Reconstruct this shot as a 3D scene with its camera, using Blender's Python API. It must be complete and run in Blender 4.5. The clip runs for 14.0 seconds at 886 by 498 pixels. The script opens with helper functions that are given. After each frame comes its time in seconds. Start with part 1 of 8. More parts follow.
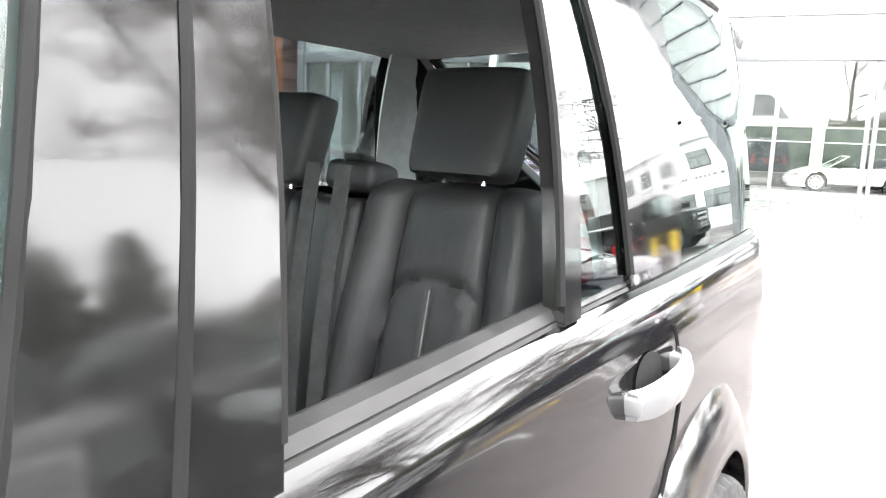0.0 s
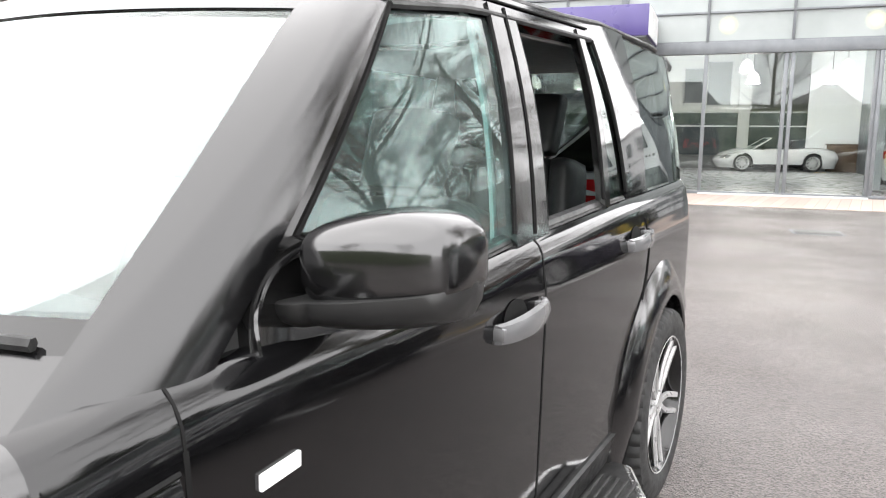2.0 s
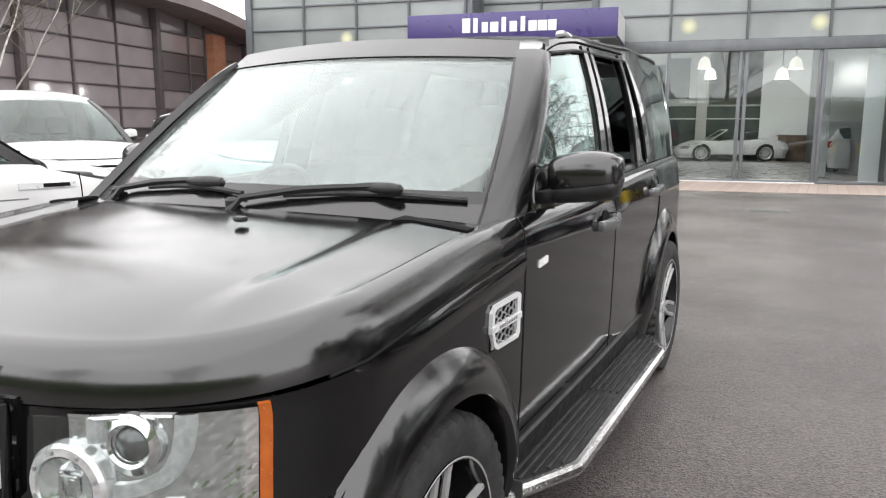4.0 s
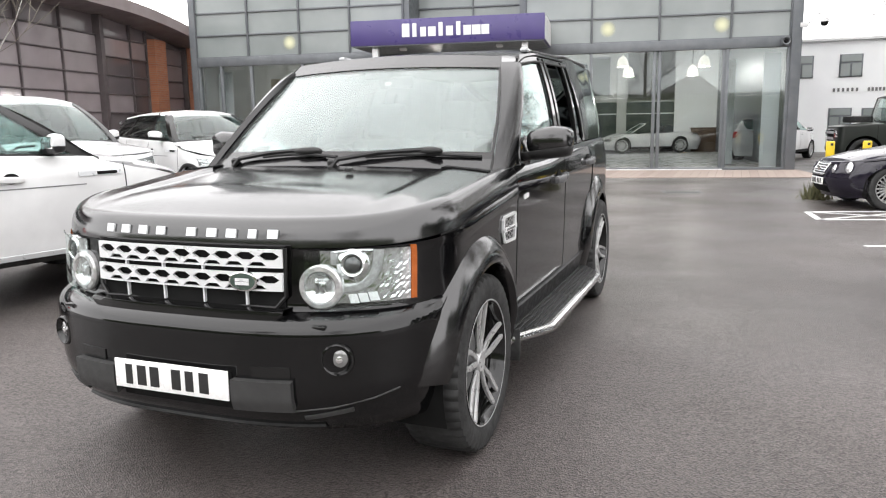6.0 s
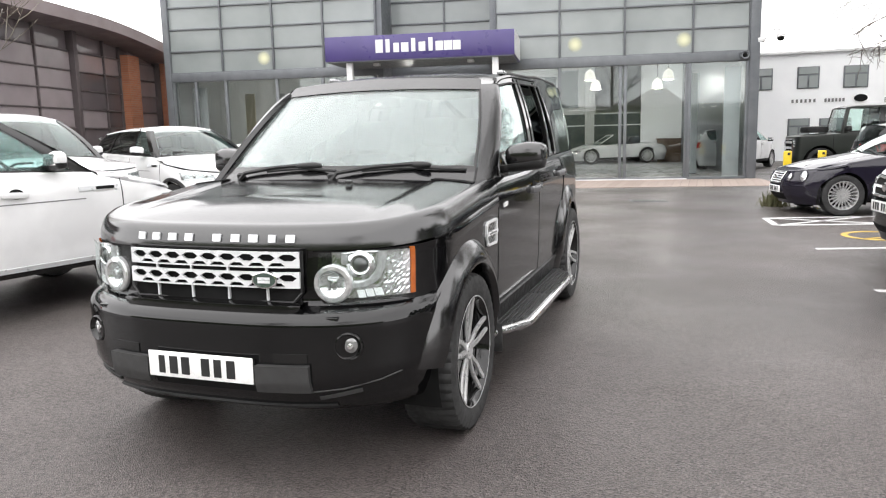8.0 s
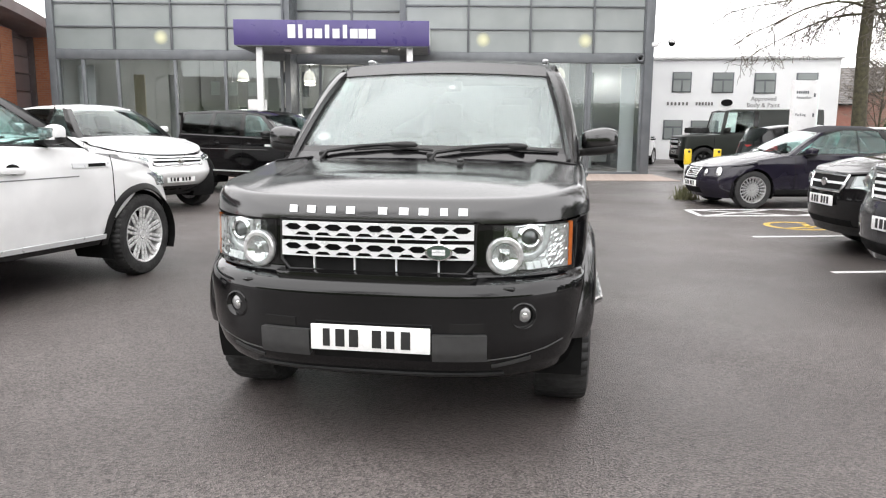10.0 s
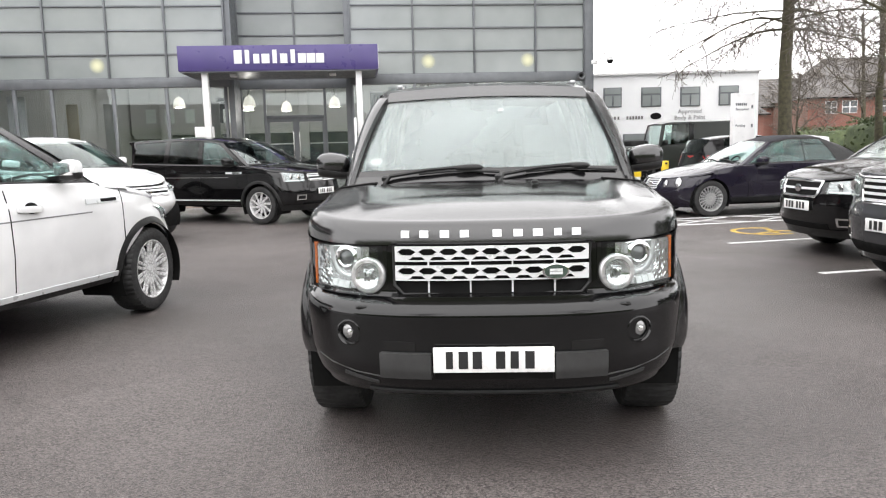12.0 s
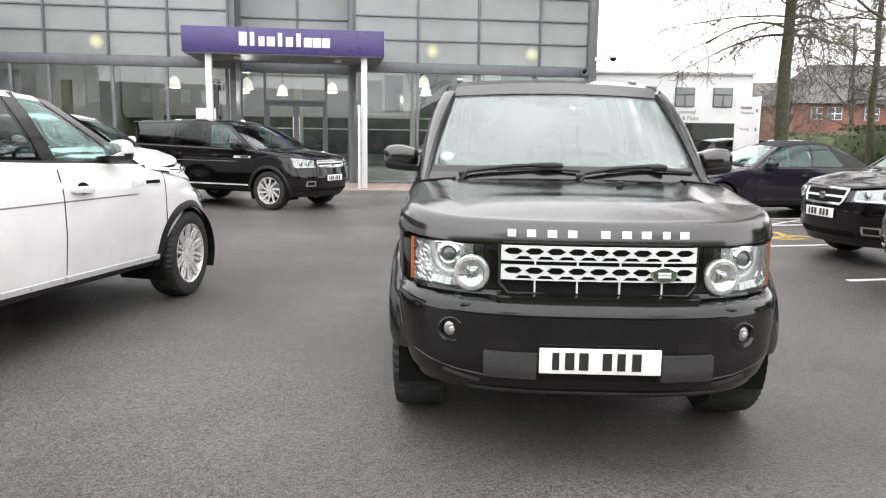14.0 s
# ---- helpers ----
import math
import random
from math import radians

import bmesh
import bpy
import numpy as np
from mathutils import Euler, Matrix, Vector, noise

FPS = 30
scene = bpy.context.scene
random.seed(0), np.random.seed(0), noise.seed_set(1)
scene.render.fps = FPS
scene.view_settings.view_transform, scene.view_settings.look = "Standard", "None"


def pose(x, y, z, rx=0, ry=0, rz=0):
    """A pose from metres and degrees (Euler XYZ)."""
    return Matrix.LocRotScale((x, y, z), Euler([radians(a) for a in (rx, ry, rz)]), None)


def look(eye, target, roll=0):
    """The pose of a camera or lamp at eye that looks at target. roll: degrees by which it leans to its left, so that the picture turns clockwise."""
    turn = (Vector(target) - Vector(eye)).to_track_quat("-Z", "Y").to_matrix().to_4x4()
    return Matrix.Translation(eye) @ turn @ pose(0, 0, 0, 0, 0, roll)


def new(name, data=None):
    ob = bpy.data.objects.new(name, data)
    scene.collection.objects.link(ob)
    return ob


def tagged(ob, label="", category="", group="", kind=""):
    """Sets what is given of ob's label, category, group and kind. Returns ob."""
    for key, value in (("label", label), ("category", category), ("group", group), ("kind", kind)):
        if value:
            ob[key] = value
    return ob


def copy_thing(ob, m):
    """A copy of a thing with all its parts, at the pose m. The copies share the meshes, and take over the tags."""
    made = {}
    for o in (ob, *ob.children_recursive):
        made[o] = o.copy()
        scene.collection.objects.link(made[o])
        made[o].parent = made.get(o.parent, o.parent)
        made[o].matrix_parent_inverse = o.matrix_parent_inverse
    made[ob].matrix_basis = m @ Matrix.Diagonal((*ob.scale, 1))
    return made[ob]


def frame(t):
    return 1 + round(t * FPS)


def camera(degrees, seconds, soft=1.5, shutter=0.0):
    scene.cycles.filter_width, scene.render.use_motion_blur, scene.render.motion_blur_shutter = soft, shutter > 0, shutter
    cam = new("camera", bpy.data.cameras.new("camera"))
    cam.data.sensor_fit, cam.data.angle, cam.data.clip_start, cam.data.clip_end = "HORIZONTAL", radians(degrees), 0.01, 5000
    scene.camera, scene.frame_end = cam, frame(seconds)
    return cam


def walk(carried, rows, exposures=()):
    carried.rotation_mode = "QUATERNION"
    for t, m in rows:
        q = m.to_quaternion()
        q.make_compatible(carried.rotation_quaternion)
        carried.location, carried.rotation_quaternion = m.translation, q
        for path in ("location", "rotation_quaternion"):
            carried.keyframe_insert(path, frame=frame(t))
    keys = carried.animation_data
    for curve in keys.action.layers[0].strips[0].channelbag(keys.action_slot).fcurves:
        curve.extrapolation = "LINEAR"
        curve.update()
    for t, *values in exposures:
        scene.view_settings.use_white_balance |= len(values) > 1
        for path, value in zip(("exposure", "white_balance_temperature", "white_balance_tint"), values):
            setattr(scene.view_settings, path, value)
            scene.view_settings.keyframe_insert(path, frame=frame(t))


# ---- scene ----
cam = camera(61.4, 14.0, soft=1.15)
PATH = [
    (0, (1.227, 2.245, 1.447), (0.119, 3.882, 1.145), 2.3),
    (0.5, (1.359, 1.939, 1.459), (0.31, 3.609, 1.129), 1.9),
    (1, (1.423, 1.581, 1.453), (0.536, 3.338, 1.099), -0.2),
    (1.5, (1.477, 1.261, 1.424), (0.523, 2.99, 1.105), 0.4),
    (2, (1.55, 0.858, 1.444), (0.568, 2.572, 1.132), 0.4),
    (2.5, (1.544, 0.478, 1.432), (0.62, 2.216, 1.075), -0.6),
    (3, (1.612, 0.105, 1.412), (0.656, 1.835, 1.105), -0.1),
    (3.5, (1.64, -0.236, 1.42), (0.722, 1.516, 1.124), 1.0),
    (4, (1.658, -0.632, 1.416), (0.767, 1.128, 1.09), 0.1),
    (4.2, (1.682, -0.779, 1.396), (0.768, 0.97, 1.069), -0.0),
    (6.3, (1.905, -2.290, 1.352), (1.207, -0.446, 1.016), -1.4),
    (6.5, (1.928, -2.415, 1.376), (1.237, -0.575, 1.002), -1.9),
    (7, (1.962, -2.470, 1.394), (1.304, -0.605, 1.096), -1.3),
    (7.5, (1.974, -2.482, 1.398), (1.318, -0.618, 1.092), -1.6),
    (7.7, (1.972, -2.478, 1.390), (1.314, -0.614, 1.088), -1.5),
    (9.8, (0.92, -2.876, 1.347), (0.546, -0.935, 1.046), 0.3),
    (10, (0.762, -2.929, 1.328), (0.456, -0.979, 1.009), 0.4),
    (10.5, (0.413, -3.009, 1.333), (0.238, -1.045, 0.995), -1.0),
    (11, (0.151, -2.986, 1.346), (-0.011, -1.015, 1.048), -2.3),
    (11.5, (0.0, -3.035, 1.348), (-0.13, -1.062, 1.048), -2.4),
    (12, (-0.023, -3.064, 1.352), (-0.137, -1.086, 1.083), -1.5),
    (12.5, (-0.027, -3.06, 1.351), (-0.117, -1.079, 1.094), -1.1),
    (13, (-0.029, -3.057, 1.35), (-0.141, -1.076, 1.098), -0.9),
    (13.5, (-0.175, -3.041, 1.341), (-0.258, -1.064, 1.052), 3.9),
    (14, (-0.574, -3.057, 1.384), (-0.631, -1.08, 1.089), 0.8),
]
EXPOSURES = [(0.0, 3.03), (0.3, 2.55), (0.6, 2.01), (1.0, 1.67), (1.5, 1.40), (2.0, 1.31), (2.5, 1.0), (3.0, 0.74), (4.0, 0.42), (7.5, 0.46), (14.0, 0.46)]
walk(cam, [(t, look(eye, target, roll)) for t, eye, target, roll in PATH], EXPOSURES)

# ---- light: a bright, even overcast ----
world = bpy.data.worlds.new("overcast")
scene.world = world
world.use_nodes = True
wn, wl = world.node_tree.nodes, world.node_tree.links
sky = wn.new("ShaderNodeTexSky")
sky.sky_type = "NISHITA"
sky.sun_disc = False
sky.sun_elevation, sky.sun_rotation = radians(55), radians(200)
sky.air_density, sky.dust_density, sky.ozone_density = 1.0, 1.0, 1.0
grey = wn.new("ShaderNodeHueSaturation")
grey.inputs["Saturation"].default_value = 0.10
wl.new(sky.outputs["Color"], grey.inputs["Color"])
cloud = wn.new("ShaderNodeMix")  # an even layer of cloud over most of the sky
cloud.data_type = "RGBA"
cloud.inputs["Factor"].default_value = 0.75
cloud.inputs["B"].default_value = (18.3, 18.0, 18.1, 1)
wl.new(grey.outputs["Color"], cloud.inputs["A"])
wl.new(cloud.outputs["Result"], wn["Background"].inputs["Color"])
wn["Background"].inputs["Strength"].default_value = 0.15
sun_data = bpy.data.lights.new("sun", "SUN")
sun_data.energy, sun_data.angle, sun_data.color = 0.5, radians(90), (1.0, 0.97, 0.93)
sun = new("sun", sun_data)
sun.matrix_world = look((0, 0, 30), (6, 10, 0))

# ---- materials ----
def nodes_of(name):
    m = bpy.data.materials.new(name)
    m.use_nodes = True
    return m, m.node_tree.nodes, m.node_tree.links, m.node_tree.nodes["Principled BSDF"]


def noise_ramp(n, l, scale, low, high, detail=4.0, lo=0.35, hi=0.65, coords="Object"):
    """A noise in object space, ramped between two colours."""
    tc = n.new("ShaderNodeTexCoord")
    tx = n.new("ShaderNodeTexNoise")
    tx.inputs["Scale"].default_value, tx.inputs["Detail"].default_value = scale, detail
    l.new(tc.outputs[coords], tx.inputs["Vector"])
    rp = n.new("ShaderNodeValToRGB")
    rp.color_ramp.elements[0].position, rp.color_ramp.elements[1].position = lo, hi
    rp.color_ramp.elements[0].color, rp.color_ramp.elements[1].color = (*low, 1), (*high, 1)
    l.new(tx.outputs["Fac"], rp.inputs["Fac"])
    return rp.outputs["Color"], tx.outputs["Fac"]


def grey3(v):
    return (v, v, v)


def surface(name, low, high, rough, scale=6.0, metal=0.0, bump=0.0, bump_scale=80.0, rough_spread=0.08, coat=0.0, spec=0.5):
    """A plain surface with two scales of variation: stains in its colour and gloss, and a fine relief."""
    m, n, l, b = nodes_of(name)
    col, fac = noise_ramp(n, l, scale, low, high)
    l.new(col, b.inputs["Base Color"])
    b.inputs["Metallic"].default_value = metal
    b.inputs["Specular IOR Level"].default_value = spec
    r, _ = noise_ramp(n, l, scale * 3.1, grey3(max(0.0, rough - rough_spread)), grey3(min(1.0, rough + rough_spread)))
    l.new(r, b.inputs["Roughness"])
    if coat:
        b.inputs["Coat Weight"].default_value, b.inputs["Coat Roughness"].default_value = coat, 0.04
    if bump:
        _, f = noise_ramp(n, l, bump_scale, (0, 0, 0), (1, 1, 1), 6.0)
        bp = n.new("ShaderNodeBump")
        bp.inputs["Strength"].default_value, bp.inputs["Distance"].default_value = bump, 0.004
        l.new(f, bp.inputs["Height"])
        l.new(bp.outputs["Normal"], b.inputs["Normal"])
    return m


def paint(name, colour, rough=0.16, metal=0.0, beads=0.0, spec=0.5):
    """Car paint: base colour under a clear coat, with faint road film and rain beads."""
    m, n, l, b = nodes_of(name)
    low = tuple(c * 0.85 for c in colour)
    col, _ = noise_ramp(n, l, 2.2, low, colour, 5.0)
    l.new(col, b.inputs["Base Color"])
    b.inputs["Metallic"].default_value = metal
    b.inputs["Specular IOR Level"].default_value = spec
    r, _ = noise_ramp(n, l, 7.0, grey3(rough), grey3(rough + 0.05), 6.0)
    l.new(r, b.inputs["Roughness"])
    _, f = noise_ramp(n, l, 320.0, (0, 0, 0), (1, 1, 1), 2.0)
    rp = n.new("ShaderNodeValToRGB")
    rp.color_ramp.elements[0].position, rp.color_ramp.elements[1].position = 0.62, 0.70
    l.new(f, rp.inputs["Fac"])
    bp = n.new("ShaderNodeBump")
    bp.inputs["Strength"].default_value, bp.inputs["Distance"].default_value = beads, 0.001
    l.new(rp.outputs["Color"], bp.inputs["Height"])
    l.new(bp.outputs["Normal"], b.inputs["Normal"])
    return m


def glass(name, tint, ior=1.5, dirt=0.0):
    """Pane glass: what lies behind it, tinted, under a mirror of Fresnel strength."""
    m, n, l, b = nodes_of(name)
    n.remove(b)
    clear, mirror, mix, lw = (n.new("ShaderNode" + k) for k in ("BsdfTransparent", "BsdfGlossy", "MixShader", "LayerWeight"))
    clear.inputs["Color"].default_value = (*tint, 1)
    mirror.inputs["Roughness"].default_value = 0.01
    mirror.inputs["Color"].default_value = (0.95, 1.0, 0.98, 1)
    lw.inputs["Blend"].default_value = 0.5
    head_on = ((ior - 1) / (ior + 1)) ** 2
    power, lift = n.new("ShaderNodeMath"), n.new("ShaderNodeMath")
    power.operation, lift.operation = "POWER", "MULTIPLY_ADD"
    l.new(lw.outputs["Facing"], power.inputs[0])
    power.inputs[1].default_value = 5.0
    l.new(power.outputs["Value"], lift.inputs[0])
    lift.inputs[1].default_value, lift.inputs[2].default_value = 1 - head_on, head_on
    l.new(lift.outputs["Value"], mix.inputs["Fac"])
    l.new(clear.outputs["BSDF"], mix.inputs[1])
    l.new(mirror.outputs["BSDF"], mix.inputs[2])
    last = mix
    if dirt:
        film, mix2 = n.new("ShaderNodeBsdfDiffuse"), n.new("ShaderNodeMixShader")
        film.inputs["Color"].default_value = (0.75, 0.78, 0.77, 1)
        c, _ = noise_ramp(n, l, 3.0, grey3(dirt * 0.88), grey3(dirt * 1.12), 3.0)
        l.new(c, mix2.inputs["Fac"])
        l.new(mix.outputs["Shader"], mix2.inputs[1])
        l.new(film.outputs["BSDF"], mix2.inputs[2])
        last = mix2
    l.new(last.outputs["Shader"], n["Material Output"].inputs["Surface"])
    return m


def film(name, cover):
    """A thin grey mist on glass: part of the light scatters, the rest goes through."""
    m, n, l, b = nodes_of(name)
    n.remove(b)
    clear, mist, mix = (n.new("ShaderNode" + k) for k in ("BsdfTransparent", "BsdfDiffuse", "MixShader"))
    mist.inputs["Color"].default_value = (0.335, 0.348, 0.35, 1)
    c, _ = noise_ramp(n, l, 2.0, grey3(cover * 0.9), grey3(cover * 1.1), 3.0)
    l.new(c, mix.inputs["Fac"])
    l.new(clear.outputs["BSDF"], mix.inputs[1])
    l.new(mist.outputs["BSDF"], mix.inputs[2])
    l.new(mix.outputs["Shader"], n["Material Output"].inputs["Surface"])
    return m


def glow(name, colour, strength):
    m, n, l, b = nodes_of(name)
    b.inputs["Base Color"].default_value = (*colour, 1)
    b.inputs["Emission Color"].default_value = (*colour, 1)
    b.inputs["Emission Strength"].default_value = strength
    return m


def asphalt_material():
    m, n, l, b = nodes_of("wet_asphalt")
    tc = n.new("ShaderNodeTexCoord")
    def tex(scale, detail=4.0):
        t = n.new("ShaderNodeTexNoise")
        t.inputs["Scale"].default_value, t.inputs["Detail"].default_value = scale, detail
        l.new(tc.outputs["Object"], t.inputs["Vector"])
        return t.outputs["Fac"]
    def ramp(fac, a, b2, ca, cb):
        r = n.new("ShaderNodeValToRGB")
        r.color_ramp.elements[0].position, r.color_ramp.elements[1].position = a, b2
        r.color_ramp.elements[0].color, r.color_ramp.elements[1].color = (*ca, 1), (*cb, 1)
        l.new(fac, r.inputs["Fac"])
        return r.outputs["Color"]
    stone = n.new("ShaderNodeTexVoronoi")
    stone.inputs["Scale"].default_value = 125.0
    l.new(tc.outputs["Object"], stone.inputs["Vector"])
    chips = ramp(stone.outputs["Color"], 0.1, 0.95, (0.026, 0.023, 0.022), (0.185, 0.168, 0.162))
    patch = ramp(tex(0.35, 6.0), 0.36, 0.66, (0.64, 0.61, 0.60), (1.08, 1.05, 1.04))
    mx = n.new("ShaderNodeMix")
    mx.data_type, mx.blend_type = "RGBA", "MULTIPLY"
    mx.inputs["Factor"].default_value = 1.0
    l.new(chips, mx.inputs["A"])
    l.new(patch, mx.inputs["B"])
    speck = n.new("ShaderNodeTexVoronoi")  # scattered pale chips
    speck.inputs["Scale"].default_value = 46.0
    l.new(tc.outputs["Object"], speck.inputs["Vector"])
    dots = ramp(speck.outputs["Distance"], 0.10, 0.18, (0.11, 0.10, 0.098), (0, 0, 0))
    add = n.new("ShaderNodeMix")
    add.data_type, add.blend_type = "RGBA", "ADD"
    add.inputs["Factor"].default_value = 1.0
    l.new(mx.outputs["Result"], add.inputs["A"])
    l.new(dots, add.inputs["B"])
    l.new(add.outputs["Result"], b.inputs["Base Color"])
    b.inputs["Specular IOR Level"].default_value = 0.42
    wet = ramp(tex(0.5, 5.0), 0.40, 0.68, grey3(0.31), grey3(0.55))
    l.new(wet, b.inputs["Roughness"])
    bp = n.new("ShaderNodeBump")
    bp.inputs["Strength"].default_value, bp.inputs["Distance"].default_value = 0.8, 0.0065
    l.new(stone.outputs["Distance"], bp.inputs["Height"])
    l.new(bp.outputs["Normal"], b.inputs["Normal"])
    return m


M_BLACK = paint("black_paint", (0.004, 0.004, 0.0044), 0.035, beads=0.025)
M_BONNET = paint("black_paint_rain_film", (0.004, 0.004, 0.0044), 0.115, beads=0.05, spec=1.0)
M_PILLAR = paint("black_paint_damp", (0.004, 0.004, 0.0044), 0.14, beads=0.04, spec=0.8)
M_WHITE = paint("white_paint", (0.80, 0.80, 0.80), 0.08)
M_NAVY = paint("navy_paint", (0.014, 0.012, 0.021), 0.06)
M_GREY_PAINT = paint("grey_paint", (0.06, 0.06, 0.064), 0.10, 0.3)
M_GREEN = paint("dark_green_paint", (0.022, 0.026, 0.022), 0.3)
M_SILVER_PAINT = paint("silver_paint", (0.45, 0.46, 0.47), 0.15, 0.6)
M_PLASTIC = surface("black_plastic", grey3(0.011), grey3(0.019), 0.42, 9.0, bump=0.1, bump_scale=600, spec=0.36)
M_PAD = surface("charcoal_pad", grey3(0.026), grey3(0.036), 0.6, 9.0, bump=0.15, bump_scale=500)
M_GLOSS = surface("gloss_black", grey3(0.005), grey3(0.008), 0.09, 5.0, rough_spread=0.03)
M_RUBBER = surface("tyre_rubber", grey3(0.012), grey3(0.028), 0.72, 14.0, bump=0.25, bump_scale=260)
M_CHROME = surface("chrome", grey3(0.75), grey3(0.82), 0.10, 8.0, 1.0, rough_spread=0.04)
M_ALLOY = surface("silver_alloy", grey3(0.38), grey3(0.46), 0.30, 12.0, 0.35, rough_spread=0.04)
M_WHEEL = surface("bright_alloy", grey3(0.60), grey3(0.70), 0.28, 10.0, 0.3, rough_spread=0.04)
M_GRILLE = surface("grille_silver", (0.72, 0.73, 0.74), (0.77, 0.78, 0.79), 0.30, 6.0, 0.25, rough_spread=0.03)
M_STEEL = surface("brushed_steel", grey3(0.62), grey3(0.74), 0.2, 24.0, 1.0)
M_DARK = surface("dark_lining", grey3(0.007), grey3(0.011), 0.85, 5.0, spec=0.12)
M_LEATHER = surface("black_leather", (0.034, 0.034, 0.035), (0.044, 0.044, 0.045), 0.40, 10.0, bump=0.35, bump_scale=420)
M_STITCH = surface("pale_stitching", grey3(0.22), grey3(0.3), 0.8, 60.0)
M_BELT = surface("belt_webbing", grey3(0.05), grey3(0.07), 0.7, 30.0)
M_HEADLINER = surface("headliner_cloth", grey3(0.46), grey3(0.52), 0.9, 30.0, bump=0.2, bump_scale=500)
M_TRIM_GREY = surface("grey_trim", grey3(0.16), grey3(0.20), 0.7, 20.0)
M_HANDLE = paint("handle_grey", (0.17, 0.17, 0.175), 0.14, 0.35)
M_CLEAR = glass("clear_glass", (0.90, 0.97, 0.95))
M_SCREEN = glass("windscreen_glass", (0.96, 0.98, 0.977))
# pale veil: some mist, some brightness owed to sky reflected in the screen
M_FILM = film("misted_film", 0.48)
M_FAN = film("wiper_smear", 0.26)
M_GREEN_GLASS = glass("green_tinted_glass", (0.70, 0.87, 0.85), dirt=0.02)
M_PRIVACY = glass("dark_privacy_glass", (0.48, 0.52, 0.52))
M_SHOP_GLASS = glass("showroom_glass", (0.78, 0.81, 0.81), ior=1.65)
M_LENS = glass("lamp_lens", (0.95, 0.97, 0.97))
M_AMBER = surface("amber_lens", (0.32, 0.075, 0.012), (0.40, 0.10, 0.016), 0.2, 30.0)
M_RED = surface("red_lens", (0.42, 0.012, 0.014), (0.5, 0.02, 0.02), 0.15, 30.0)
M_REFLECTOR = surface("lamp_reflector", grey3(0.60), grey3(0.78), 0.14, 40.0, 0.85)
M_LAMPWHITE = surface("lamp_white", grey3(0.72), grey3(0.85), 0.25, 40.0)
M_LAMPCLEAR = surface("clear_acrylic", grey3(0.48), grey3(0.66), 0.12, 60.0, 0.55)
M_MIRROR = surface("lamp_mirror", grey3(0.74), grey3(0.86), 0.12, 40.0, 0.85, rough_spread=0.04)
M_FOG = surface("fog_lamp_glass", grey3(0.26), grey3(0.36), 0.16, 20.0, 0.6, rough_spread=0.02)
M_LENS_GREY = surface("grey_lens", grey3(0.10), grey3(0.16), 0.08, 20.0, 0.5, rough_spread=0.02)
M_FACET = surface("faceted_chrome", grey3(0.66), grey3(0.86), 0.12, 60.0, 1.0, rough_spread=0.03)
M_PLATE = surface("plate_white", (0.80, 0.80, 0.79), (0.86, 0.86, 0.85), 0.3, 20.0)
M_INK = surface("black_ink", grey3(0.012), grey3(0.02), 0.5, 20.0)
M_BADGE = surface("green_badge", (0.045, 0.065, 0.055), (0.06, 0.085, 0.07), 0.22, 20.0)
M_ASPHALT = asphalt_material()

# ---- mesh tools ----
def part(name, bm, mat, parent=None, label="", smooth=35.0, m=None):
    """Links a bmesh as one mesh object, under a thing or a part if one is given."""
    me = bpy.data.meshes.new(name)
    bmesh.ops.recalc_face_normals(bm, faces=bm.faces)
    bm.to_mesh(me)
    bm.free()
    me.materials.append(mat)
    if smooth:
        me.polygons.foreach_set("use_smooth", [True] * len(me.polygons))
        me.set_sharp_from_angle(angle=radians(smooth))
    ob = new(name, me)
    if parent:
        ob.parent = parent
    if m is not None:
        ob.matrix_basis = m
    return tagged(ob, label)


def again(ob, parent, m):
    """Another object on the same mesh."""
    o = new(ob.name.split(".")[0], ob.data)
    o.parent, o.matrix_basis = parent, m
    return tagged(o, ob.get("label", ""))


def thing(name, label, category, m=None, group="", kind=""):
    ob = new(name)
    ob.empty_display_size = 0.2
    if m is not None:
        ob.matrix_basis = m
    return tagged(ob, label, category, group, kind)


def mesh():
    return bmesh.new()


def box(bm, sx, sy, sz, x=0, y=0, z=0, m=None, bevel=0.0):
    """A box about its middle; bevel rounds its edges."""
    c = bmesh.new()
    bmesh.ops.create_cube(c, size=1.0)
    bmesh.ops.scale(c, vec=(sx, sy, sz), verts=c.verts)
    if bevel:
        bmesh.ops.bevel(c, geom=c.edges[:], offset=min(bevel, 0.45 * min(sx, sy, sz)), segments=2, affect="EDGES", profile=0.5)
    bmesh.ops.translate(c, vec=(x, y, z), verts=c.verts)
    if m is not None:
        bmesh.ops.transform(c, matrix=m, verts=c.verts)
    join(bm, c)
    return bm


def join(bm, c):
    """Adds the bmesh c to bm and frees it."""
    c.verts.index_update()
    vs = [bm.verts.new(v.co) for v in c.verts]
    for f in c.faces:
        try:
            bm.faces.new([vs[v.index] for v in f.verts])
        except ValueError:
            pass
    c.free()


def grid(bm, rows, loop=False):
    """Faces over rows of points; loop closes each row."""
    vs = [[bm.verts.new(p) for p in row] for row in rows]
    for a, b in zip(vs, vs[1:]):
        k = len(a)
        for i in range(k if loop else k - 1):
            j = (i + 1) % k
            bm.faces.new((a[i], a[j], b[j], b[i]))
    return vs


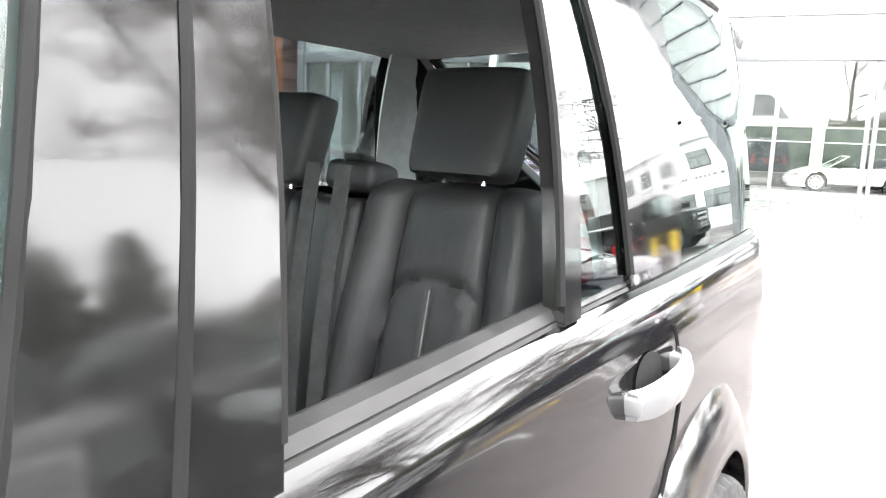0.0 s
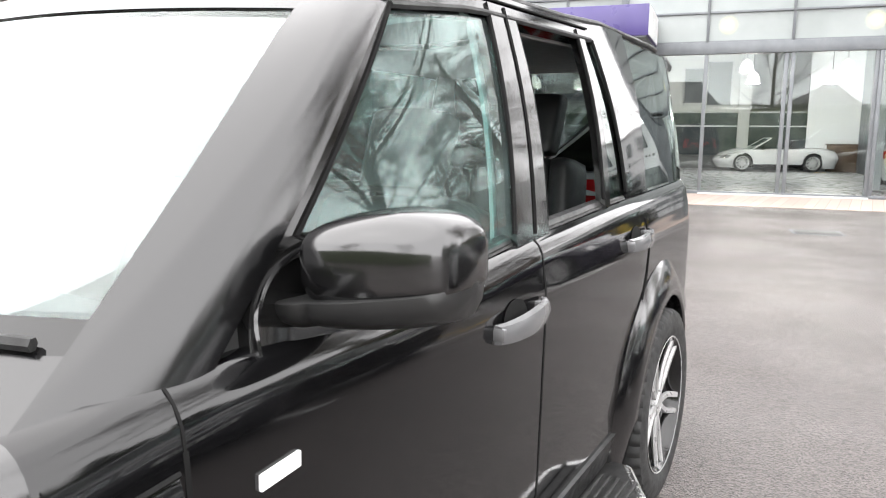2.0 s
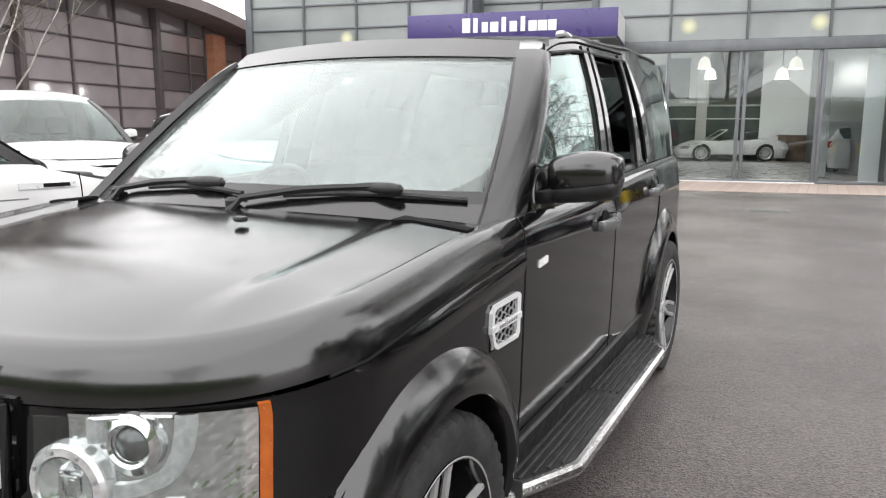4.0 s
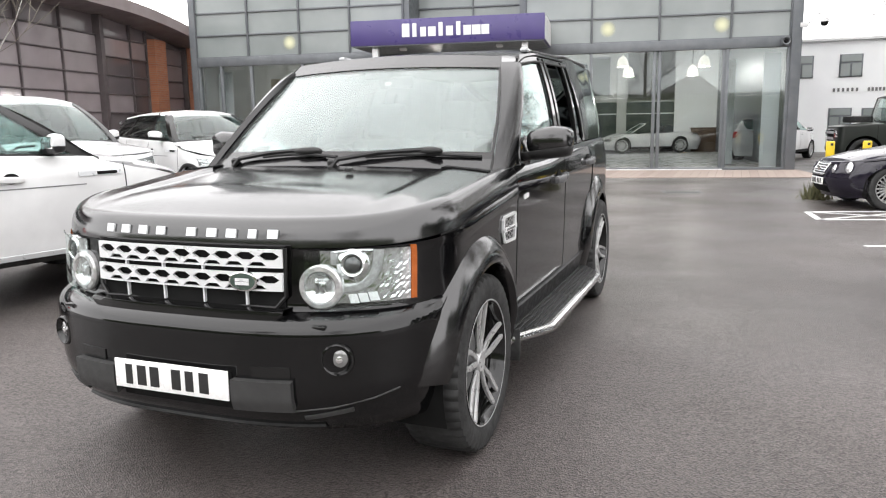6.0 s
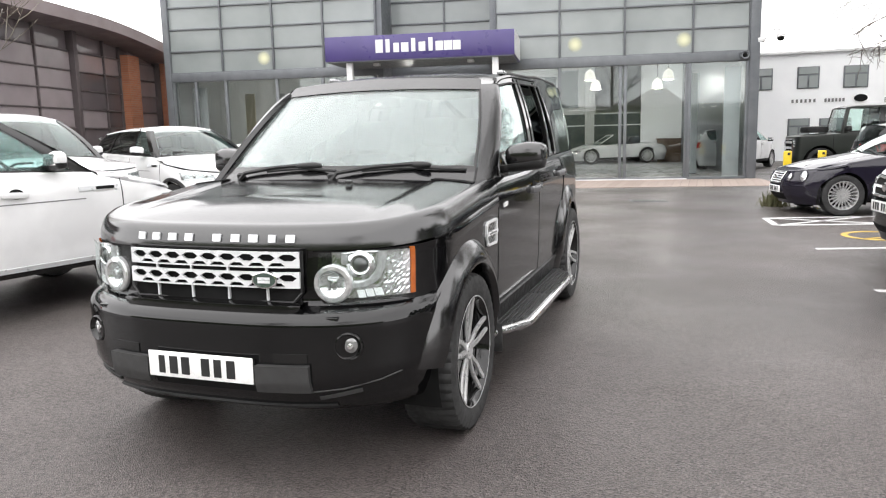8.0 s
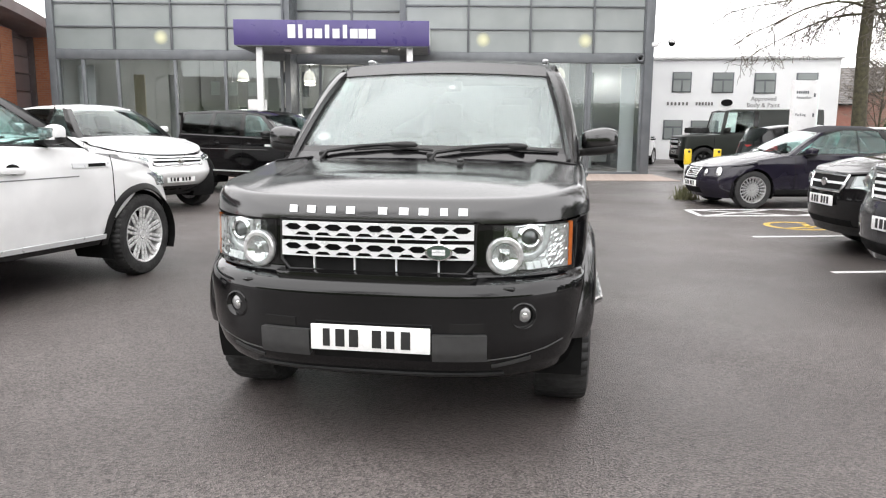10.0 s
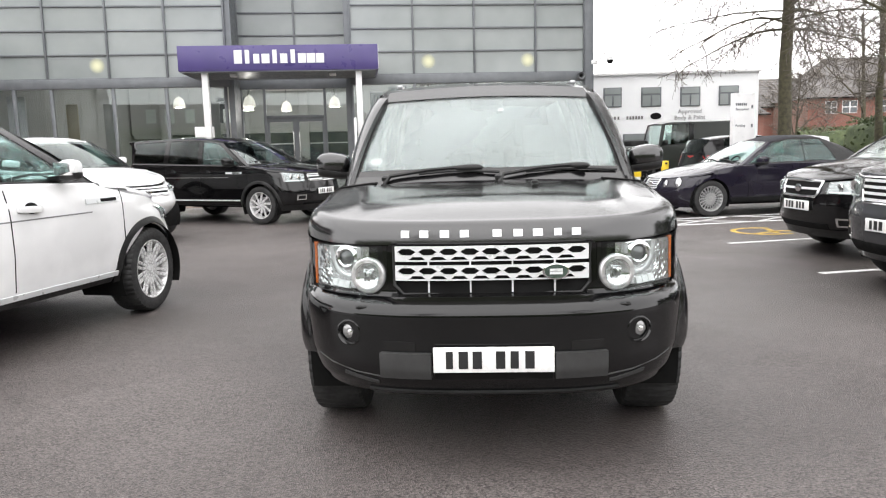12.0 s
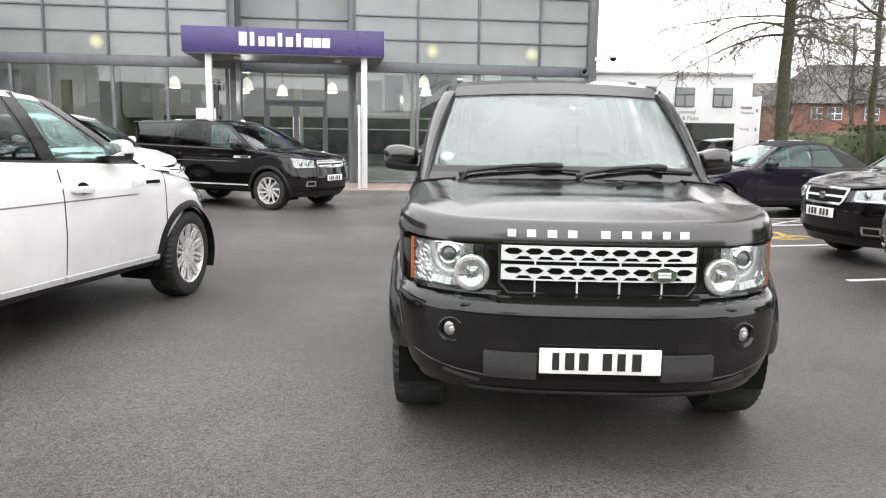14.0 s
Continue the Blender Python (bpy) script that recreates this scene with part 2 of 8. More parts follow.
def slab(bm, rows, thick):
    """A curved plate: rows of points, and the same moved back along the mean normal."""
    rows = [[Vector(p) for p in r] for r in rows]
    R, C = len(rows), len(rows[0])
    back = []
    for i in range(R):
        line = []
        for j in range(C):
            du = rows[i][min(j + 1, C - 1)] - rows[i][max(j - 1, 0)]
            dv = rows[min(i + 1, R - 1)][j] - rows[max(i - 1, 0)][j]
            nn = du.cross(dv)
            nn = nn.normalized() if nn.length > 1e-9 else Vector((0, 0, 1))
            line.append(rows[i][j] - nn * thick)
        back.append(line)
    f = [[bm.verts.new(p) for p in r] for r in rows]
    k = [[bm.verts.new(p) for p in r] for r in back]
    for i in range(R - 1):
        for j in range(C - 1):
            bm.faces.new((f[i][j], f[i][j + 1], f[i + 1][j + 1], f[i + 1][j]))
            bm.faces.new((k[i][j], k[i + 1][j], k[i + 1][j + 1], k[i][j + 1]))
    edge = [(0, j) for j in range(C)] + [(i, C - 1) for i in range(1, R)] + [(R - 1, j) for j in range(C - 2, -1, -1)] + [(i, 0) for i in range(R - 2, 0, -1)]
    for (a, b), (c, d) in zip(edge, edge[1:] + edge[:1]):
        bm.faces.new((f[a][b], k[a][b], k[c][d], f[c][d]))


def lathe(bm, profile, seg=32, m=None, closed=False, cap=True):
    """Turns (radius, height) points about z; m then moves it."""
    m = m or Matrix()
    rows = []
    for r, h in profile:
        rows.append([m @ Vector((r * math.cos(2 * math.pi * i / seg), r * math.sin(2 * math.pi * i / seg), h)) for i in range(seg)])
    if closed:
        rows.append(rows[0])
    vs = grid(bm, rows, True)
    if cap and not closed:
        for end in (vs[0], vs[-1]):
            if (end[0].co - end[seg // 2].co).length > 1e-5:
                try:
                    bm.faces.new(end)
                except ValueError:
                    pass
    return bm


def cyl(bm, r, a, b, seg=16, r2=None):
    """A rod from a to b."""
    a, b = Vector(a), Vector(b)
    q = (b - a).to_track_quat("Z", "Y").to_matrix().to_4x4()
    return lathe(bm, [(r, 0), (r if r2 is None else r2, (b - a).length)], seg, Matrix.Translation(a) @ q)


def tube(bm, pts, r, seg=8, r2=None):
    """A round bar along points."""
    pts = [Vector(p) for p in pts]
    rows, up = [], Vector((0.013, 0.021, 1))
    for i, p in enumerate(pts):
        d = (pts[min(i + 1, len(pts) - 1)] - pts[max(i - 1, 0)]).normalized()
        a = d.cross(up)
        a = a.normalized() if a.length > 1e-4 else Vector((1, 0, 0))
        b = d.cross(a)
        k = r if r2 is None else r + (r2 - r) * i / (len(pts) - 1)
        rows.append([p + a * k * math.cos(2 * math.pi * j / seg) + b * k * math.sin(2 * math.pi * j / seg) for j in range(seg)])
    vs = grid(bm, rows, True)
    bm.faces.new(vs[0])
    bm.faces.new(vs[-1])
    return bm


def prism(bm, outline, depth, m=None):
    """A flat outline of (x, y) points pushed from z = 0 to depth."""
    m = m or Matrix()
    lo = [bm.verts.new(m @ Vector((x, y, 0))) for x, y in outline]
    hi = [bm.verts.new(m @ Vector((x, y, depth))) for x, y in outline]
    bm.faces.new(lo)
    bm.faces.new(hi)
    k = len(lo)
    for i in range(k):
        bm.faces.new((lo[i], lo[(i + 1) % k], hi[(i + 1) % k], hi[i]))
    return bm


def lerp(a, b, t):
    return a + (b - a) * t


def along(points, v):
    """A value read off a line of (place, value) points."""
    if v <= points[0][0]:
        return points[0][1]
    for (a, x), (b, y) in zip(points, points[1:]):
        if v <= b:
            t = (v - a) / (b - a)
            t = t * t * (3 - 2 * t) * 0.35 + t * 0.65
            return x + (y - x) * t
    return points[-1][1]


ALONG_X = Euler((0, radians(90), 0)).to_matrix().to_4x4()   # the z axis turned to point along +x
TO_FRONT = Euler((radians(90), 0, 0)).to_matrix().to_4x4()  # the z axis turned to point along -y

# ---- cars: one shell builder for all of them; the nose points to -y and stands at y = 0 ----
class Shell:
    """The form of a car body from a few lines: section over height, nose and tail over height, top line and roof over length."""

    def __init__(s, length, section, front, rear, top, roof, axles, radius, arch, sill, low=0.25, nose=0.7, tail=0.4, plan=((0, 1), (9, 1)),
                 cowl=1.2, deck=4.6, roof_w=0.7, strips=(), shoulder=0.03, crown=0.05, belt_in=0.03, roof_crown=0.05, n=2.6, cowl_bow=0.12, edge_bump=1.0):
        s.length, s.section, s.front, s.rear, s.topline, s.roofline = length, section, front, rear, top, roof
        s.axles, s.radius, s.arch, s.sill, s.low, s.nose, s.tail, s.plan = axles, radius, arch, sill, low, nose, tail, plan
        s.cowl, s.deck, s.roof_w, s.strips, s.shoulder, s.crown, s.belt_in = cowl, deck, roof_w, strips, shoulder, crown, belt_in
        s.roof_crown, s.n, s.cowl_bow, s.edge_bump = roof_crown, n, cowl_bow, edge_bump

    def sh(s, y):
        return along(s.shoulder, y) if isinstance(s.shoulder, tuple) else s.shoulder

    def dp(s, y):
        """How far in the rounded edge at the top goes."""
        return min(0.078, s.sh(y) * 0.68)

    def w(s, z):
        return along(s.section, z)

    def f(s, z):
        return along(s.front, z)

    def g(s, z):
        return s.length - along(s.rear, z)

    def top(s, y):
        return along(s.topline, y)

    def roof(s, y):
        return along(s.roofline, y)

    def front_y(s, x, z):
        k = min(1.0, abs(x) / s.w(z))
        return s.f(z) + s.nose * (1 - math.sqrt(max(0.0, 1 - k ** s.n)))

    def side_x(s, y, z):
        x = s.w(z) * along(s.plan, y)
        if y < s.f(z) + s.nose:
            x *= max(0.0, 1 - max(0.0, 1 - (y - s.f(z)) / s.nose) ** 2) ** (1 / s.n)
        if y > s.g(z) - s.tail:
            x *= max(0.0, 1 - max(0.0, 1 - (s.g(z) - y) / s.tail) ** 2) ** (1 / 3.5)
        return x

    def bottom(s, y, x):
        z = s.low if y < s.axles[0] or y > s.axles[1] else s.sill
        if abs(x) > 0.6 * s.w(s.sill + 0.2):
            for a in s.axles:
                d = abs(y - a)
                if d < s.arch:
                    z = max(z, s.radius + math.sqrt(s.arch ** 2 - d * d))
        return z

    def columns(s):
        """Half the way round, from the middle of the nose to the middle of the tail, as functions of height."""
        cols = []
        for i in range(27):
            a = math.pi / 2 * i / 26
            c, k = math.sin(a) ** (2 / s.n), 1 - math.cos(a)
            cols.append((lambda z, c=c, k=k: (s.w(z) * c * along(s.plan, s.f(z) + s.nose * k), s.f(z) + s.nose * k), math.sin(a), math.cos(a)))
        y0 = max(v for _, v in s.front) + s.nose
        y1 = s.length - max(v for _, v in s.rear) - s.tail
        ys = {round(lerp(y0, y1, i / 30), 4) for i in range(1, 30)}
        for a in s.axles:
            ys |= {round(a + s.arch * math.cos(math.pi * i / 20), 4) for i in range(21)}
        for y in sorted(v for v in ys if y0 < v < y1):
            cols.append((lambda z, y=y: (s.w(z) * along(s.plan, y), y), 1.0, 0.0))
        for i in range(18, -1, -1):
            a = math.pi / 2 * i / 18
            c, k = math.sin(a) ** (2 / 3.5), 1 - math.cos(a)
            cols.append((lambda z, c=c, k=k: (s.w(z) * c * along(s.plan, s.g(z) - s.tail * k), s.g(z) - s.tail * k), math.sin(a), -math.cos(a)))
        return cols

    def skin(s, bm, z0=None, z1=None, off=0.0, rows=14, shoulder=True):
        """The painted sides, nose and tail, both halves; z0 and z1 cut out a band of it, moved out by off."""
        out = []
        for place, across, ahead in s.columns():
            x, y = place(s.sill + 0.25)
            r = s.sh(y)
            lo, hi = s.bottom(y, x), s.top(y) - r
            lo = lo if z0 is None else max(lo, z0)
            hi = hi if z1 is None else min(hi, z1)
            hi = max(hi, lo + 0.002)
            line = []
            for j in range(rows + 1):
                z = lerp(lo, hi, j / rows)
                x, y = place(z)
                line.append((x + off * across, y - off * ahead, z))
            if shoulder and z1 is None:
                x, y = place(hi)
                if y < s.cowl:  # tucked in under the bonnet's edge
                    out.append(line + [(max(0.0, x - 0.012 * j * across), y + 0.012 * j * ahead, hi - 0.004 * j) for j in range(1, 5)])
                    continue
                for j in range(1, 5):
                    a = math.pi / 2 * j / 4
                    d = s.dp(y) * (1 - math.cos(a))
                    line.append((max(0.0, x - d * across), y + d * ahead, hi + r * math.sin(a)))
            out.append(line)
        grid(bm, out)
        grid(bm, [[(-x, y, z) for x, y, z in line] for line in out])
        bmesh.ops.remove_doubles(bm, verts=bm.verts, dist=0.0004)
        return bm

    def lid(s, bm, y_end, crown=None, bow=0.0, sink=None):
        """The bonnet with its rounded edge: from the nose and the wings up over the shoulder and back to the cowl."""
        crown = s.crown if crown is None else crown
        half = []
        for i in range(27):
            a = math.pi / 2 * i / 26
            c, k = math.sin(a) ** (2 / s.n), 1 - math.cos(a)
            y = s.f(s.top(0) - s.sh(0)) + s.nose * k
            z0 = s.top(y) - s.sh(y)
            y = s.f(z0) + s.nose * k
            half.append((s.w(z0) * c * along(s.plan, y), y, z0, math.sin(a), math.cos(a)))
        cols = [(-x, y, z, -p, q) for x, y, z, p, q in half[:0:-1]] + half
        xe = half[-1][0]
        rows, n = [], 34
        for x, y, z, p, q in cols:
            r, line = s.sh(y), []
            for j in range(7):
                a = math.pi / 2 * j / 6
                d = s.dp(y) * (1 - math.cos(a) ** 0.85)
                line.append((x - d * p, y + d * q, z + r * math.sin(a)))
            x1, y1, z1 = line[-1]
            end = y_end - bow * (1 - (x / xe) ** 2)
            for i in range(1, n + 1):
                v = i / n
                yy = lerp(y1, max(end, y1 + 0.02), v)
                edge = s.side_x(max(yy, half[-1][1]), s.top(yy) - s.sh(yy)) - s.dp(yy)
                xx = x1 * lerp(1.0, edge / max(0.01, xe - s.dp(half[-1][1])), v)
                k = min(1.0, abs(xx) / edge)
                lift = min(1.0, (yy - y1) / 0.45)
                zz = s.top(yy) + (z1 - s.top(y1)) * (1 - v) + crown * (1 - k ** 2.4) * lift * (2 - lift)
                if sink:
                    sx, sy, depth = sink
                    e = min((sx - abs(xx)) / 0.045, (yy - sy) / 0.45)
                    e = max(0.0, min(1.0, e))
                    zz -= depth * e * e * (3 - 2 * e)
                line.append((xx, yy, zz))
            rows.append(line)
        grid(bm, rows)
        for side in (1, -1):
            strip = []
            y0 = half[-1][1]
            for i in range(25):
                y = lerp(y0, y_end, i / 24)
                r = s.sh(y)
                x, z = s.side_x(max(y, y0), s.top(y) - r), s.top(y) - r
                if i == 0:
                    x, z = half[-1][0], half[-1][2]
                strip.append([(side * (x - s.dp(y) * (1 - math.cos(math.pi / 2 * j / 6) ** 0.85)), y, z + r * math.sin(math.pi / 2 * j / 6)) for j in range(7)])
            grid(bm, strip)
        bmesh.ops.remove_doubles(bm, verts=bm.verts, dist=0.0015)
        return bm

    def boot(s, bm, y_start):
        rows = []
        for i in range(9):
            row = []
            for j in range(21):
                k = math.sin((j / 20 - 0.5) * math.pi)
                zt = s.top(s.length)
                x = k * (s.w(zt) - 0.03)
                kk = min(1.0, abs(x) / s.w(zt))
                y1 = s.g(zt) - s.tail * (1 - math.sqrt(max(0, 1 - kk ** 3.5))) - 0.03
                y = lerp(y_start, y1, i / 8)
                row.append((x, y, s.top(y) + 0.02 * (1 - kk ** 2)))
            rows.append(row)
        slab(bm, rows, 0.012)
        return bm

    def on_side(s, yb, yt, t, off=0.0):
        """A point of the cabin's side between belt and roof rail."""
        zb = s.top(yb)
        xb = s.side_x(yb, zb - s.sh(yb)) - (along(s.belt_in, yb) if isinstance(s.belt_in, tuple) else s.belt_in)
        zr, xr = s.roof(yt), s.roof_w * along(s.plan, yt)
        return Vector((lerp(xb, xr, t) + 0.022 * math.sin(math.pi * t) + off, lerp(yb, yt, t), lerp(zb, zr, t) + off * 0.3))

    def strip(s, bm, b0, t0, b1, t1, lo=0.0, hi=1.0, off=0.0, thick=0.03, side=1):
        rows = []
        for i in range(9):
            t = lerp(lo, hi, i / 8)
            rows.append([Vector((side, 1, 1)) * s.on_side(lerp(b0, b1, j / 6), lerp(t0, t1, j / 6), t, off) for j in range(7)])
        slab(bm, rows, thick * side)
        return bm

    def screen(s, bm, yb, yt, lo=0.0, hi=1.0, in_b=0.06, in_t=0.05, bow_b=None, bow_t=0.07, off=0.0, k0=-1.0, k1=1.0, thick=0.006):
        """The windscreen or, with the ends turned, the rear window."""
        bow_b = s.cowl_bow if bow_b is None else bow_b
        eb, et = s.on_side(yb, yt, 0.0), s.on_side(yb, yt, 1.0)
        rows = []
        for i in range(11):
            t, row = lerp(lo, hi, i / 10), []
            for j in range(21):
                k = lerp(k0, k1, j / 20)
                x = k * (lerp(eb.x, et.x, t) - lerp(in_b, in_t, t) + 0.02 * math.sin(math.pi * t))
                y = lerp(yb, yt, t) - lerp(bow_b, bow_t, t) * (1 - k * k)
                z = lerp(eb.z, et.z + s.roof_crown * (1 - k * k) * 0.8, t) + 0.03 * math.sin(math.pi * t) * (1 - (1 - s.edge_bump) * k * k) + off
                row.append((x, y, z))
            rows.append(row)
        slab(bm, rows, thick)
        return bm

    def roof_panel(s, bm, ya, yd, bow=0.07, thick=0.03, off=0.0, inset=0.0):
        rows = []
        for i in range(17):
            row = []
            for j in range(21):
                k = lerp(-1, 1, j / 20)
                y = lerp(ya - bow * (1 - k * k), yd + 0.03 * (1 - k * k), i / 16)
                x = k * (s.roof_w * along(s.plan, y) - inset + 0.01)
                z = s.roof(y) + s.roof_crown * (1 - abs(k) ** 2.6) + off - (0.012 if abs(k) == 1 else 0) - 0.028 * max(0.0, 1 - (y - ya + bow * (1 - k * k)) / 0.36) ** 2
                row.append((x, y, z))
            rows.append(row)
        slab(bm, rows, thick)
        return bm

    def patch(s, bm, x0, x1, z0, z1, off=0.004, thick=0.01, n=10, shape=None):
        """A plate that follows the nose; shape(u, v) may shift its (x, z)."""
        rows = []
        for i in range(n + 1):
            row = []
            for j in range(n + 1):
                x, z = lerp(x0, x1, j / n), lerp(z0, z1, i / n)
                if shape:
                    dx, dz = shape(j / n, i / n)
                    x, z = x + dx, z + dz
                slope = (s.front_y(abs(x) + 0.004, z) - s.front_y(abs(x) - 0.004, z)) / 0.008
                row.append((x, s.front_y(x, z) - off * math.sqrt(1 + slope * slope), z))
            rows.append(row)
        slab(bm, rows, thick if x1 > x0 else -thick)
        return bm

    def flank(s, bm, y0, y1, z0, z1, off=0.004, thick=0.01, n=8, side=1, slant=0.0, m=4):
        rows = []
        for i in range(m + 1):
            row = []
            for j in range(n + 1):
                z = lerp(z0, z1, i / m) + slant * j / n
                y = lerp(y0, y1, j / n)
                row.append((side * (s.side_x(y, z) + off), y, z))
            rows.append(row)
        slab(bm, rows, thick * side)
        return bm


def wheel_set(r, width, rim, style, mat):
    """One wheel, its outer face along +x: a rim with its spokes, hub and disc, and the tyre."""
    hold = thing("wheel_pattern", "", "")
    w = width / 2
    bm = mesh()
    lathe(bm, [(rim * 0.93, -w * 0.9), (rim * 0.985, -w * 0.95), (rim * 0.93, -w * 0.6), (rim * 0.86, 0), (rim * 0.90, w * 0.7), (rim * 0.955, w * 0.88), (rim, w * 0.93), (rim * 1.0, w * 0.98), (rim * 0.97, w * 0.98), (rim * 0.93, w * 0.86), (rim * 0.84, 0.0), (rim * 0.80, -w * 0.6)], 48, ALONG_X)
    dark_rim = style == "twin"
    base = part("wheel", bm, M_GLOSS if dark_rim else mat, hold)
    if dark_rim:
        bm = mesh()
        lathe(bm, [(rim * 0.975, w * 0.94), (rim * 1.0, w * 0.985), (rim * 0.992, w * 0.995), (rim * 0.975, w * 0.975)], 56, ALONG_X, closed=True)
        part("rim_lip", bm, mat, base, "thin bright rim edge")
    bm = mesh()
    prof = [(rim * 0.97, -w * 0.92), (rim * 1.05, -w * 1.0), (lerp(rim, r, 0.55), -w * 1.04), (r * 0.965, -w * 0.97), (r * 0.99, -w * 0.84), (r, -w * 0.45), (r, 0), (r, w * 0.45), (r * 0.99, w * 0.84), (r * 0.965, w * 0.97), (lerp(rim, r, 0.55), w * 1.04), (rim * 1.05, w * 1.0), (rim * 0.97, w * 0.92)]
    seg, rows = 144, []
    for k, (a, h) in enumerate(prof):
        row = []
        for i in range(seg):
            cut = 0.010 if (k in (3, 4, 8, 9) and i % 3 == 0) or (k in (5, 7) and (i + k) % 3 == 1) else 0.0
            an = 2 * math.pi * i / seg
            row.append((h, (a - cut) * math.cos(an), (a - cut) * math.sin(an)))
        rows.append(row)
    grid(bm, rows, True)
    part("tyre", bm, M_RUBBER, base, "black rubber tyre with a blocked tread")
    bm = mesh()
    lathe(bm, [(0.02, w * 0.1), (rim * 0.62, w * 0.1), (rim * 0.62, w * 0.02), (0.02, w * 0.02)], 32, ALONG_X)
    part("brake_disc", bm, M_TRIM_GREY, base, "grey steel brake disc")
    # near-black plate put in for the shade behind the spokes
    bm = mesh()
    lathe(bm, [(rim * 0.84, -w * 0.02), (rim * 0.3, -w * 0.04), (0.01, -w * 0.04)], 32, ALONG_X)
    part("inner_shadow_plate", bm, M_DARK, base, "dark plate that makes the shade inside the wheel")
    bm = mesh()
    lathe(bm, [(rim * 0.17, w * 0.3), (rim * 0.17, w * 0.72), (rim * 0.15, w * 0.80), (rim * 0.13, w * 0.78), (0.004, w * 0.80)], 24, ALONG_X)
    part("hub", bm, mat, base)
    # spokes
    bm = mesh()
    if style == "twin":      # five split pairs
        count, pairs = 5, ((-0.125, 0.027), (0.125, 0.027))
    elif style == "fan":     # many thin ones
        count, pairs = 20, ((0.0, 0.028),)
    elif style == "swirl":   # slanted blades
        count, pairs = 10, ((0.10, 0.052),)
    elif style == "ten":
        count, pairs = 10, ((-0.085, 0.036), (0.085, 0.036))
    else:                    # plain five or seven
        count, pairs = 7, ((0.0, 0.085),)
    for shift, half in pairs:
        k = half * rim / 0.26
        rows = []
        for i in range(6):
            t = i / 5
            rad = lerp(rim * 0.17, rim * 0.965, t)
            mid = shift * rim * (2.6 * (t - 0.35) if style == 'swirl' else min(1.0, t * 1.7 + 0.25))
            h = lerp(w * 0.76, w * 0.92, t) - 0.03 * w * math.sin(math.pi * t)
            half_w = k * lerp(0.42, 0.46, t)
            rows.append([(h - 0.010, mid - half_w, rad), (h, mid - half_w * 0.8, rad), (h + 0.002, mid, rad), (h, mid + half_w * 0.8, rad), (h - 0.010, mid + half_w, rad)])
        slab(bm, rows, 0.022)
    first = part("spoke", bm, mat, base)
    for i in range(1, count):
        again(first, base, Euler((2 * math.pi * i / count, 0, 0)).to_matrix().to_4x4())
    return hold


def drop_pattern(hold):
    for o in (*hold.children_recursive, hold):
        bpy.data.objects.remove(o)


def put_wheels(car, hold, axles, radius, x, steer=0.0, drop=0.0):
    """Four copies of a wheel under a car."""
    src = hold.children[0]
    for y in axles:
        for side in (1, -1):
            m = pose(side * x, y, radius - (drop if y == axles[0] else 0.0), 0, 0, (0 if side > 0 else 180) + (steer if y == axles[0] else 0))
            made = {}
            for o in (src, *src.children_recursive):
                c = o.copy()
                scene.collection.objects.link(c)
                made[o] = c
                c.parent = car if o is src else made[o.parent]
                c.matrix_parent_inverse = Matrix()
                c.matrix_basis = m @ pose(0, 0, 0, 37 * (y > 2), 0, 0) if o is src else o.matrix_basis


def wells(s, car, depth=0.42):
    """Dark wheel housings and the floor pan."""
    for y in s.axles:
        for side in (1, -1):
            bm = mesh()
            x1 = s.side_x(y, s.radius + s.arch) - 0.012
            rows = [[(side * x, y + (s.arch + 0.004) * math.cos(math.pi * (i - 3) / 22), s.radius + (s.arch + 0.004) * math.sin(math.pi * (i - 3) / 22)) for i in range(29)] for x in (x1, x1 - 0.2, x1 - depth)]
            grid(bm, rows)
            bm.faces.new([bm.verts.new(p) for p in rows[-1]])
            part("wheel_housing", bm, M_DARK, car, "dark wheel housing")
    bm = mesh()
    box(bm, 1.1, s.length - 0.7, 0.16, 0, s.length / 2, s.sill + 0.02, bevel=0.03)
    box(bm, 1.72, s.axles[1] - s.axles[0] - 2 * s.arch - 0.04, 0.1, 0, sum(s.axles) / 2, s.sill + 0.05, bevel=0.02)
    part("underbody", bm, M_DARK, car, "dark floor pan")


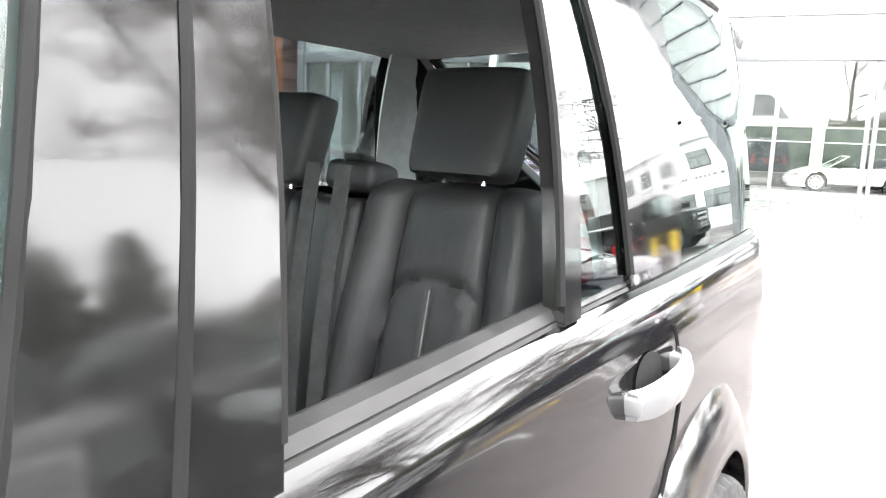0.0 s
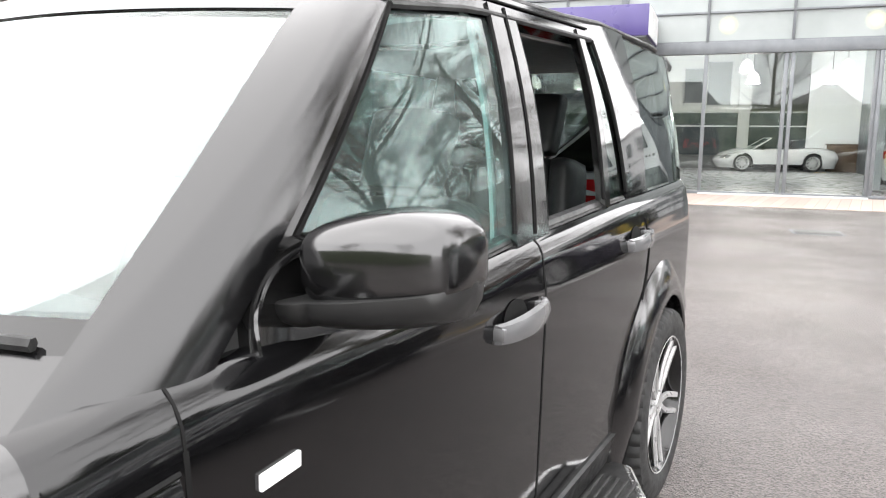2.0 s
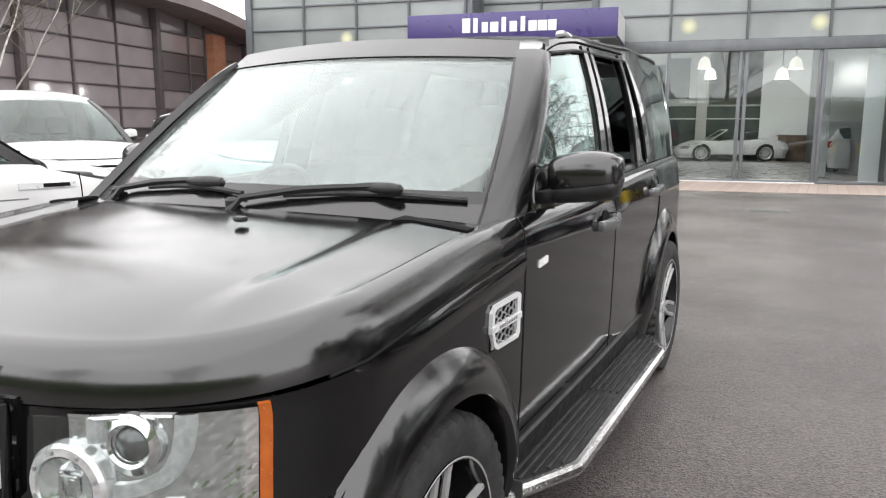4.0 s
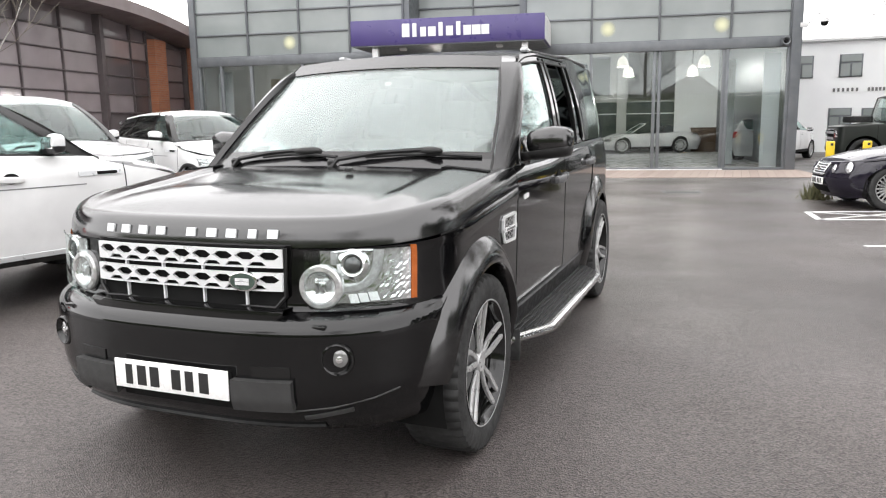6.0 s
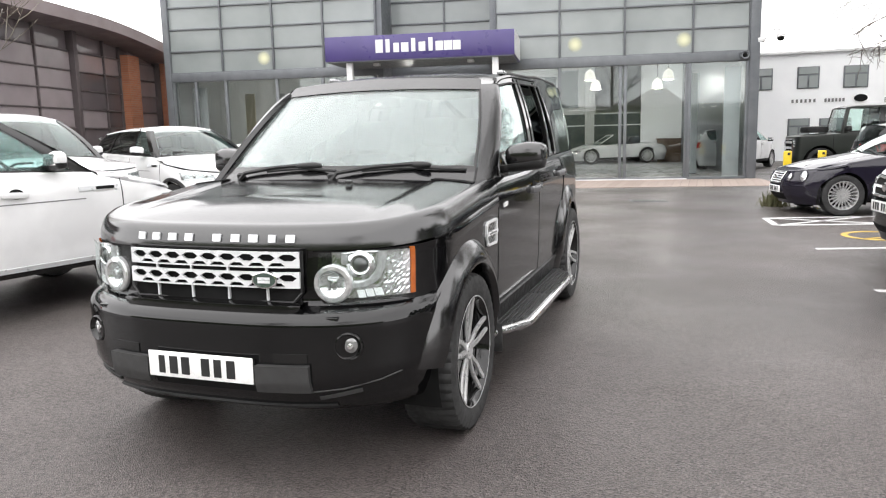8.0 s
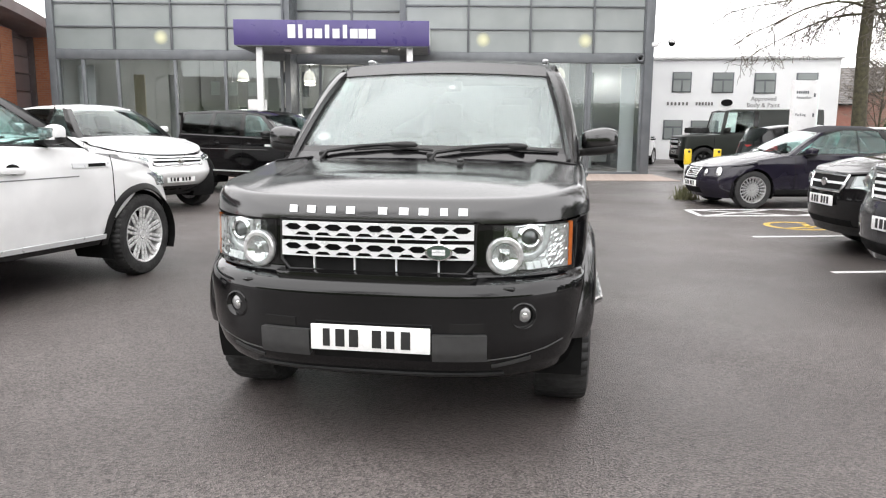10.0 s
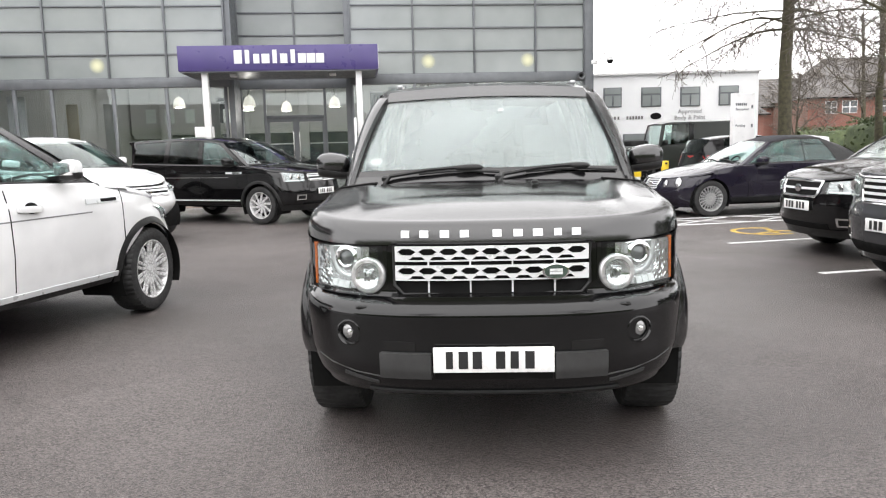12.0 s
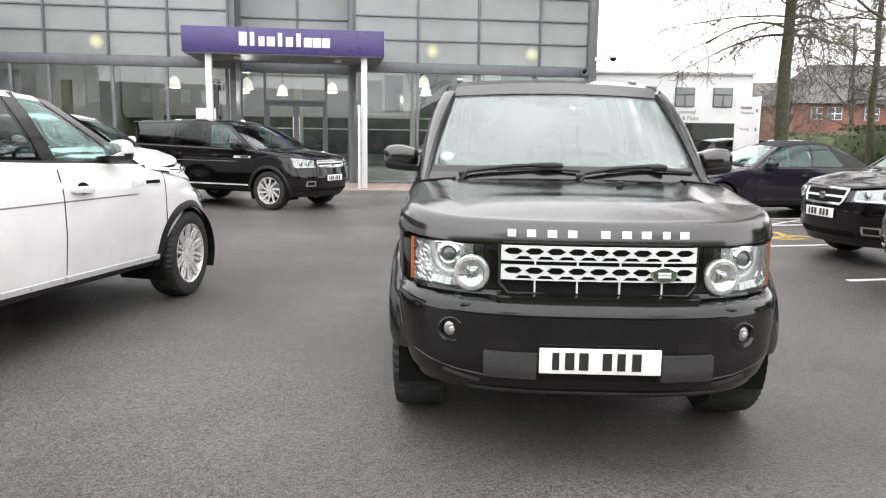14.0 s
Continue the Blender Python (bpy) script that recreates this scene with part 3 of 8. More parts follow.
def seat(car, x, y, z=0.72, h=1.28, wide=0.5, rake=14, mat=None, head=True):
    """A car seat: cushion, backrest with an inset panel between bolsters, headrest on two posts."""
    mat = mat or M_LEATHER
    m = pose(x, y, z, -rake, 0, 0)
    bm = mesh()
    box(bm, wide, 0.52, 0.16, x, y - 0.26, z - 0.04, bevel=0.06)
    part("seat_cushion", bm, mat, car, "black leather seat cushion")
    L = h - z
    rows, R, C = [], 40, 44
    def groove(v, w):
        return math.exp(-(v / w) ** 2)
    for i in range(R + 1):
        t = i / R
        hw = wide / 2 * (1 - 0.10 * t ** 3 - 0.10 * max(0.0, t - 0.9) ** 2 * 100)
        inset = 0.50 + 0.10 * max(0.0, 0.70 - t)          # the middle panel widens towards the cushion
        row = []
        for j in range(C + 1):
            k = lerp(-1, 1, j / C)
            e = max(0.0, (abs(k) - inset) / (1 - inset))
            bol = 0.062 * math.sin(min(1.0, e * 1.35) * math.pi * 0.62) * (1 - t * 0.40) - 0.05 * max(0.0, e - 0.72) ** 2 * 12
            pad = 0.020 * (1 - (abs(k) / inset) ** 4) if abs(k) < inset else 0.0
            arch = 0.66 - 0.10 * (k / inset) ** 4 if abs(k) < inset else 9.0
            cut = 0.018 * groove(abs(k) - inset, 0.030) + 0.020 * groove(t - arch, 0.014) + 0.008 * groove(k, 0.018) * (1.0 if t < 0.64 else 0.0)
            pleat = 0.0035 * math.sin(k * 52 + 2.5 * math.sin(t * 11)) * max(0.0, 1 - abs(t - 0.76) / 0.11) if abs(k) < inset * 0.92 else 0.0
            top = 0.05 * max(0.0, t - 0.92) ** 2 * 150
            row.append(m @ Vector((k * hw, -0.02 - bol - pad + cut + pleat + top + 0.02 * t, t * L)))
        rows.append(row)
    bm = mesh()
    deep = m.to_3x3() @ Vector((0, 0.13, 0))
    vs = grid(bm, [row + [p + deep for p in row[::-4]] for row in rows], True)
    bm.faces.new(vs[0])
    bm.faces.new(vs[-1])
    back = part("seat_backrest", bm, mat, car, "black leather backrest with a stitched inset panel", smooth=60)
    bm = mesh()
    tube(bm, [m @ Vector((0.004, -0.034, L * lerp(0.05, 0.63, i / 8))) for i in range(9)], 0.0018, 4)
    part("seam", bm, M_STITCH, back)
    if head:
        bm = mesh()
        rows = []
        for i in range(13):
            q = math.sin((i / 12 - 0.5) * math.pi)
            edge = (1 - abs(q) ** 5) ** 0.2 if abs(q) < 1 else 0.0
            zc = 0.118 * q
            half_w = (0.128 + 0.006 * q) * (0.80 + 0.20 * edge)
            row = []
            for j in range(32):
                a = 2 * math.pi * j / 32
                ca, sa = math.cos(a), math.sin(a)
                px = math.copysign(abs(ca) ** 0.35, ca) * half_w
                py = math.copysign(abs(sa) ** 0.45, sa) * 0.058 * (0.72 + 0.28 * edge) * (1 - 0.10 * (px / 0.13) ** 2)
                row.append((px, py + 0.012 * q, zc))
            rows.append(row)
        vs = grid(bm, rows, True)
        bm.faces.new(vs[0])
        bm.faces.new(vs[-1])
        part("headrest", bm, mat, car, "rounded black leather headrest", smooth=60, m=m @ pose(0, 0.035, L + 0.128))
        for k in (-0.05, 0.05):
            bm = mesh()
            cyl(bm, 0.006, m @ Vector((k, 0.04, L - 0.03)), m @ Vector((k, 0.035, L + 0.05)), 8)
            part("headrest_post", bm, M_CHROME, car)


def steering(car, x, y, z, r=0.19):
    bm = mesh()
    m = pose(x, y, z, 65, 0, 0)
    tube(bm, [m @ Vector((r * math.cos(2 * math.pi * i / 32), r * math.sin(2 * math.pi * i / 32), 0)) for i in range(33)], 0.016, 8)
    for a in (0, 180, 270):
        cyl(bm, 0.016, m @ Vector((0, 0, -0.02)), m @ Vector((r * math.cos(radians(a)), r * math.sin(radians(a)), 0)), 8)
    lathe(bm, [(0.01, 0.015), (0.06, 0.01), (0.07, -0.03), (0.02, -0.04)], 16, m)
    part("steering_wheel", bm, M_PLASTIC, car, "black three-spoke steering wheel")


def plate(car, m, wide=0.52, high=0.111, bars=((-0.19, 0.03), (-0.13, 0.04), (-0.07, 0.04), (0.03, 0.04), (0.09, 0.035), (0.155, 0.04)), mat=None):
    """A number plate whose characters are plain bars; m: its pose, facing -y."""
    bm = mesh()
    box(bm, wide, 0.008, high, bevel=0.004, m=m)
    p = part("number_plate", bm, mat or M_PLATE, car, "white plate with plain dark bars")
    for x, w in bars:
        bm = mesh()
        box(bm, w * wide / 0.52, 0.003, high * 0.68, x * wide / 0.52, -0.0055, 0, m=m)
        part("plate_bar", bm, M_INK, p)
    return p


def mirror_unit(car, s, side, y, z, x, body, size=(0.24, 0.17, 0.19), lower=None):
    """A door mirror: rounded shell, lower half and arm, looking glass on its back."""
    sx, sy, sz = size
    def reach(q):
        """How far the rounded ends close the housing, q from the door outwards."""
        a = math.acos(max(-1.0, min(1.0, 1 - 2 * q)))
        return math.sin(a) ** 0.36
    def split(q):
        """The seam between the painted half and the lower shell rises outwards."""
        return z + sz * lerp(-0.36, -0.17, q)
    rows = []
    for i in range(25):
        q = 0.5 - 0.5 * math.cos(math.pi * i / 24)
        k, px, row = reach(q), x + sx * q, []
        crest = lerp(0.80, 1.0, min(1.0, q * 1.7))
        for j in range(44):
            b = 2 * math.pi * j / 44
            cy, cz = math.cos(b), math.sin(b)
            py = (abs(cy) ** 0.78) * (0.31 * sy if cy > 0 else -0.5 * sy)
            pz = (abs(cz) ** 0.58) * math.copysign(sz / 2, cz) * (crest if cz > 0 else 1.0)
            row.append((side * px, y + k * py + 0.05 * q, max(z + k * pz, split(q) - 0.004)))
        rows.append(row)
    bm = mesh()
    grid(bm, rows, True)
    shell = part("door_mirror", bm, body, car, "rounded door mirror housing", smooth=60)
    bm = mesh()
    box(bm, sx * 0.8, 0.012, sz * 0.66, side * (x + sx * 0.5), y + 0.31 * sy + 0.03, z, bevel=0.004)
    part("mirror_glass", bm, M_CHROME, shell, "silvered mirror glass")
    # lower shell flush with the painted half, running in to the door as the arm
    bm = mesh()
    rows = []
    for i in range(33):
        q = lerp(-0.42, 1.0, i / 32)
        inner = max(0.0, q)
        k = max(reach(inner), lerp(0.0, 0.92, min(1.0, (0.5 - q) / 0.45)) if q < 0.5 else 0.0, 0.05)
        f, d = 0.505 * sy * k * lerp(0.86, 1.0, min(1.0, max(0.0, q + 0.42) * 1.6)), 0.30 * sy * k
        top, h = split(inner) - 0.010 * max(0.0, -q), lerp(0.046, 0.056, inner) * (k ** 0.5)
        py = y + 0.05 * inner
        rows.append([(side * (x + sx * q), py + a, top - h * b) for a, b in ((-f * 0.93, -0.04), (-f, 0.04), (-f, 0.32), (-f * 0.90, 0.66), (-f * 0.66, 0.90), (-f * 0.3, 1.0), (d * 0.3, 0.96), (d * 0.8, 0.6), (d, 0.0))])
    vs = grid(bm, rows, True)
    bm.faces.new(vs[0])
    bm.faces.new(vs[-1])
    part("mirror_arm", bm, lower or M_PLASTIC, shell, "satin black lower shell and arm", smooth=50)
    return shell


def handle(car, s, side, y, z, mat, long=0.29, tilt=0.0):
    """A pull handle bowed clear of the door, with a dark disc for its shaded hand recess, and key barrel."""
    bm = mesh()
    rows = []
    for i in range(11):
        t = i / 10
        yy = y + (t - 0.5) * long
        zz = z + tilt * (t - 0.5) * long
        bow = 0.018 + 0.028 * math.sin(math.pi * t) ** 0.6
        h = 0.021 + 0.004 * math.sin(math.pi * t)
        x = s.side_x(yy, zz) + bow
        rows.append([(side * (x - 0.016), yy, zz - h), (side * x, yy, zz - h * 0.9), (side * (x + 0.006), yy, zz), (side * (x - 0.001), yy, zz + h * 0.9), (side * (x - 0.016), yy, zz + h)])
    vs = grid(bm, rows, True)
    bm.faces.new(vs[0])
    bm.faces.new(vs[-1])
    for k in (-0.44, 0.44):
        yy = y + k * long
        box(bm, 0.04, 0.035, 0.03, side * (s.side_x(yy, z) + 0.006), yy, z + tilt * k * long, bevel=0.006)
    h = part("door_handle", bm, mat, car, "bowed pull handle")
    # the door is not hollowed: this dark disc paints the recess's shade
    bm = mesh()
    rows = []
    for i in range(5):
        q = i / 4
        ring = [(y - 0.02 + q * 0.062 * math.cos(2 * math.pi * j / 20), z + 0.008 + q * 0.040 * math.sin(2 * math.pi * j / 20)) for j in range(20)]
        rows.append([(side * (s.side_x(yy, zz) + 0.0025), yy, zz) for yy, zz in ring])
    grid(bm, rows[1:], True)
    bm.faces.new([bm.verts.new(p) for p in rows[1]])
    part("handle_recess", bm, M_DARK, h, "flat dark disc painted for the shade of the hand recess")

# ---- the black estate car in the middle of the yard ----
HX = 0.0
HERO = Shell(
    4.83,
    section=((0.25, 0.83), (0.40, 0.862), (0.46, 0.880), (0.62, 0.889), (0.85, 0.894), (0.98, 0.897), (1.05, 0.898), (1.12, 0.890), (1.22, 0.868), (1.3, 0.855)),
    front=((0.25, 0.13), (0.30, 0.06), (0.35, 0.02), (0.42, 0.0), (0.56, 0.0), (0.645, 0.0), (0.662, 0.004), (0.678, 0.014), (0.690, 0.028), (0.699, 0.048), (0.706, 0.074), (0.711, 0.094), (0.718, 0.102), (0.92, 0.116), (0.95, 0.108), (0.99, 0.118), (1.04, 0.138)),
    rear=((0.25, 0.12), (0.40, 0.02), (0.65, 0.0), (0.70, 0.08), (1.25, 0.12)),
    top=((0.0, 1.03), (0.2, 1.04), (0.6, 1.085), (1.2, 1.145), (1.5, 1.16), (2.1, 1.17), (2.55, 1.20), (3.3, 1.225), (4.83, 1.24)),
    roof=((1.9, 1.707), (2.1, 1.732), (2.5, 1.778), (3.25, 1.792), (3.55, 1.812), (4.4, 1.805), (4.75, 1.78)),
    axles=(0.865, 3.75), radius=0.382, arch=0.435, sill=0.36, low=0.27, nose=0.50, tail=0.42,
    cowl=1.20, deck=4.7, roof_w=0.69, shoulder=((0, 0.098), (0.5, 0.112), (1.22, 0.095), (1.36, 0.078), (1.5, 0.072), (4.8, 0.070)), crown=0.045, belt_in=((1.2, 0.090), (1.9, 0.040), (4.8, 0.038)), roof_crown=0.030, n=2.95, cowl_bow=0.225, edge_bump=0.0,
    plan=((0, 1), (2.3, 1), (3.4, 0.985), (4.3, 0.945), (4.83, 0.91)))


def punched(bm, outline, holes, depth):
    """A flat plate with holes through it, in x and z, from y = 0 back to depth."""
    edges = []
    for loop in (outline, *holes):
        vs = [bm.verts.new((x, 0, z)) for x, z in loop]
        edges += [bm.edges.new((a, b)) for a, b in zip(vs, vs[1:] + vs[:1])]
    bmesh.ops.triangle_fill(bm, edges=edges, use_beauty=True, use_dissolve=False)
    faces = bm.faces[:]
    ext = bmesh.ops.extrude_face_region(bm, geom=faces)
    bmesh.ops.translate(bm, vec=(0, depth, 0), verts=[g for g in ext["geom"] if isinstance(g, bmesh.types.BMVert)])
    return bm


def hexagon(x, z, a, b):
    return [(x - a, z), (x - a * 0.45, z + b), (x + a * 0.45, z + b), (x + a, z), (x + a * 0.45, z - b), (x - a * 0.45, z - b)]


def hero_front(car, s):
    # grille surround, its dark opening and the two punched bars
    bm = mesh()
    s.patch(bm, -0.435, 0.435, 0.705, 0.946, 0.004, 0.02, 14, lambda u, v: (-0.06 * (1 - v) ** 2 * (u - 0.5) * 2, 0))
    surround = part("grille_surround", bm, M_GLOSS, car, "gloss black grille surround")
    bm = mesh()
    s.patch(bm, -0.412, 0.412, 0.726, 0.940, 0.008, 0.004, 12)
    part("grille_opening", bm, M_DARK, surround, "dark grille opening")
    rim = [(-0.420, 0.938), (-0.420, 0.768), (-0.380, 0.724), (0.380, 0.724), (0.420, 0.768), (0.420, 0.938)]
    bm = mesh()
    tube(bm, [(x, s.front_y(x, z) - 0.018, z) for x, z in rim], 0.008, 6)
    part("grille_frame", bm, M_PLASTIC, surround, "satin black grille frame")
    # upright chin under the grille, dropping between the lamps onto the bumper
    bm = mesh()
    rows = []
    for j in range(25):
        x = lerp(-0.432, 0.432, j / 24)
        low = lerp(0.668, 0.712, max(0.0, min(1.0, (abs(x) - 0.372) / 0.060)))
        f = s.front_y(x, 0.66)
        top = max(low + 0.004, 0.724)
        rows.append([(x, s.front_y(x, 0.74) - 0.004, top + 0.004), (x, f + 0.046, top + 0.002), (x, f + 0.036, top - 0.002), (x, f + 0.032, lerp(top, low, 0.5)), (x, f + 0.034, low), (x, f + 0.060, low - 0.02)])
    grid(bm, rows)
    part("grille_chin", bm, M_GLOSS, surround, "gloss black chin under the grille", smooth=40)
    for zc in (0.902, 0.820):
        bm = mesh()
        holes = [hexagon(-0.364 + 0.091 * i, 0.0080, 0.0415, 0.0145) for i in range(9)]
        holes += [[(x - 0.038, -0.0275), (x - 0.020, -0.0125), (x + 0.020, -0.0125), (x + 0.038, -0.0275)] for x in (-0.3185 + 0.091 * i for i in range(8))]
        n = 18
        outline = [(lerp(-0.415, 0.415, i / n), 0.032) for i in range(n + 1)] + [(lerp(0.415, -0.415, i / n), -0.033) for i in range(n + 1)]
        punched(bm, outline, holes, 0.014)
        for v in bm.verts:
            v.co.z += zc
            v.co.y += s.front_y(v.co.x, zc) - 0.034
        part("grille_bar", bm, M_GRILLE, surround, "silver grille bar with hexagonal holes", smooth=30)
    for x in (-0.27, -0.09, 0.09, 0.27):
        for z0, z1 in ((0.852, 0.872), (0.738, 0.790)):
            bm = mesh()
            box(bm, 0.007, 0.012, z1 - z0 + 0.01, x, s.front_y(x, 0.8) - 0.018, (z0 + z1) / 2)
            part("grille_pin", bm, M_GRILLE, surround)
    bm = mesh()
    bx, bz = 0.272, 0.822
    m = Matrix.Translation((bx, s.front_y(bx, bz) - 0.034, bz)) @ pose(0, 0, 0, 0, 0, 4) @ TO_FRONT @ Matrix.Diagonal((1, 0.62, 1, 1))
    lathe(bm, [(0.057, 0), (0.057, 0.012), (0.050, 0.014)], 32, m)
    oval = part("oval_badge", bm, M_CHROME, surround, "oval badge, silver rim")
    bm = mesh()
    lathe(bm, [(0.049, 0.010), (0.049, 0.0155), (0.002, 0.017)], 32, m)
    part("badge_face", bm, M_BADGE, oval, "dark green badge face")
    for k in (-0.35, 0.35):
        bm = mesh()
        box(bm, 0.055, 0.018, 0.002, 0, k * 0.03, 0.018, m=m)
        part("badge_bar", bm, M_GRILLE, oval)
    # plain silver shapes on the bonnet lip
    for x, wide in ((-0.371, 0.050), (-0.288, 0.054), (-0.199, 0.056), (-0.113, 0.054), (0.027, 0.054), (0.117, 0.056), (0.201, 0.058), (0.287, 0.044), (0.366, 0.054)):
        rows = []
        for j in range(4):
            xx = x + (j / 3 - 0.5) * wide * 0.70
            rows.append([(xx, s.front_y(xx, zz) - 0.006, zz) for zz in (0.970, 0.985, 1.000)])
        bm = mesh()
        slab(bm, rows, -0.008)
        part("bonnet_letter_block", bm, M_GRILLE, car, "small silver block")
    # bumper: pads, lower lip, ledge groove, intake
    for k in (-1, 1):
        bm = mesh()
        s.patch(bm, k * 0.262, k * 0.485, 0.378, 0.490, 0.030, 0.06, 8)
        part("bumper_pad", bm, M_PAD, car, "matt black bumper pad")
        bm = mesh()
        s.patch(bm, k * 0.33, k * 0.47, 0.495, 0.535, 0.004, 0.01, 6)
        part("bumper_recess", bm, M_GLOSS, car)
        bm = mesh()
        tube(bm, [(k * x, s.front_y(x, z) - 0.003, z) for x, z in ((0.47, 0.372), (0.6, 0.385), (0.72, 0.41), (0.79, 0.435))], 0.0035, 6)
        part("bumper_seam", bm, M_PAD, car)
        bm = mesh()
        s.patch(bm, k * 0.50, k * 0.66, 0.335, 0.350, 0.006, 0.01, 6, lambda u, v: (0, 0.03 * u))
        part("lower_fin", bm, M_PAD, car)
        # fog lamp in its round well
        fx, fz = k * 0.622, 0.562
        m = Matrix.Translation((fx, s.front_y(fx, fz) + 0.012, fz)) @ pose(0, 0, 0, 0, 0, k * 16) @ TO_FRONT
        bm = mesh()
        lathe(bm, [(0.0, -0.013), (0.030, -0.012), (0.046, 0.012), (0.053, 0.022), (0.058, 0.020), (0.060, 0.010)], 28, m, cap=False)
        well = part("fog_lamp", bm, M_GLOSS, car, "round fog lamp in a black well")
        bm = mesh()
        lathe(bm, [(0.033, -0.004), (0.033, 0.002), (0.024, 0.007), (0.002, 0.009)], 24, m @ pose(0.002 * k, 0.004, 0.006))
        part("fog_lamp_lens", bm, M_FOG, well, "silver fog lamp lens")
        bm = mesh()
        lathe(bm, [(0.013, 0.006), (0.012, 0.013), (0.002, 0.016)], 14, m @ pose(0.006, 0.002, 0.006))
        part("fog_bulb_cap", bm, M_MIRROR, well, "bright cap in the fog lamp")
        bm = mesh()
        box(bm, 0.05, 0.03, 0.012, k * 0.565, s.front_y(0.565, 0.66) + 0.016, 0.676, bevel=0.005)
        part("washer_cover", bm, M_GLOSS, car)
    bm = mesh()
    s.patch(bm, -0.55, 0.55, 0.285, 0.30, 0.012, 0.03, 14)
    part("bumper_lip", bm, M_PLASTIC, car, "matt black lower lip")
    bm = mesh()
    s.patch(bm, -0.25, 0.25, 0.37, 0.505, 0.003, 0.006, 8)
    part("intake", bm, M_DARK, car, "dark bumper intake")
    plate(car, pose(0.002, -0.022, 0.466), 0.508, 0.110)
    for k in (-1, 1):
        lamp(car, s, k)


def lamp(car, s, k):
    """A headlamp: bright housing, round main beam, ringed projector, light blocks, amber end and clear cover."""
    x_in, x_out, z_lo, z_hi = 0.455, 0.820, 0.716, 0.936
    def edge(u, v):
        low = 0.020 * u * (1 - v) + (0.055 * max(0.0, 0.12 - u) / 0.12 * (1 - v))
        return (0.0, low - 0.006 * v * (1 - u))
    def plate_of(name, x0, x1, z0, z1, off, thick, mat, parent, label="", n=6, shape=None):
        bm = mesh()
        s.patch(bm, k * x0, k * x1, z0, z1, off, thick, n, shape)
        return part(name, bm, mat, parent, label)
    def over(x):
        """Spreads the lamp's inner pieces between the main beam and the amber end."""
        return 0.545 + (x - 0.498) * 0.785
    def ribbon(pts, wide, off, mat, name, label=""):
        rows = []
        pts = [(over(x), z) for x, z in pts]
        for i, (x, z) in enumerate(pts):
            a, b = pts[max(0, i - 1)], pts[min(len(pts) - 1, i + 1)]
            d = math.hypot(b[0] - a[0], b[1] - a[1])
            nx, nz = -(b[1] - a[1]) / d, (b[0] - a[0]) / d
            row = []
            for q, up in ((-1, 0.0), (-0.75, 0.010), (0, 0.013), (0.75, 0.010), (1, 0.0)):
                xx, zz = x + nx * wide * q / 2, z + nz * wide * q / 2
                row.append((k * xx, s.front_y(xx, zz) - off - up, zz))
            rows.append(row)
        bm = mesh()
        grid(bm, rows)
        return part(name, bm, mat, tray, label)
    tray = plate_of("headlamp", x_in, x_out, z_lo, z_hi, 0.003, 0.02, M_GLOSS, car, "headlamp with chrome bowls under a clear cover", 26, edge)
    # crumpled chrome lining: many small facets
    rnd = random.Random(5)
    rows = []
    for i in range(19):
        row = []
        for j in range(39):
            x, z = lerp(0.535, 0.803, j / 38), lerp(0.742, 0.928, i / 18)
            jog = 0.0 if i in (0, 18) or j in (0, 38) else rnd.uniform(-0.003, 0.005) * ((0.45 if z < 0.82 else 0.24) if j > 26 else 0.10)
            slope = (s.front_y(x + 0.004, z) - s.front_y(x - 0.004, z)) / 0.008
            row.append((k * x, s.front_y(x, z) - 0.010 * math.sqrt(1 + slope * slope) - jog, z))
        rows.append(row)
    bm = mesh()
    grid(bm, rows)
    part("lamp_lining", bm, M_FACET, tray, "bright faceted chrome lining", smooth=0)
    def seat_at(x, z, d=0.0):
        yaw = math.degrees(math.atan2(s.front_y(abs(x) + 0.03, z) - s.front_y(abs(x) - 0.03, z), 0.06)) * 0.6
        return Matrix.Translation((k * x, s.front_y(x, z) - d, z)) @ pose(0, 0, 0, 0, 0, k * yaw) @ TO_FRONT
    m = seat_at(0.541, 0.802, 0.020)
    bm = mesh()
    lathe(bm, [(0.054, -0.01), (0.055, 0.006), (0.059, 0.011), (0.073, 0.009), (0.079, 0.002), (0.080, -0.03)], 40, m, cap=False)
    ring = part("main_beam_ring", bm, M_LAMPCLEAR, tray, "pale clear ring with studs")
    bm = mesh()
    lathe(bm, [(0.0, -0.010), (0.022, -0.009), (0.038, -0.003), (0.055, 0.008)], 36, m, cap=False)
    part("main_beam_bowl", bm, M_MIRROR, tray, "silver reflector bowl")
    bm = mesh()
    box(bm, 0.026, 0.034, 0.014, 0.006, 0.0, -0.002, m=m, bevel=0.004)
    box(bm, 0.010, 0.050, 0.008, -0.016, 0, -0.002, m=m, bevel=0.003)
    box(bm, 0.042, 0.008, 0.008, 0.0, 0.016, -0.001, m=m, bevel=0.003)
    part("bulb_shield", bm, M_STEEL, tray)
    for i in range(8):
        bm = mesh()
        a = 2 * math.pi * i / 8 + 0.3
        lathe(bm, [(0.0042, 0.009), (0.0042, 0.0125), (0.001, 0.0135)], 8, m @ Matrix.Translation((0.066 * math.cos(a), 0.066 * math.sin(a), 0)))
        part("ring_stud", bm, M_TRIM_GREY, ring)
    m = seat_at(0.640, 0.878, 0.014)
    bm = mesh()
    lathe(bm, [(0.033, -0.02), (0.034, 0.010), (0.040, 0.014), (0.046, 0.010), (0.056, 0.006), (0.058, -0.02)], 36, m, cap=False)
    part("projector_ring", bm, M_CHROME, tray, "chrome projector ring")
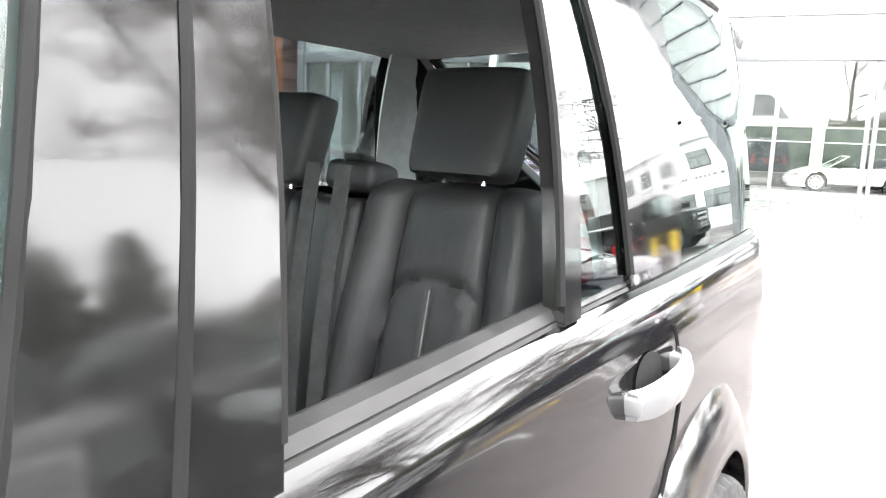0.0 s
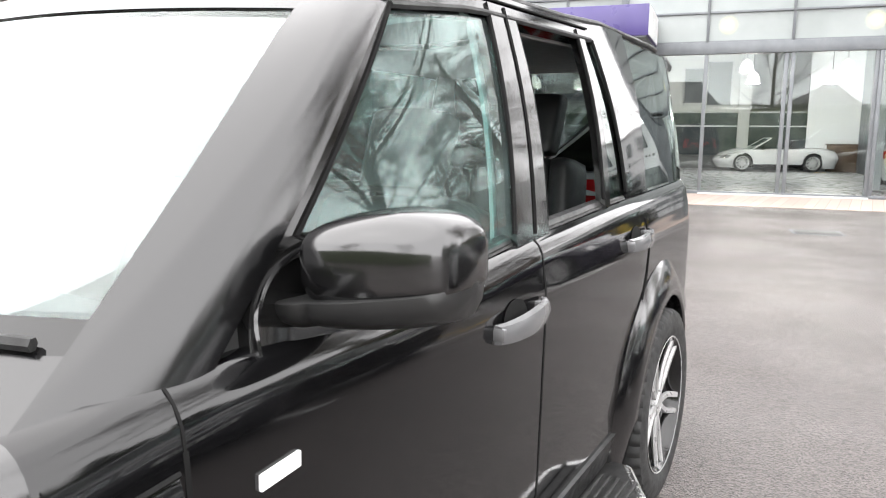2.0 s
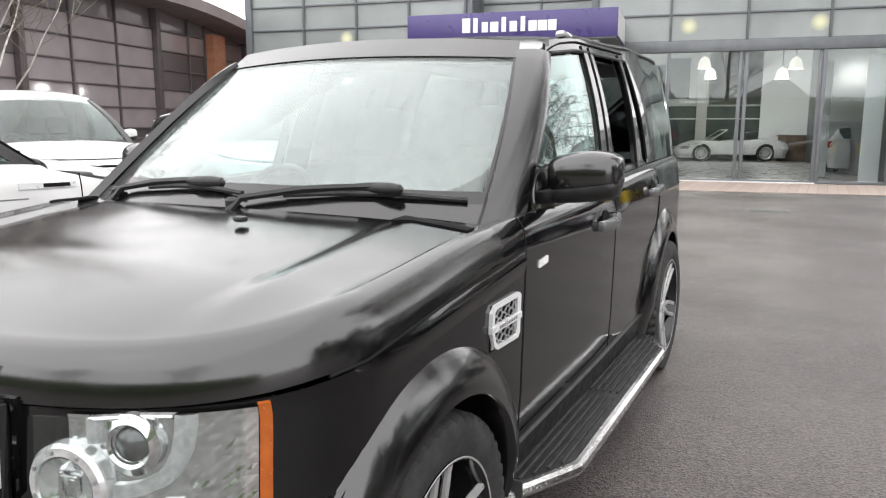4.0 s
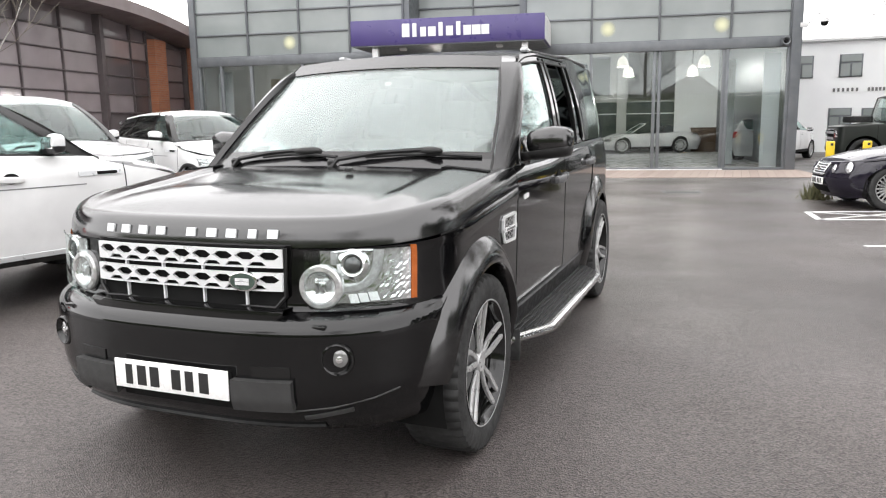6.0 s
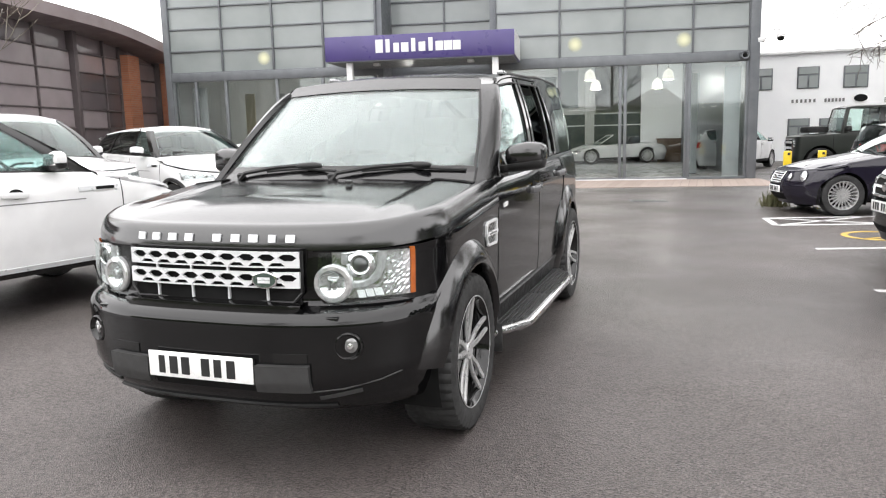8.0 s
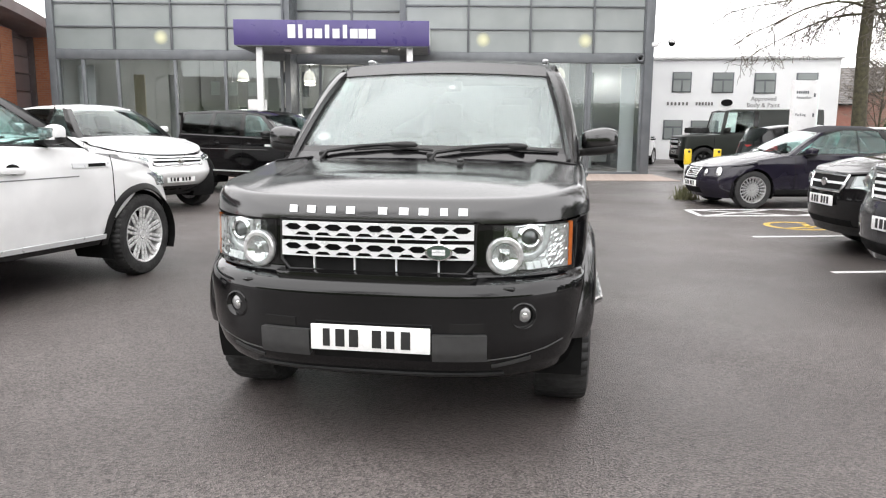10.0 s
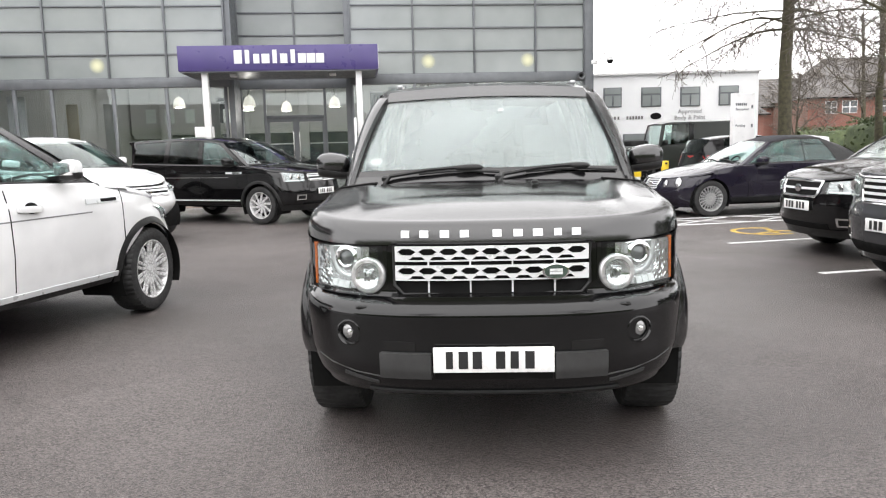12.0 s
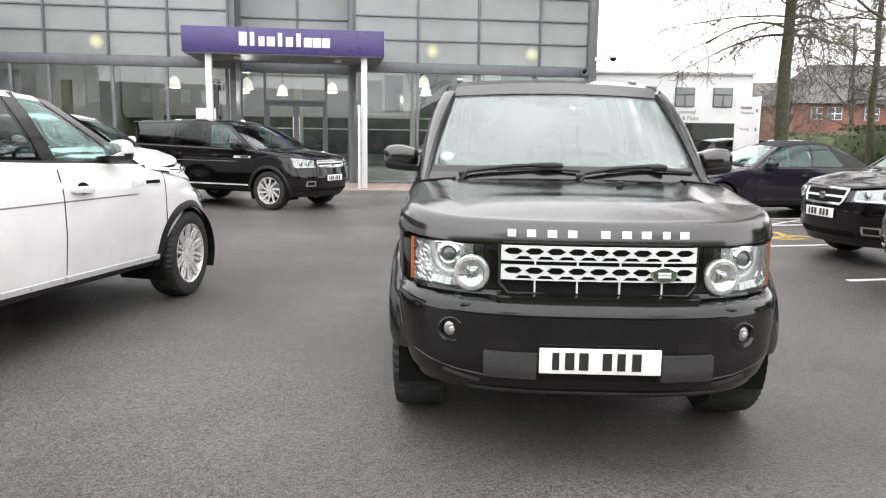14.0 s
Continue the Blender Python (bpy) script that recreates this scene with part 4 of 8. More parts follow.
    bm = mesh()
    lathe(bm, [(0.034, -0.01), (0.031, 0.004), (0.020, 0.014), (0.002, 0.018)], 28, m)
    part("projector_lens", bm, M_LENS_GREY, tray, "dark projector lens")
    # the bright sweep round the projector, and the bar beside it
    ribbon([(0.718, 0.928), (0.714, 0.893), (0.708, 0.862), (0.694, 0.833), (0.670, 0.811), (0.640, 0.799), (0.610, 0.795), (0.575, 0.795)], 0.032, 0.010, M_LAMPCLEAR, "bright_sweep", "pale curved light guide")
    ribbon([(0.545, 0.925), (0.545, 0.905), (0.546, 0.880)], 0.024, 0.010, M_LAMPCLEAR, "bright_bar", "pale upright bar")
    ribbon([(0.54, 0.922), (0.60, 0.926), (0.66, 0.927), (0.70, 0.925)], 0.012, 0.010, M_REFLECTOR, "top_bar")
    for i in range(3):
        plate_of("light_cell", 0.628 + 0.030 * i, 0.655 + 0.030 * i, 0.742 + 0.003 * i, 0.772 + 0.003 * i, 0.016, 0.012, M_LAMPWHITE, tray, "", 2, lambda u, v: (0.008 * k * (1 - v), 0.0))
    plate_of("amber_indicator", 0.806, 0.820, 0.742, 0.934, 0.012, 0.012, M_AMBER, tray, "amber side indicator", 8)
    plate_of("lamp_cover", 0.492, 0.803, z_lo, z_hi, 0.032, 0.003, M_LENS, tray, "clear plastic cover", 26, edge)


def arch_trim(car, s, y, side, a0=-12, a1=192, wide=0.140, proud=0.050, mat=None, name="wheel_arch_trim", drop=0.0):
    rows = []
    n = 36
    for i in range(n + 1):
        a = radians(lerp(a0, a1, i / n))
        row = []
        for q, d in ((-0.006, -0.03), (-0.004, proud * 0.88), (0.05, proud), (0.25, proud * 0.93), (0.5, proud * 0.72), (0.75, proud * 0.42), (0.92, proud * 0.14), (1.0, -0.002)):
            rad = s.arch + wide * q
            yy, zz = y - rad * math.cos(a), s.radius - drop + rad * math.sin(a)
            row.append((side * (s.side_x(yy, max(zz, s.low)) + d), yy, zz))
        rows.append(row)
    bm = mesh()
    grid(bm, rows)
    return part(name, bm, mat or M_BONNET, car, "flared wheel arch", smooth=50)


def hero_sides(car, s):
    for side in (1, -1):
        for y in s.axles:
            arch_trim(car, s, y, side, 8 if y < 2 else -12, wide=0.118 if y < 2 else 0.140, drop=0.045 if y < 2 else 0.0)
        bm = mesh()
        s.flank(bm, 1.33, 3.28, 0.345, 0.45, 0.012, 0.03, 12, side)
        part("sill_cover", bm, M_PLASTIC, car, "matt black sill cover")
        # shut lines
        for y, z0 in ((1.408, 0.47), (2.495, 0.47)):
            bm = mesh()
            z1 = s.top(y) - s.sh(y)
            s.flank(bm, y, y + 0.008, z0, z1, 0.0015, 0.004, 1, side, m=12)
            part("door_gap", bm, M_DARK, car)
            bm = mesh()
            tube(bm, [(side * (s.side_x(y, z1) - s.dp(y) * (1 - math.cos(a)) - 0.001), y + 0.004, z1 + s.sh(y) * math.sin(a) - 0.0005) for a in (math.pi / 2 * j / 6 for j in range(6))], 0.003, 5)
            part("door_gap", bm, M_DARK, car)
        bm = mesh()
        tube(bm, [(side * (s.side_x(y, z) + 0.0005), y, z) for y, z in ((3.47, 1.15), (3.505, 1.05), (3.49, 0.95), (3.425, 0.82))], 0.0045, 5)
        part("door_gap", bm, M_DARK, car)
        bm = mesh()
        pts = [(0.46, 0.955), (0.55, 0.963), (0.7, 0.985), (0.9, 1.01), (1.1, 1.03), (1.40, 1.058)]
        tube(bm, [(side * (s.side_x(y, z) + 0.0005), y, z) for y, z in pts], 0.0045, 5)
        part("bonnet_gap", bm, M_DARK, car)
        # bevel along the top of the wing, under that gap
        rows = []
        for i in range(21):
            y = lerp(0.52, 1.400, i / 20)
            z = along(pts, y) - 0.004
            ease = min(1.0, (y - 0.52) / 0.3)
            rows.append([(side * (s.side_x(y, z - d) + out * ease), y, z - d) for d, out in ((0.0, -0.001), (0.010, 0.003), (0.026, 0.0075), (0.034, 0.0080), (0.048, 0.005), (0.075, -0.0015))])
        bm = mesh()
        grid(bm, rows)
        part("wing_crease", bm, M_BLACK, car, "bevelled upper edge of the wing", smooth=40)
        # waist moulding under the glass
        bm = mesh()
        for q in range(2):
            rows = []
            for i in range(25):
                y = lerp(1.60, 3.34, i / 24)
                x = s.side_x(y, s.top(y) - s.sh(y)) - s.dp(y) + 0.004
                z = s.top(y)
                rows.append([(side * (x + dx), y, z + dz) for dx, dz in (((0.004, -0.010), (0.008, -0.004), (0.006, 0.002), (-0.006, 0.004)) if q == 0 else ((0.004, 0.004), (-0.004, 0.016), (-0.022, 0.020), (-0.036, 0.014)))])
            grid(bm, rows)
        part("waist_moulding", bm, M_PLASTIC, car, "satin black moulding along the window line")
        # vent behind the front wheel
        bm = mesh()
        rim = [(-0.090, -0.004), (-0.088, 0.046), (-0.074, 0.064), (0.080, 0.068), (0.092, 0.058), (0.092, -0.054), (0.080, -0.068), (-0.052, -0.064), (-0.074, -0.048), (-0.086, -0.010)]
        windows = ([(-0.076, 0.008), (-0.074, 0.044), (-0.064, 0.053), (0.070, 0.056), (0.070, 0.008)], [(-0.072, -0.010), (0.070, -0.010), (0.070, -0.054), (-0.046, -0.052), (-0.064, -0.040)])
        punched(bm, rim, windows, 0.012)
        def lay(bm, out):
            for v in bm.verts:
                y, z, d = 1.250 + v.co.x * 1.16, 0.876 + v.co.z, v.co.y
                v.co = (side * (s.side_x(y, z) + out - d), y, z)
        lay(bm, 0.011)
        vent = part("side_vent", bm, M_GRILLE, car, "silver side vent with hexagonal mesh", smooth=30)
        for zc, shift in ((0.0315, 0.0), (-0.0315, 0.004)):
            bm = mesh()
            holes = []
            for i in range(6):
                x = -0.062 + 0.0245 * i + shift
                if i % 2:
                    holes.append(hexagon(x, 0, 0.0150, 0.0098))
                    holes += [[(x - 0.0150, q * 0.0235), (x - 0.0068, q * 0.0137), (x + 0.0068, q * 0.0137), (x + 0.0150, q * 0.0235)] for q in (-1, 1)]
                else:
                    holes += [hexagon(x, q * 0.0117, 0.0150, 0.0098) for q in (-1, 1)]
            punched(bm, [(-0.080, -0.0255), (0.074, -0.0255), (0.074, 0.0255), (-0.080, 0.0255)], holes, 0.004)
            for v in bm.verts:
                v.co.z += zc
            lay(bm, 0.0075)
            part("vent_mesh", bm, M_ALLOY, vent, "silver honeycomb mesh", smooth=30)
        bm = mesh()
        s.flank(bm, 1.155, 1.348, 0.81, 0.94, 0.0012, 0.003, 5, side)
        part("vent_backing", bm, M_DARK, vent, "dark space behind the mesh")
        bm = mesh()
        s.flank(bm, 1.142, 1.360, 0.866, 0.884, 0.014, 0.012, 6, side)
        band = part("vent_band", bm, M_GRILLE, vent, "raised silver band")
        for i in range(8):
            bm = mesh()
            s.flank(bm, 1.19 + 0.017 * i, 1.20 + 0.017 * i, 0.871, 0.880, 0.0155, 0.002, 1, side, m=1)
            part("band_bar", bm, M_TRIM_GREY, band)
        bm = mesh()
        s.flank(bm, 1.524, 1.600, 0.983, 1.005, 0.006, 0.008, 6, side, 0.006)
        part("side_indicator", bm, M_LAMPWHITE, car, "clear white side indicator")
        handle(car, s, side, 2.335, 1.035, M_HANDLE, 0.25, 0.06)
        handle(car, s, side, 3.345, 1.088, M_HANDLE, 0.24, 0.06)
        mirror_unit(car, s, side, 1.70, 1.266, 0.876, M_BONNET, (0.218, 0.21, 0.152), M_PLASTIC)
        # mirror foot on the door
        bm = mesh()
        rows = []
        for i in range(17):
            a = math.pi * i / 32
            y, z = 1.735 - 0.185 * math.cos(a) ** 0.8, 1.140 + 0.152 * math.sin(a) ** 0.75
            row = []
            for q, off in ((0.0, 0.030), (0.5, 0.030), (0.86, 0.026), (0.93, 0.034), (1.0, 0.034), (1.01, 0.0)):
                yy, zz = lerp(1.735, y, q), lerp(1.140, z, q)
                p = s.on_side(yy - (zz - 1.165) * 0.2, yy + 0.4, (zz - 1.165) / 0.54)
                row.append((side * (p.x + off), yy, zz))
            rows.append(row)
        grid(bm, rows)
        foot = part("mirror_foot", bm, M_GLOSS, car, "black rounded mirror foot", smooth=40)
        # tube added along the foot's edge to draw its highlight line
        bm = mesh()
        tube(bm, [row[3] for row in rows], 0.0055, 6)
        part("foot_rim", bm, M_BONNET, foot, "slim rim that draws the highlight along the mirror foot")
        # running board with ribs and a bright edge
        pts = [(0.87, 1.32), (1.005, 1.60), (1.005, 3.02), (0.90, 3.22)]
        bm = mesh()
        out = [(side * x, y) for x, y in pts] + [(side * 0.84, 3.22), (side * 0.84, 1.32)]
        prism(bm, out, 0.035, Matrix.Translation((0, 0, 0.305)))
        board = part("running_board", bm, M_PLASTIC, car, "black ribbed running board with a steel edge")
        bm = mesh()
        tube(bm, [(side * (x + 0.012), y, 0.315) for x, y in ((0.86, 1.31), (0.87, 1.325), (1.0, 1.59), (1.005, 1.62), (1.005, 3.0), (0.995, 3.04), (0.90, 3.22))], 0.024, 10)
        part("board_edge", bm, M_STEEL, board, "bright steel edge tube")
        for i in range(5):
            x = 0.868 + 0.028 * i
            y0 = 1.36 + max(0.0, x - 0.88) * 2.0
            for a, b in ((y0, 2.22), (2.28, 3.10)):
                bm = mesh()
                box(bm, 0.011, b - a, 0.010, side * x, (a + b) / 2, 0.343, bevel=0.003)
                part("board_rib", bm, M_RUBBER, board)
        bm = mesh()
        s.flank(bm, 4.62, 4.78, 0.82, 1.20, 0.006, 0.02, 5, side)
        part("tail_lamp", bm, M_RED, car, "red tail lamp")
        bm = mesh()
        s.flank(bm, 3.36, 4.70, 0.60, 1.19, -0.06, 0.012, 10, side, m=6)
        part("load_lining", bm, M_PLASTIC, car, "black load-space lining")
        # mud flap behind the front wheel
        bm = mesh()
        box(bm, 0.20, 0.012, 0.16, side * 0.83, 1.335, 0.29, bevel=0.004)
        part("mud_flap", bm, M_RUBBER, car, "black rubber mud flap")


SCREEN = (1.325, 1.998)


def hero_cabin(car, s):
    # pillars and glass: base and top of each edge along the car
    edges = {"a0": (1.20, 1.99), "f0": (1.507, 2.095), "a1": (1.565, 2.155), "b0": (2.398, 2.533), "b1": (2.600, 2.682), "c0": (3.083, 3.170), "c1": (3.135, 3.225), "q1": (3.34, 3.30), "d0": (3.62, 3.74), "d1": (4.50, 4.52), "d1i": (4.52, 4.52), "e": (4.72, 4.68)}
    def strip(name, a, b, mat, side, lo=0.0, hi=1.0, off=0.0, thick=0.03, label=""):
        bm = mesh()
        s.strip(bm, *edges[a], *edges[b], lo, hi, off, thick, side)
        return part(name, bm, mat, car, label)
    for side in (1, -1):
        # windscreen pillar: one rounded face from the glass round to the door
        rows = []
        for i in range(17):
            t = (i - 1.2) / 15.8
            d = s.on_side(1.50, 2.088, t, 0.010)
            eb, et = s.on_side(SCREEN[0], SCREEN[1], 0.0), s.on_side(SCREEN[0], SCREEN[1], 1.0)
            g = Vector((0.985 * (lerp(eb.x, et.x, t) - lerp(0.012, 0.050, max(0.0, t)) + 0.02 * math.sin(math.pi * t)), lerp(*SCREEN, t) - 0.006, lerp(eb.z, et.z, t) + 0.010))
            e = Vector((d.x + 0.006, lerp(g.y, d.y, 0.55), lerp(g.z, d.z, 0.5) + 0.012))
            drop = Vector((0, 0, -0.060 * max(0.0, t) ** 6))
            g, e, d = g + drop * 0.8, e + drop, d + drop * 0.8
            rows.append([Vector((side, 1, 1)) * (g * (1 - q) ** 2 + e * 2 * q * (1 - q) + d * q * q) for q in (j / 10 for j in range(11))])
        bm = mesh()
        slab(bm, rows, -0.03 * side)
        part("a_pillar", bm, M_PILLAR, car, "black rounded windscreen pillar", smooth=60)
        bm = mesh()
        s.strip(bm, 1.510, 2.10, 1.80, 2.38, -0.07, 0.135, 0.016, 0.04, side)
        part("mirror_sail", bm, M_PLASTIC, car, "satin black corner panel under the mirror")
        strip("door_frame", "f0", "a1", M_GLOSS, side, -0.03, 0.95, 0.008, 0.04, "gloss black window frame")
        bm = mesh()
        tube(bm, [Vector((side, 1, 1)) * s.on_side(1.5, 2.089, lerp(-0.02, 0.96, t / 8), 0.009) for t in range(9)], 0.006, 5)
        part("door_gap", bm, M_DARK, car)
        strip("b_pillar", "b0", "b1", M_GLOSS, side, -0.03, 0.95, 0.012, 0.05, "gloss black middle pillar")
        bm = mesh()
        tube(bm, [Vector((side, 1, 1)) * s.on_side(2.510, 2.618, 0.94 * t / 8, 0.0125) for t in range(9)], 0.005, 5)
        part("door_gap", bm, M_DARK, car)
        strip("door_frame", "c0", "c1", M_GLOSS, side, -0.01, 0.95, 0.012, 0.03, "gloss black window frame")
        strip("c_pillar", "q1", "d0", M_BLACK, side, 0, 1, 0.006, 0.04, "black rear pillar")
        strip("d_pillar", "d1", "e", M_BLACK, side, 0, 1, 0.006, 0.04, "black tail pillar")
        strip("roof_rail_panel", "a1", "q1", M_BLACK, side, 0.90, 1.0, 0.006, 0.04)
        strip("front_door_glass", "a1", "b0", M_GREEN_GLASS, side, 0.02, 0.89, 0, 0.004, "green-tinted front door glass")
        if side < 0:
            strip("rear_door_glass", "b1", "c0", M_PRIVACY, side, 0.02, 0.905, 0, 0.004, "dark tinted rear door glass")
        strip("quarter_glass", "c1", "q1", M_PRIVACY, side, 0.02, 0.905, 0, 0.004, "dark quarter glass")
        strip("rear_side_glass", "d0", "d1", M_PRIVACY, side, 0.0, 0.97, 0.004, 0.004, "dark tinted load-space glass")
        strip("pillar_lining", "q1", "d0", M_HEADLINER, side, 0, 1, -0.04, 0.012, "pale grey pillar lining")
        strip("pillar_lining", "b0", "b1", M_HEADLINER, side, 0, 1, -0.045, 0.01)
        strip("rail_lining", "a1", "q1", M_HEADLINER, side, 0.90, 1.0, -0.045, 0.01, "pale grey roof edge lining")
        strip("pillar_lining", "d1i", "e", M_HEADLINER, side, -0.2, 1, -0.06, 0.012)
        # rubber channels round the door glass
        for a, mat in (("a1", M_DARK), ("b0", M_DARK), ("b1", M_DARK), ("c0", M_DARK), ("q1", M_DARK)):
            bm = mesh()
            tube(bm, [Vector((side, 1, 1)) * s.on_side(*edges[a], lerp(0.035, 0.905, t / 8), 0.007) for t in range(9)], 0.0065, 6)
            part("window_seal", bm, mat, car)
        bm = mesh()
        tube(bm, [Vector((side, 1, 1)) * s.on_side(lerp(1.565, 3.33, t / 12), lerp(2.155, 3.28, t / 12), 0.905, 0.008) for t in range(13)], 0.008, 6)
        part("window_seal", bm, M_RUBBER, car)
        bm = mesh()
        tube(bm, [Vector((side, 1, 1)) * s.on_side(lerp(1.53, 3.33, t / 16), lerp(2.12, 3.28, t / 16), 0.968 - 0.05 * max(0.0, 1 - t / 1.5), 0.0095) for t in range(17)], 0.0035, 5)
        part("door_gap", bm, M_DARK, car)
        # roof rail on its feet
        bm = mesh()
        tube(bm, [(side * 0.628, y, s.roof(y) + 0.014 + h) for y, h in ((2.50, 0.0), (2.62, 0.006), (2.9, 0.008), (3.25, 0.010), (3.6, 0.010), (4.3, 0.008), (4.42, 0.0))], 0.012, 8)
        part("roof_rail", bm, M_PLASTIC, car, "black roof rail")
        bm = mesh()
        box(bm, 0.045, 0.13, 0.030, side * 0.628, 2.55, s.roof(2.55) + 0.020, bevel=0.012)
        part("rail_foot", bm, M_SILVER_PAINT, car, "silver rail foot")
        # door lining
        bm = mesh()
        s.flank(bm, 1.42, 3.3, 0.42, 1.165, -0.07, 0.02, 12, side, m=8)
        part("door_lining", bm, M_PLASTIC, car, "black door lining")
    bm = mesh()
    s.roof_panel(bm, 1.98, 4.72)
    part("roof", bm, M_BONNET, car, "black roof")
    bm = mesh()
    s.roof_panel(bm, 2.04, 4.68, off=-0.045, inset=0.03, thick=0.012)
    part("headliner", bm, M_HEADLINER, car, "pale grey headliner")
    bm = mesh()
    s.screen(bm, *SCREEN, 0.05, 0.965, 0.012, 0.050)
    pane = part("windscreen", bm, M_SCREEN, car, "tinted windscreen with a hazy film")
    bm = mesh()
    rows = []
    def glass_top(k):
        return 0.850 + 0.032 * k * k

    def on_screen(k, t, off):
        eb, et = s.on_side(*SCREEN, 0.0), s.on_side(*SCREEN, 1.0)
        return (k * (lerp(eb.x, et.x, t) - lerp(0.012, 0.050, t) + 0.02 * math.sin(math.pi * t)), lerp(*SCREEN, t) - lerp(s.cowl_bow, 0.07, t) * (1 - k * k) - 0.7 * off, lerp(eb.z, et.z + s.roof_crown * (1 - k * k) * 0.8, t) + 0.03 * math.sin(math.pi * t) * (1 - k * k) + off)

    # sheet behind the glass; its grey adds haze and stands in for sky glare
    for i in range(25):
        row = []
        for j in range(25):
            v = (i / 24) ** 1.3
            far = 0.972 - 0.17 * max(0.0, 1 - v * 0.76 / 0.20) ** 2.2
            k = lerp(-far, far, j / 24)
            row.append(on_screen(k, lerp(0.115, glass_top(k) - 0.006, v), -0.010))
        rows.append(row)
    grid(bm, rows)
    part("mist", bm, M_FILM, pane, "pale sheet behind the glass, for mist and reflected sky", smooth=60)
    # the fan left by the passenger-side wiper
    half, rise = 0.745, 0.86
    rows = []
    for i in range(25):
        a = radians(lerp(2, 150, i / 24))
        row = []
        for j in range(9):
            r = lerp(0.16, 0.655, j / 8)
            row.append(on_screen(max(-0.94, min(0.94, (0.10 + r * math.cos(a)) / half)), min(0.828, 0.125 + r * math.sin(a) / rise), -0.016))
        rows.append(row)
    bm = mesh()
    grid(bm, rows)
    part("wiper_fan", bm, M_FAN, pane, "pale fan left by the wiper", smooth=60)
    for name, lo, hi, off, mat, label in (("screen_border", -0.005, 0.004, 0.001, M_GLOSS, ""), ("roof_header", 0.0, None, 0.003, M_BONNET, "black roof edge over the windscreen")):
        bm = mesh()
        slab(bm, [[on_screen(k, lerp(glass_top(k) + lo, 1.0 if hi is None else glass_top(k) + hi, i / 6), off) for k in (lerp(-1, 1, j / 24) for j in range(25))] for i in range(7)], 0.012)
        part(name, bm, mat, car, label, smooth=60)
    bm = mesh()
    slab(bm, [[on_screen(k * (0.16 - 0.05 * i / 4), lerp(0.840, 0.770, i / 4), -0.018) for k in (lerp(-1, 1, j / 8) for j in range(9))] for i in range(5)], 0.004)
    part("sensor_patch", bm, M_PLASTIC, pane, "black sensor patch behind the glass")
    for lo, hi, k0, k1 in ((0.0, 0.12, -1, 1), (0.02, 0.875, -1.0, -0.968), (0.02, 0.875, 0.968, 1.0)):
        bm = mesh()
        s.screen(bm, *SCREEN, lo, hi, 0.010, 0.047, off=0.002, k0=k0, k1=k1, thick=0.012)
        part("screen_border", bm, M_GLOSS, car, "black windscreen border")
    bm = mesh()
    s.screen(bm, *SCREEN, -0.14, 0.06, 0.004, 0.05, off=0.004, thick=0.02)
    part("scuttle", bm, M_PILLAR, car, "wet black scuttle panel")
    for k, x in ((0.70, 0.035),):
        bm = mesh()
        s.screen(bm, *SCREEN, k, k + x, 0.05, 0.045, off=-0.02, k0=0.10, k1=0.15, thick=0.004)
        part("screen_sticker", bm, M_PLATE, car, "small white sticker on the glass")
    bm = mesh()
    lathe(bm, [(0.001, 0), (0.038, 0), (0.038, 0.002), (0.001, 0.003)], 20, Matrix.Translation((-0.685, 1.54, 1.275)) @ pose(0, 0, 0, 38, 0, 0))
    part("screen_disc", bm, M_PLATE, car, "round white disc inside the windscreen")
    bm = mesh()
    box(bm, 0.22, 0.04, 0.07, 0, 2.0, 1.60, bevel=0.02)
    part("inside_mirror", bm, M_PLASTIC, car, "black inside mirror")
    # rear window and tailgate top
    bm = mesh()
    s.screen(bm, 4.80, 4.74, -0.16, 0.93, 0.06, 0.06, bow_b=-0.05, bow_t=-0.05, thick=-0.006)
    part("rear_window", bm, M_PRIVACY, car, "dark rear window")
    for lo, hi, k0, k1 in ((-0.30, -0.15, -1, 1), (0.92, 1.0, -1, 1), (-0.2, 1.0, -1, -0.93), (-0.2, 1.0, 0.93, 1)):
        bm = mesh()
        s.screen(bm, 4.80, 4.74, lo, hi, 0.04, 0.03, bow_b=-0.05, bow_t=-0.05, k0=k0, k1=k1, thick=-0.03)
        part("tailgate_frame", bm, M_BLACK, car)
        bm = mesh()
        s.screen(bm, 4.755, 4.695, lo, hi, 0.05, 0.04, bow_b=-0.05, bow_t=-0.05, k0=k0, k1=k1, thick=-0.012)
        part("tailgate_lining", bm, M_PLASTIC, car, "black tailgate lining")
    # wipers
    def glass_point(k, t, off):
        eb, et = s.on_side(*SCREEN, 0.0), s.on_side(*SCREEN, 1.0)
        x = k * (lerp(eb.x, et.x, t) - 0.02)
        return Vector((x, lerp(*SCREEN, t) - lerp(s.cowl_bow, 0.07, t) * (1 - k * k) - off * 0.4, lerp(eb.z, et.z + 0.04 * (1 - k * k), t) + 0.03 * math.sin(math.pi * t) * (1 - k * k) + off))
    for a, b, lo, hi in ((-0.75, -0.13, -0.50, 0.08), (0.07, 0.64, 0.27, 0.945)):
        bm = mesh()
        tube(bm, [glass_point(a, -0.02, 0.016), glass_point(lerp(a, b, 0.06), 0.030, 0.026), glass_point(lerp(a, b, 0.5), 0.070, 0.030), glass_point(b, 0.092, 0.030)], 0.012, 6)
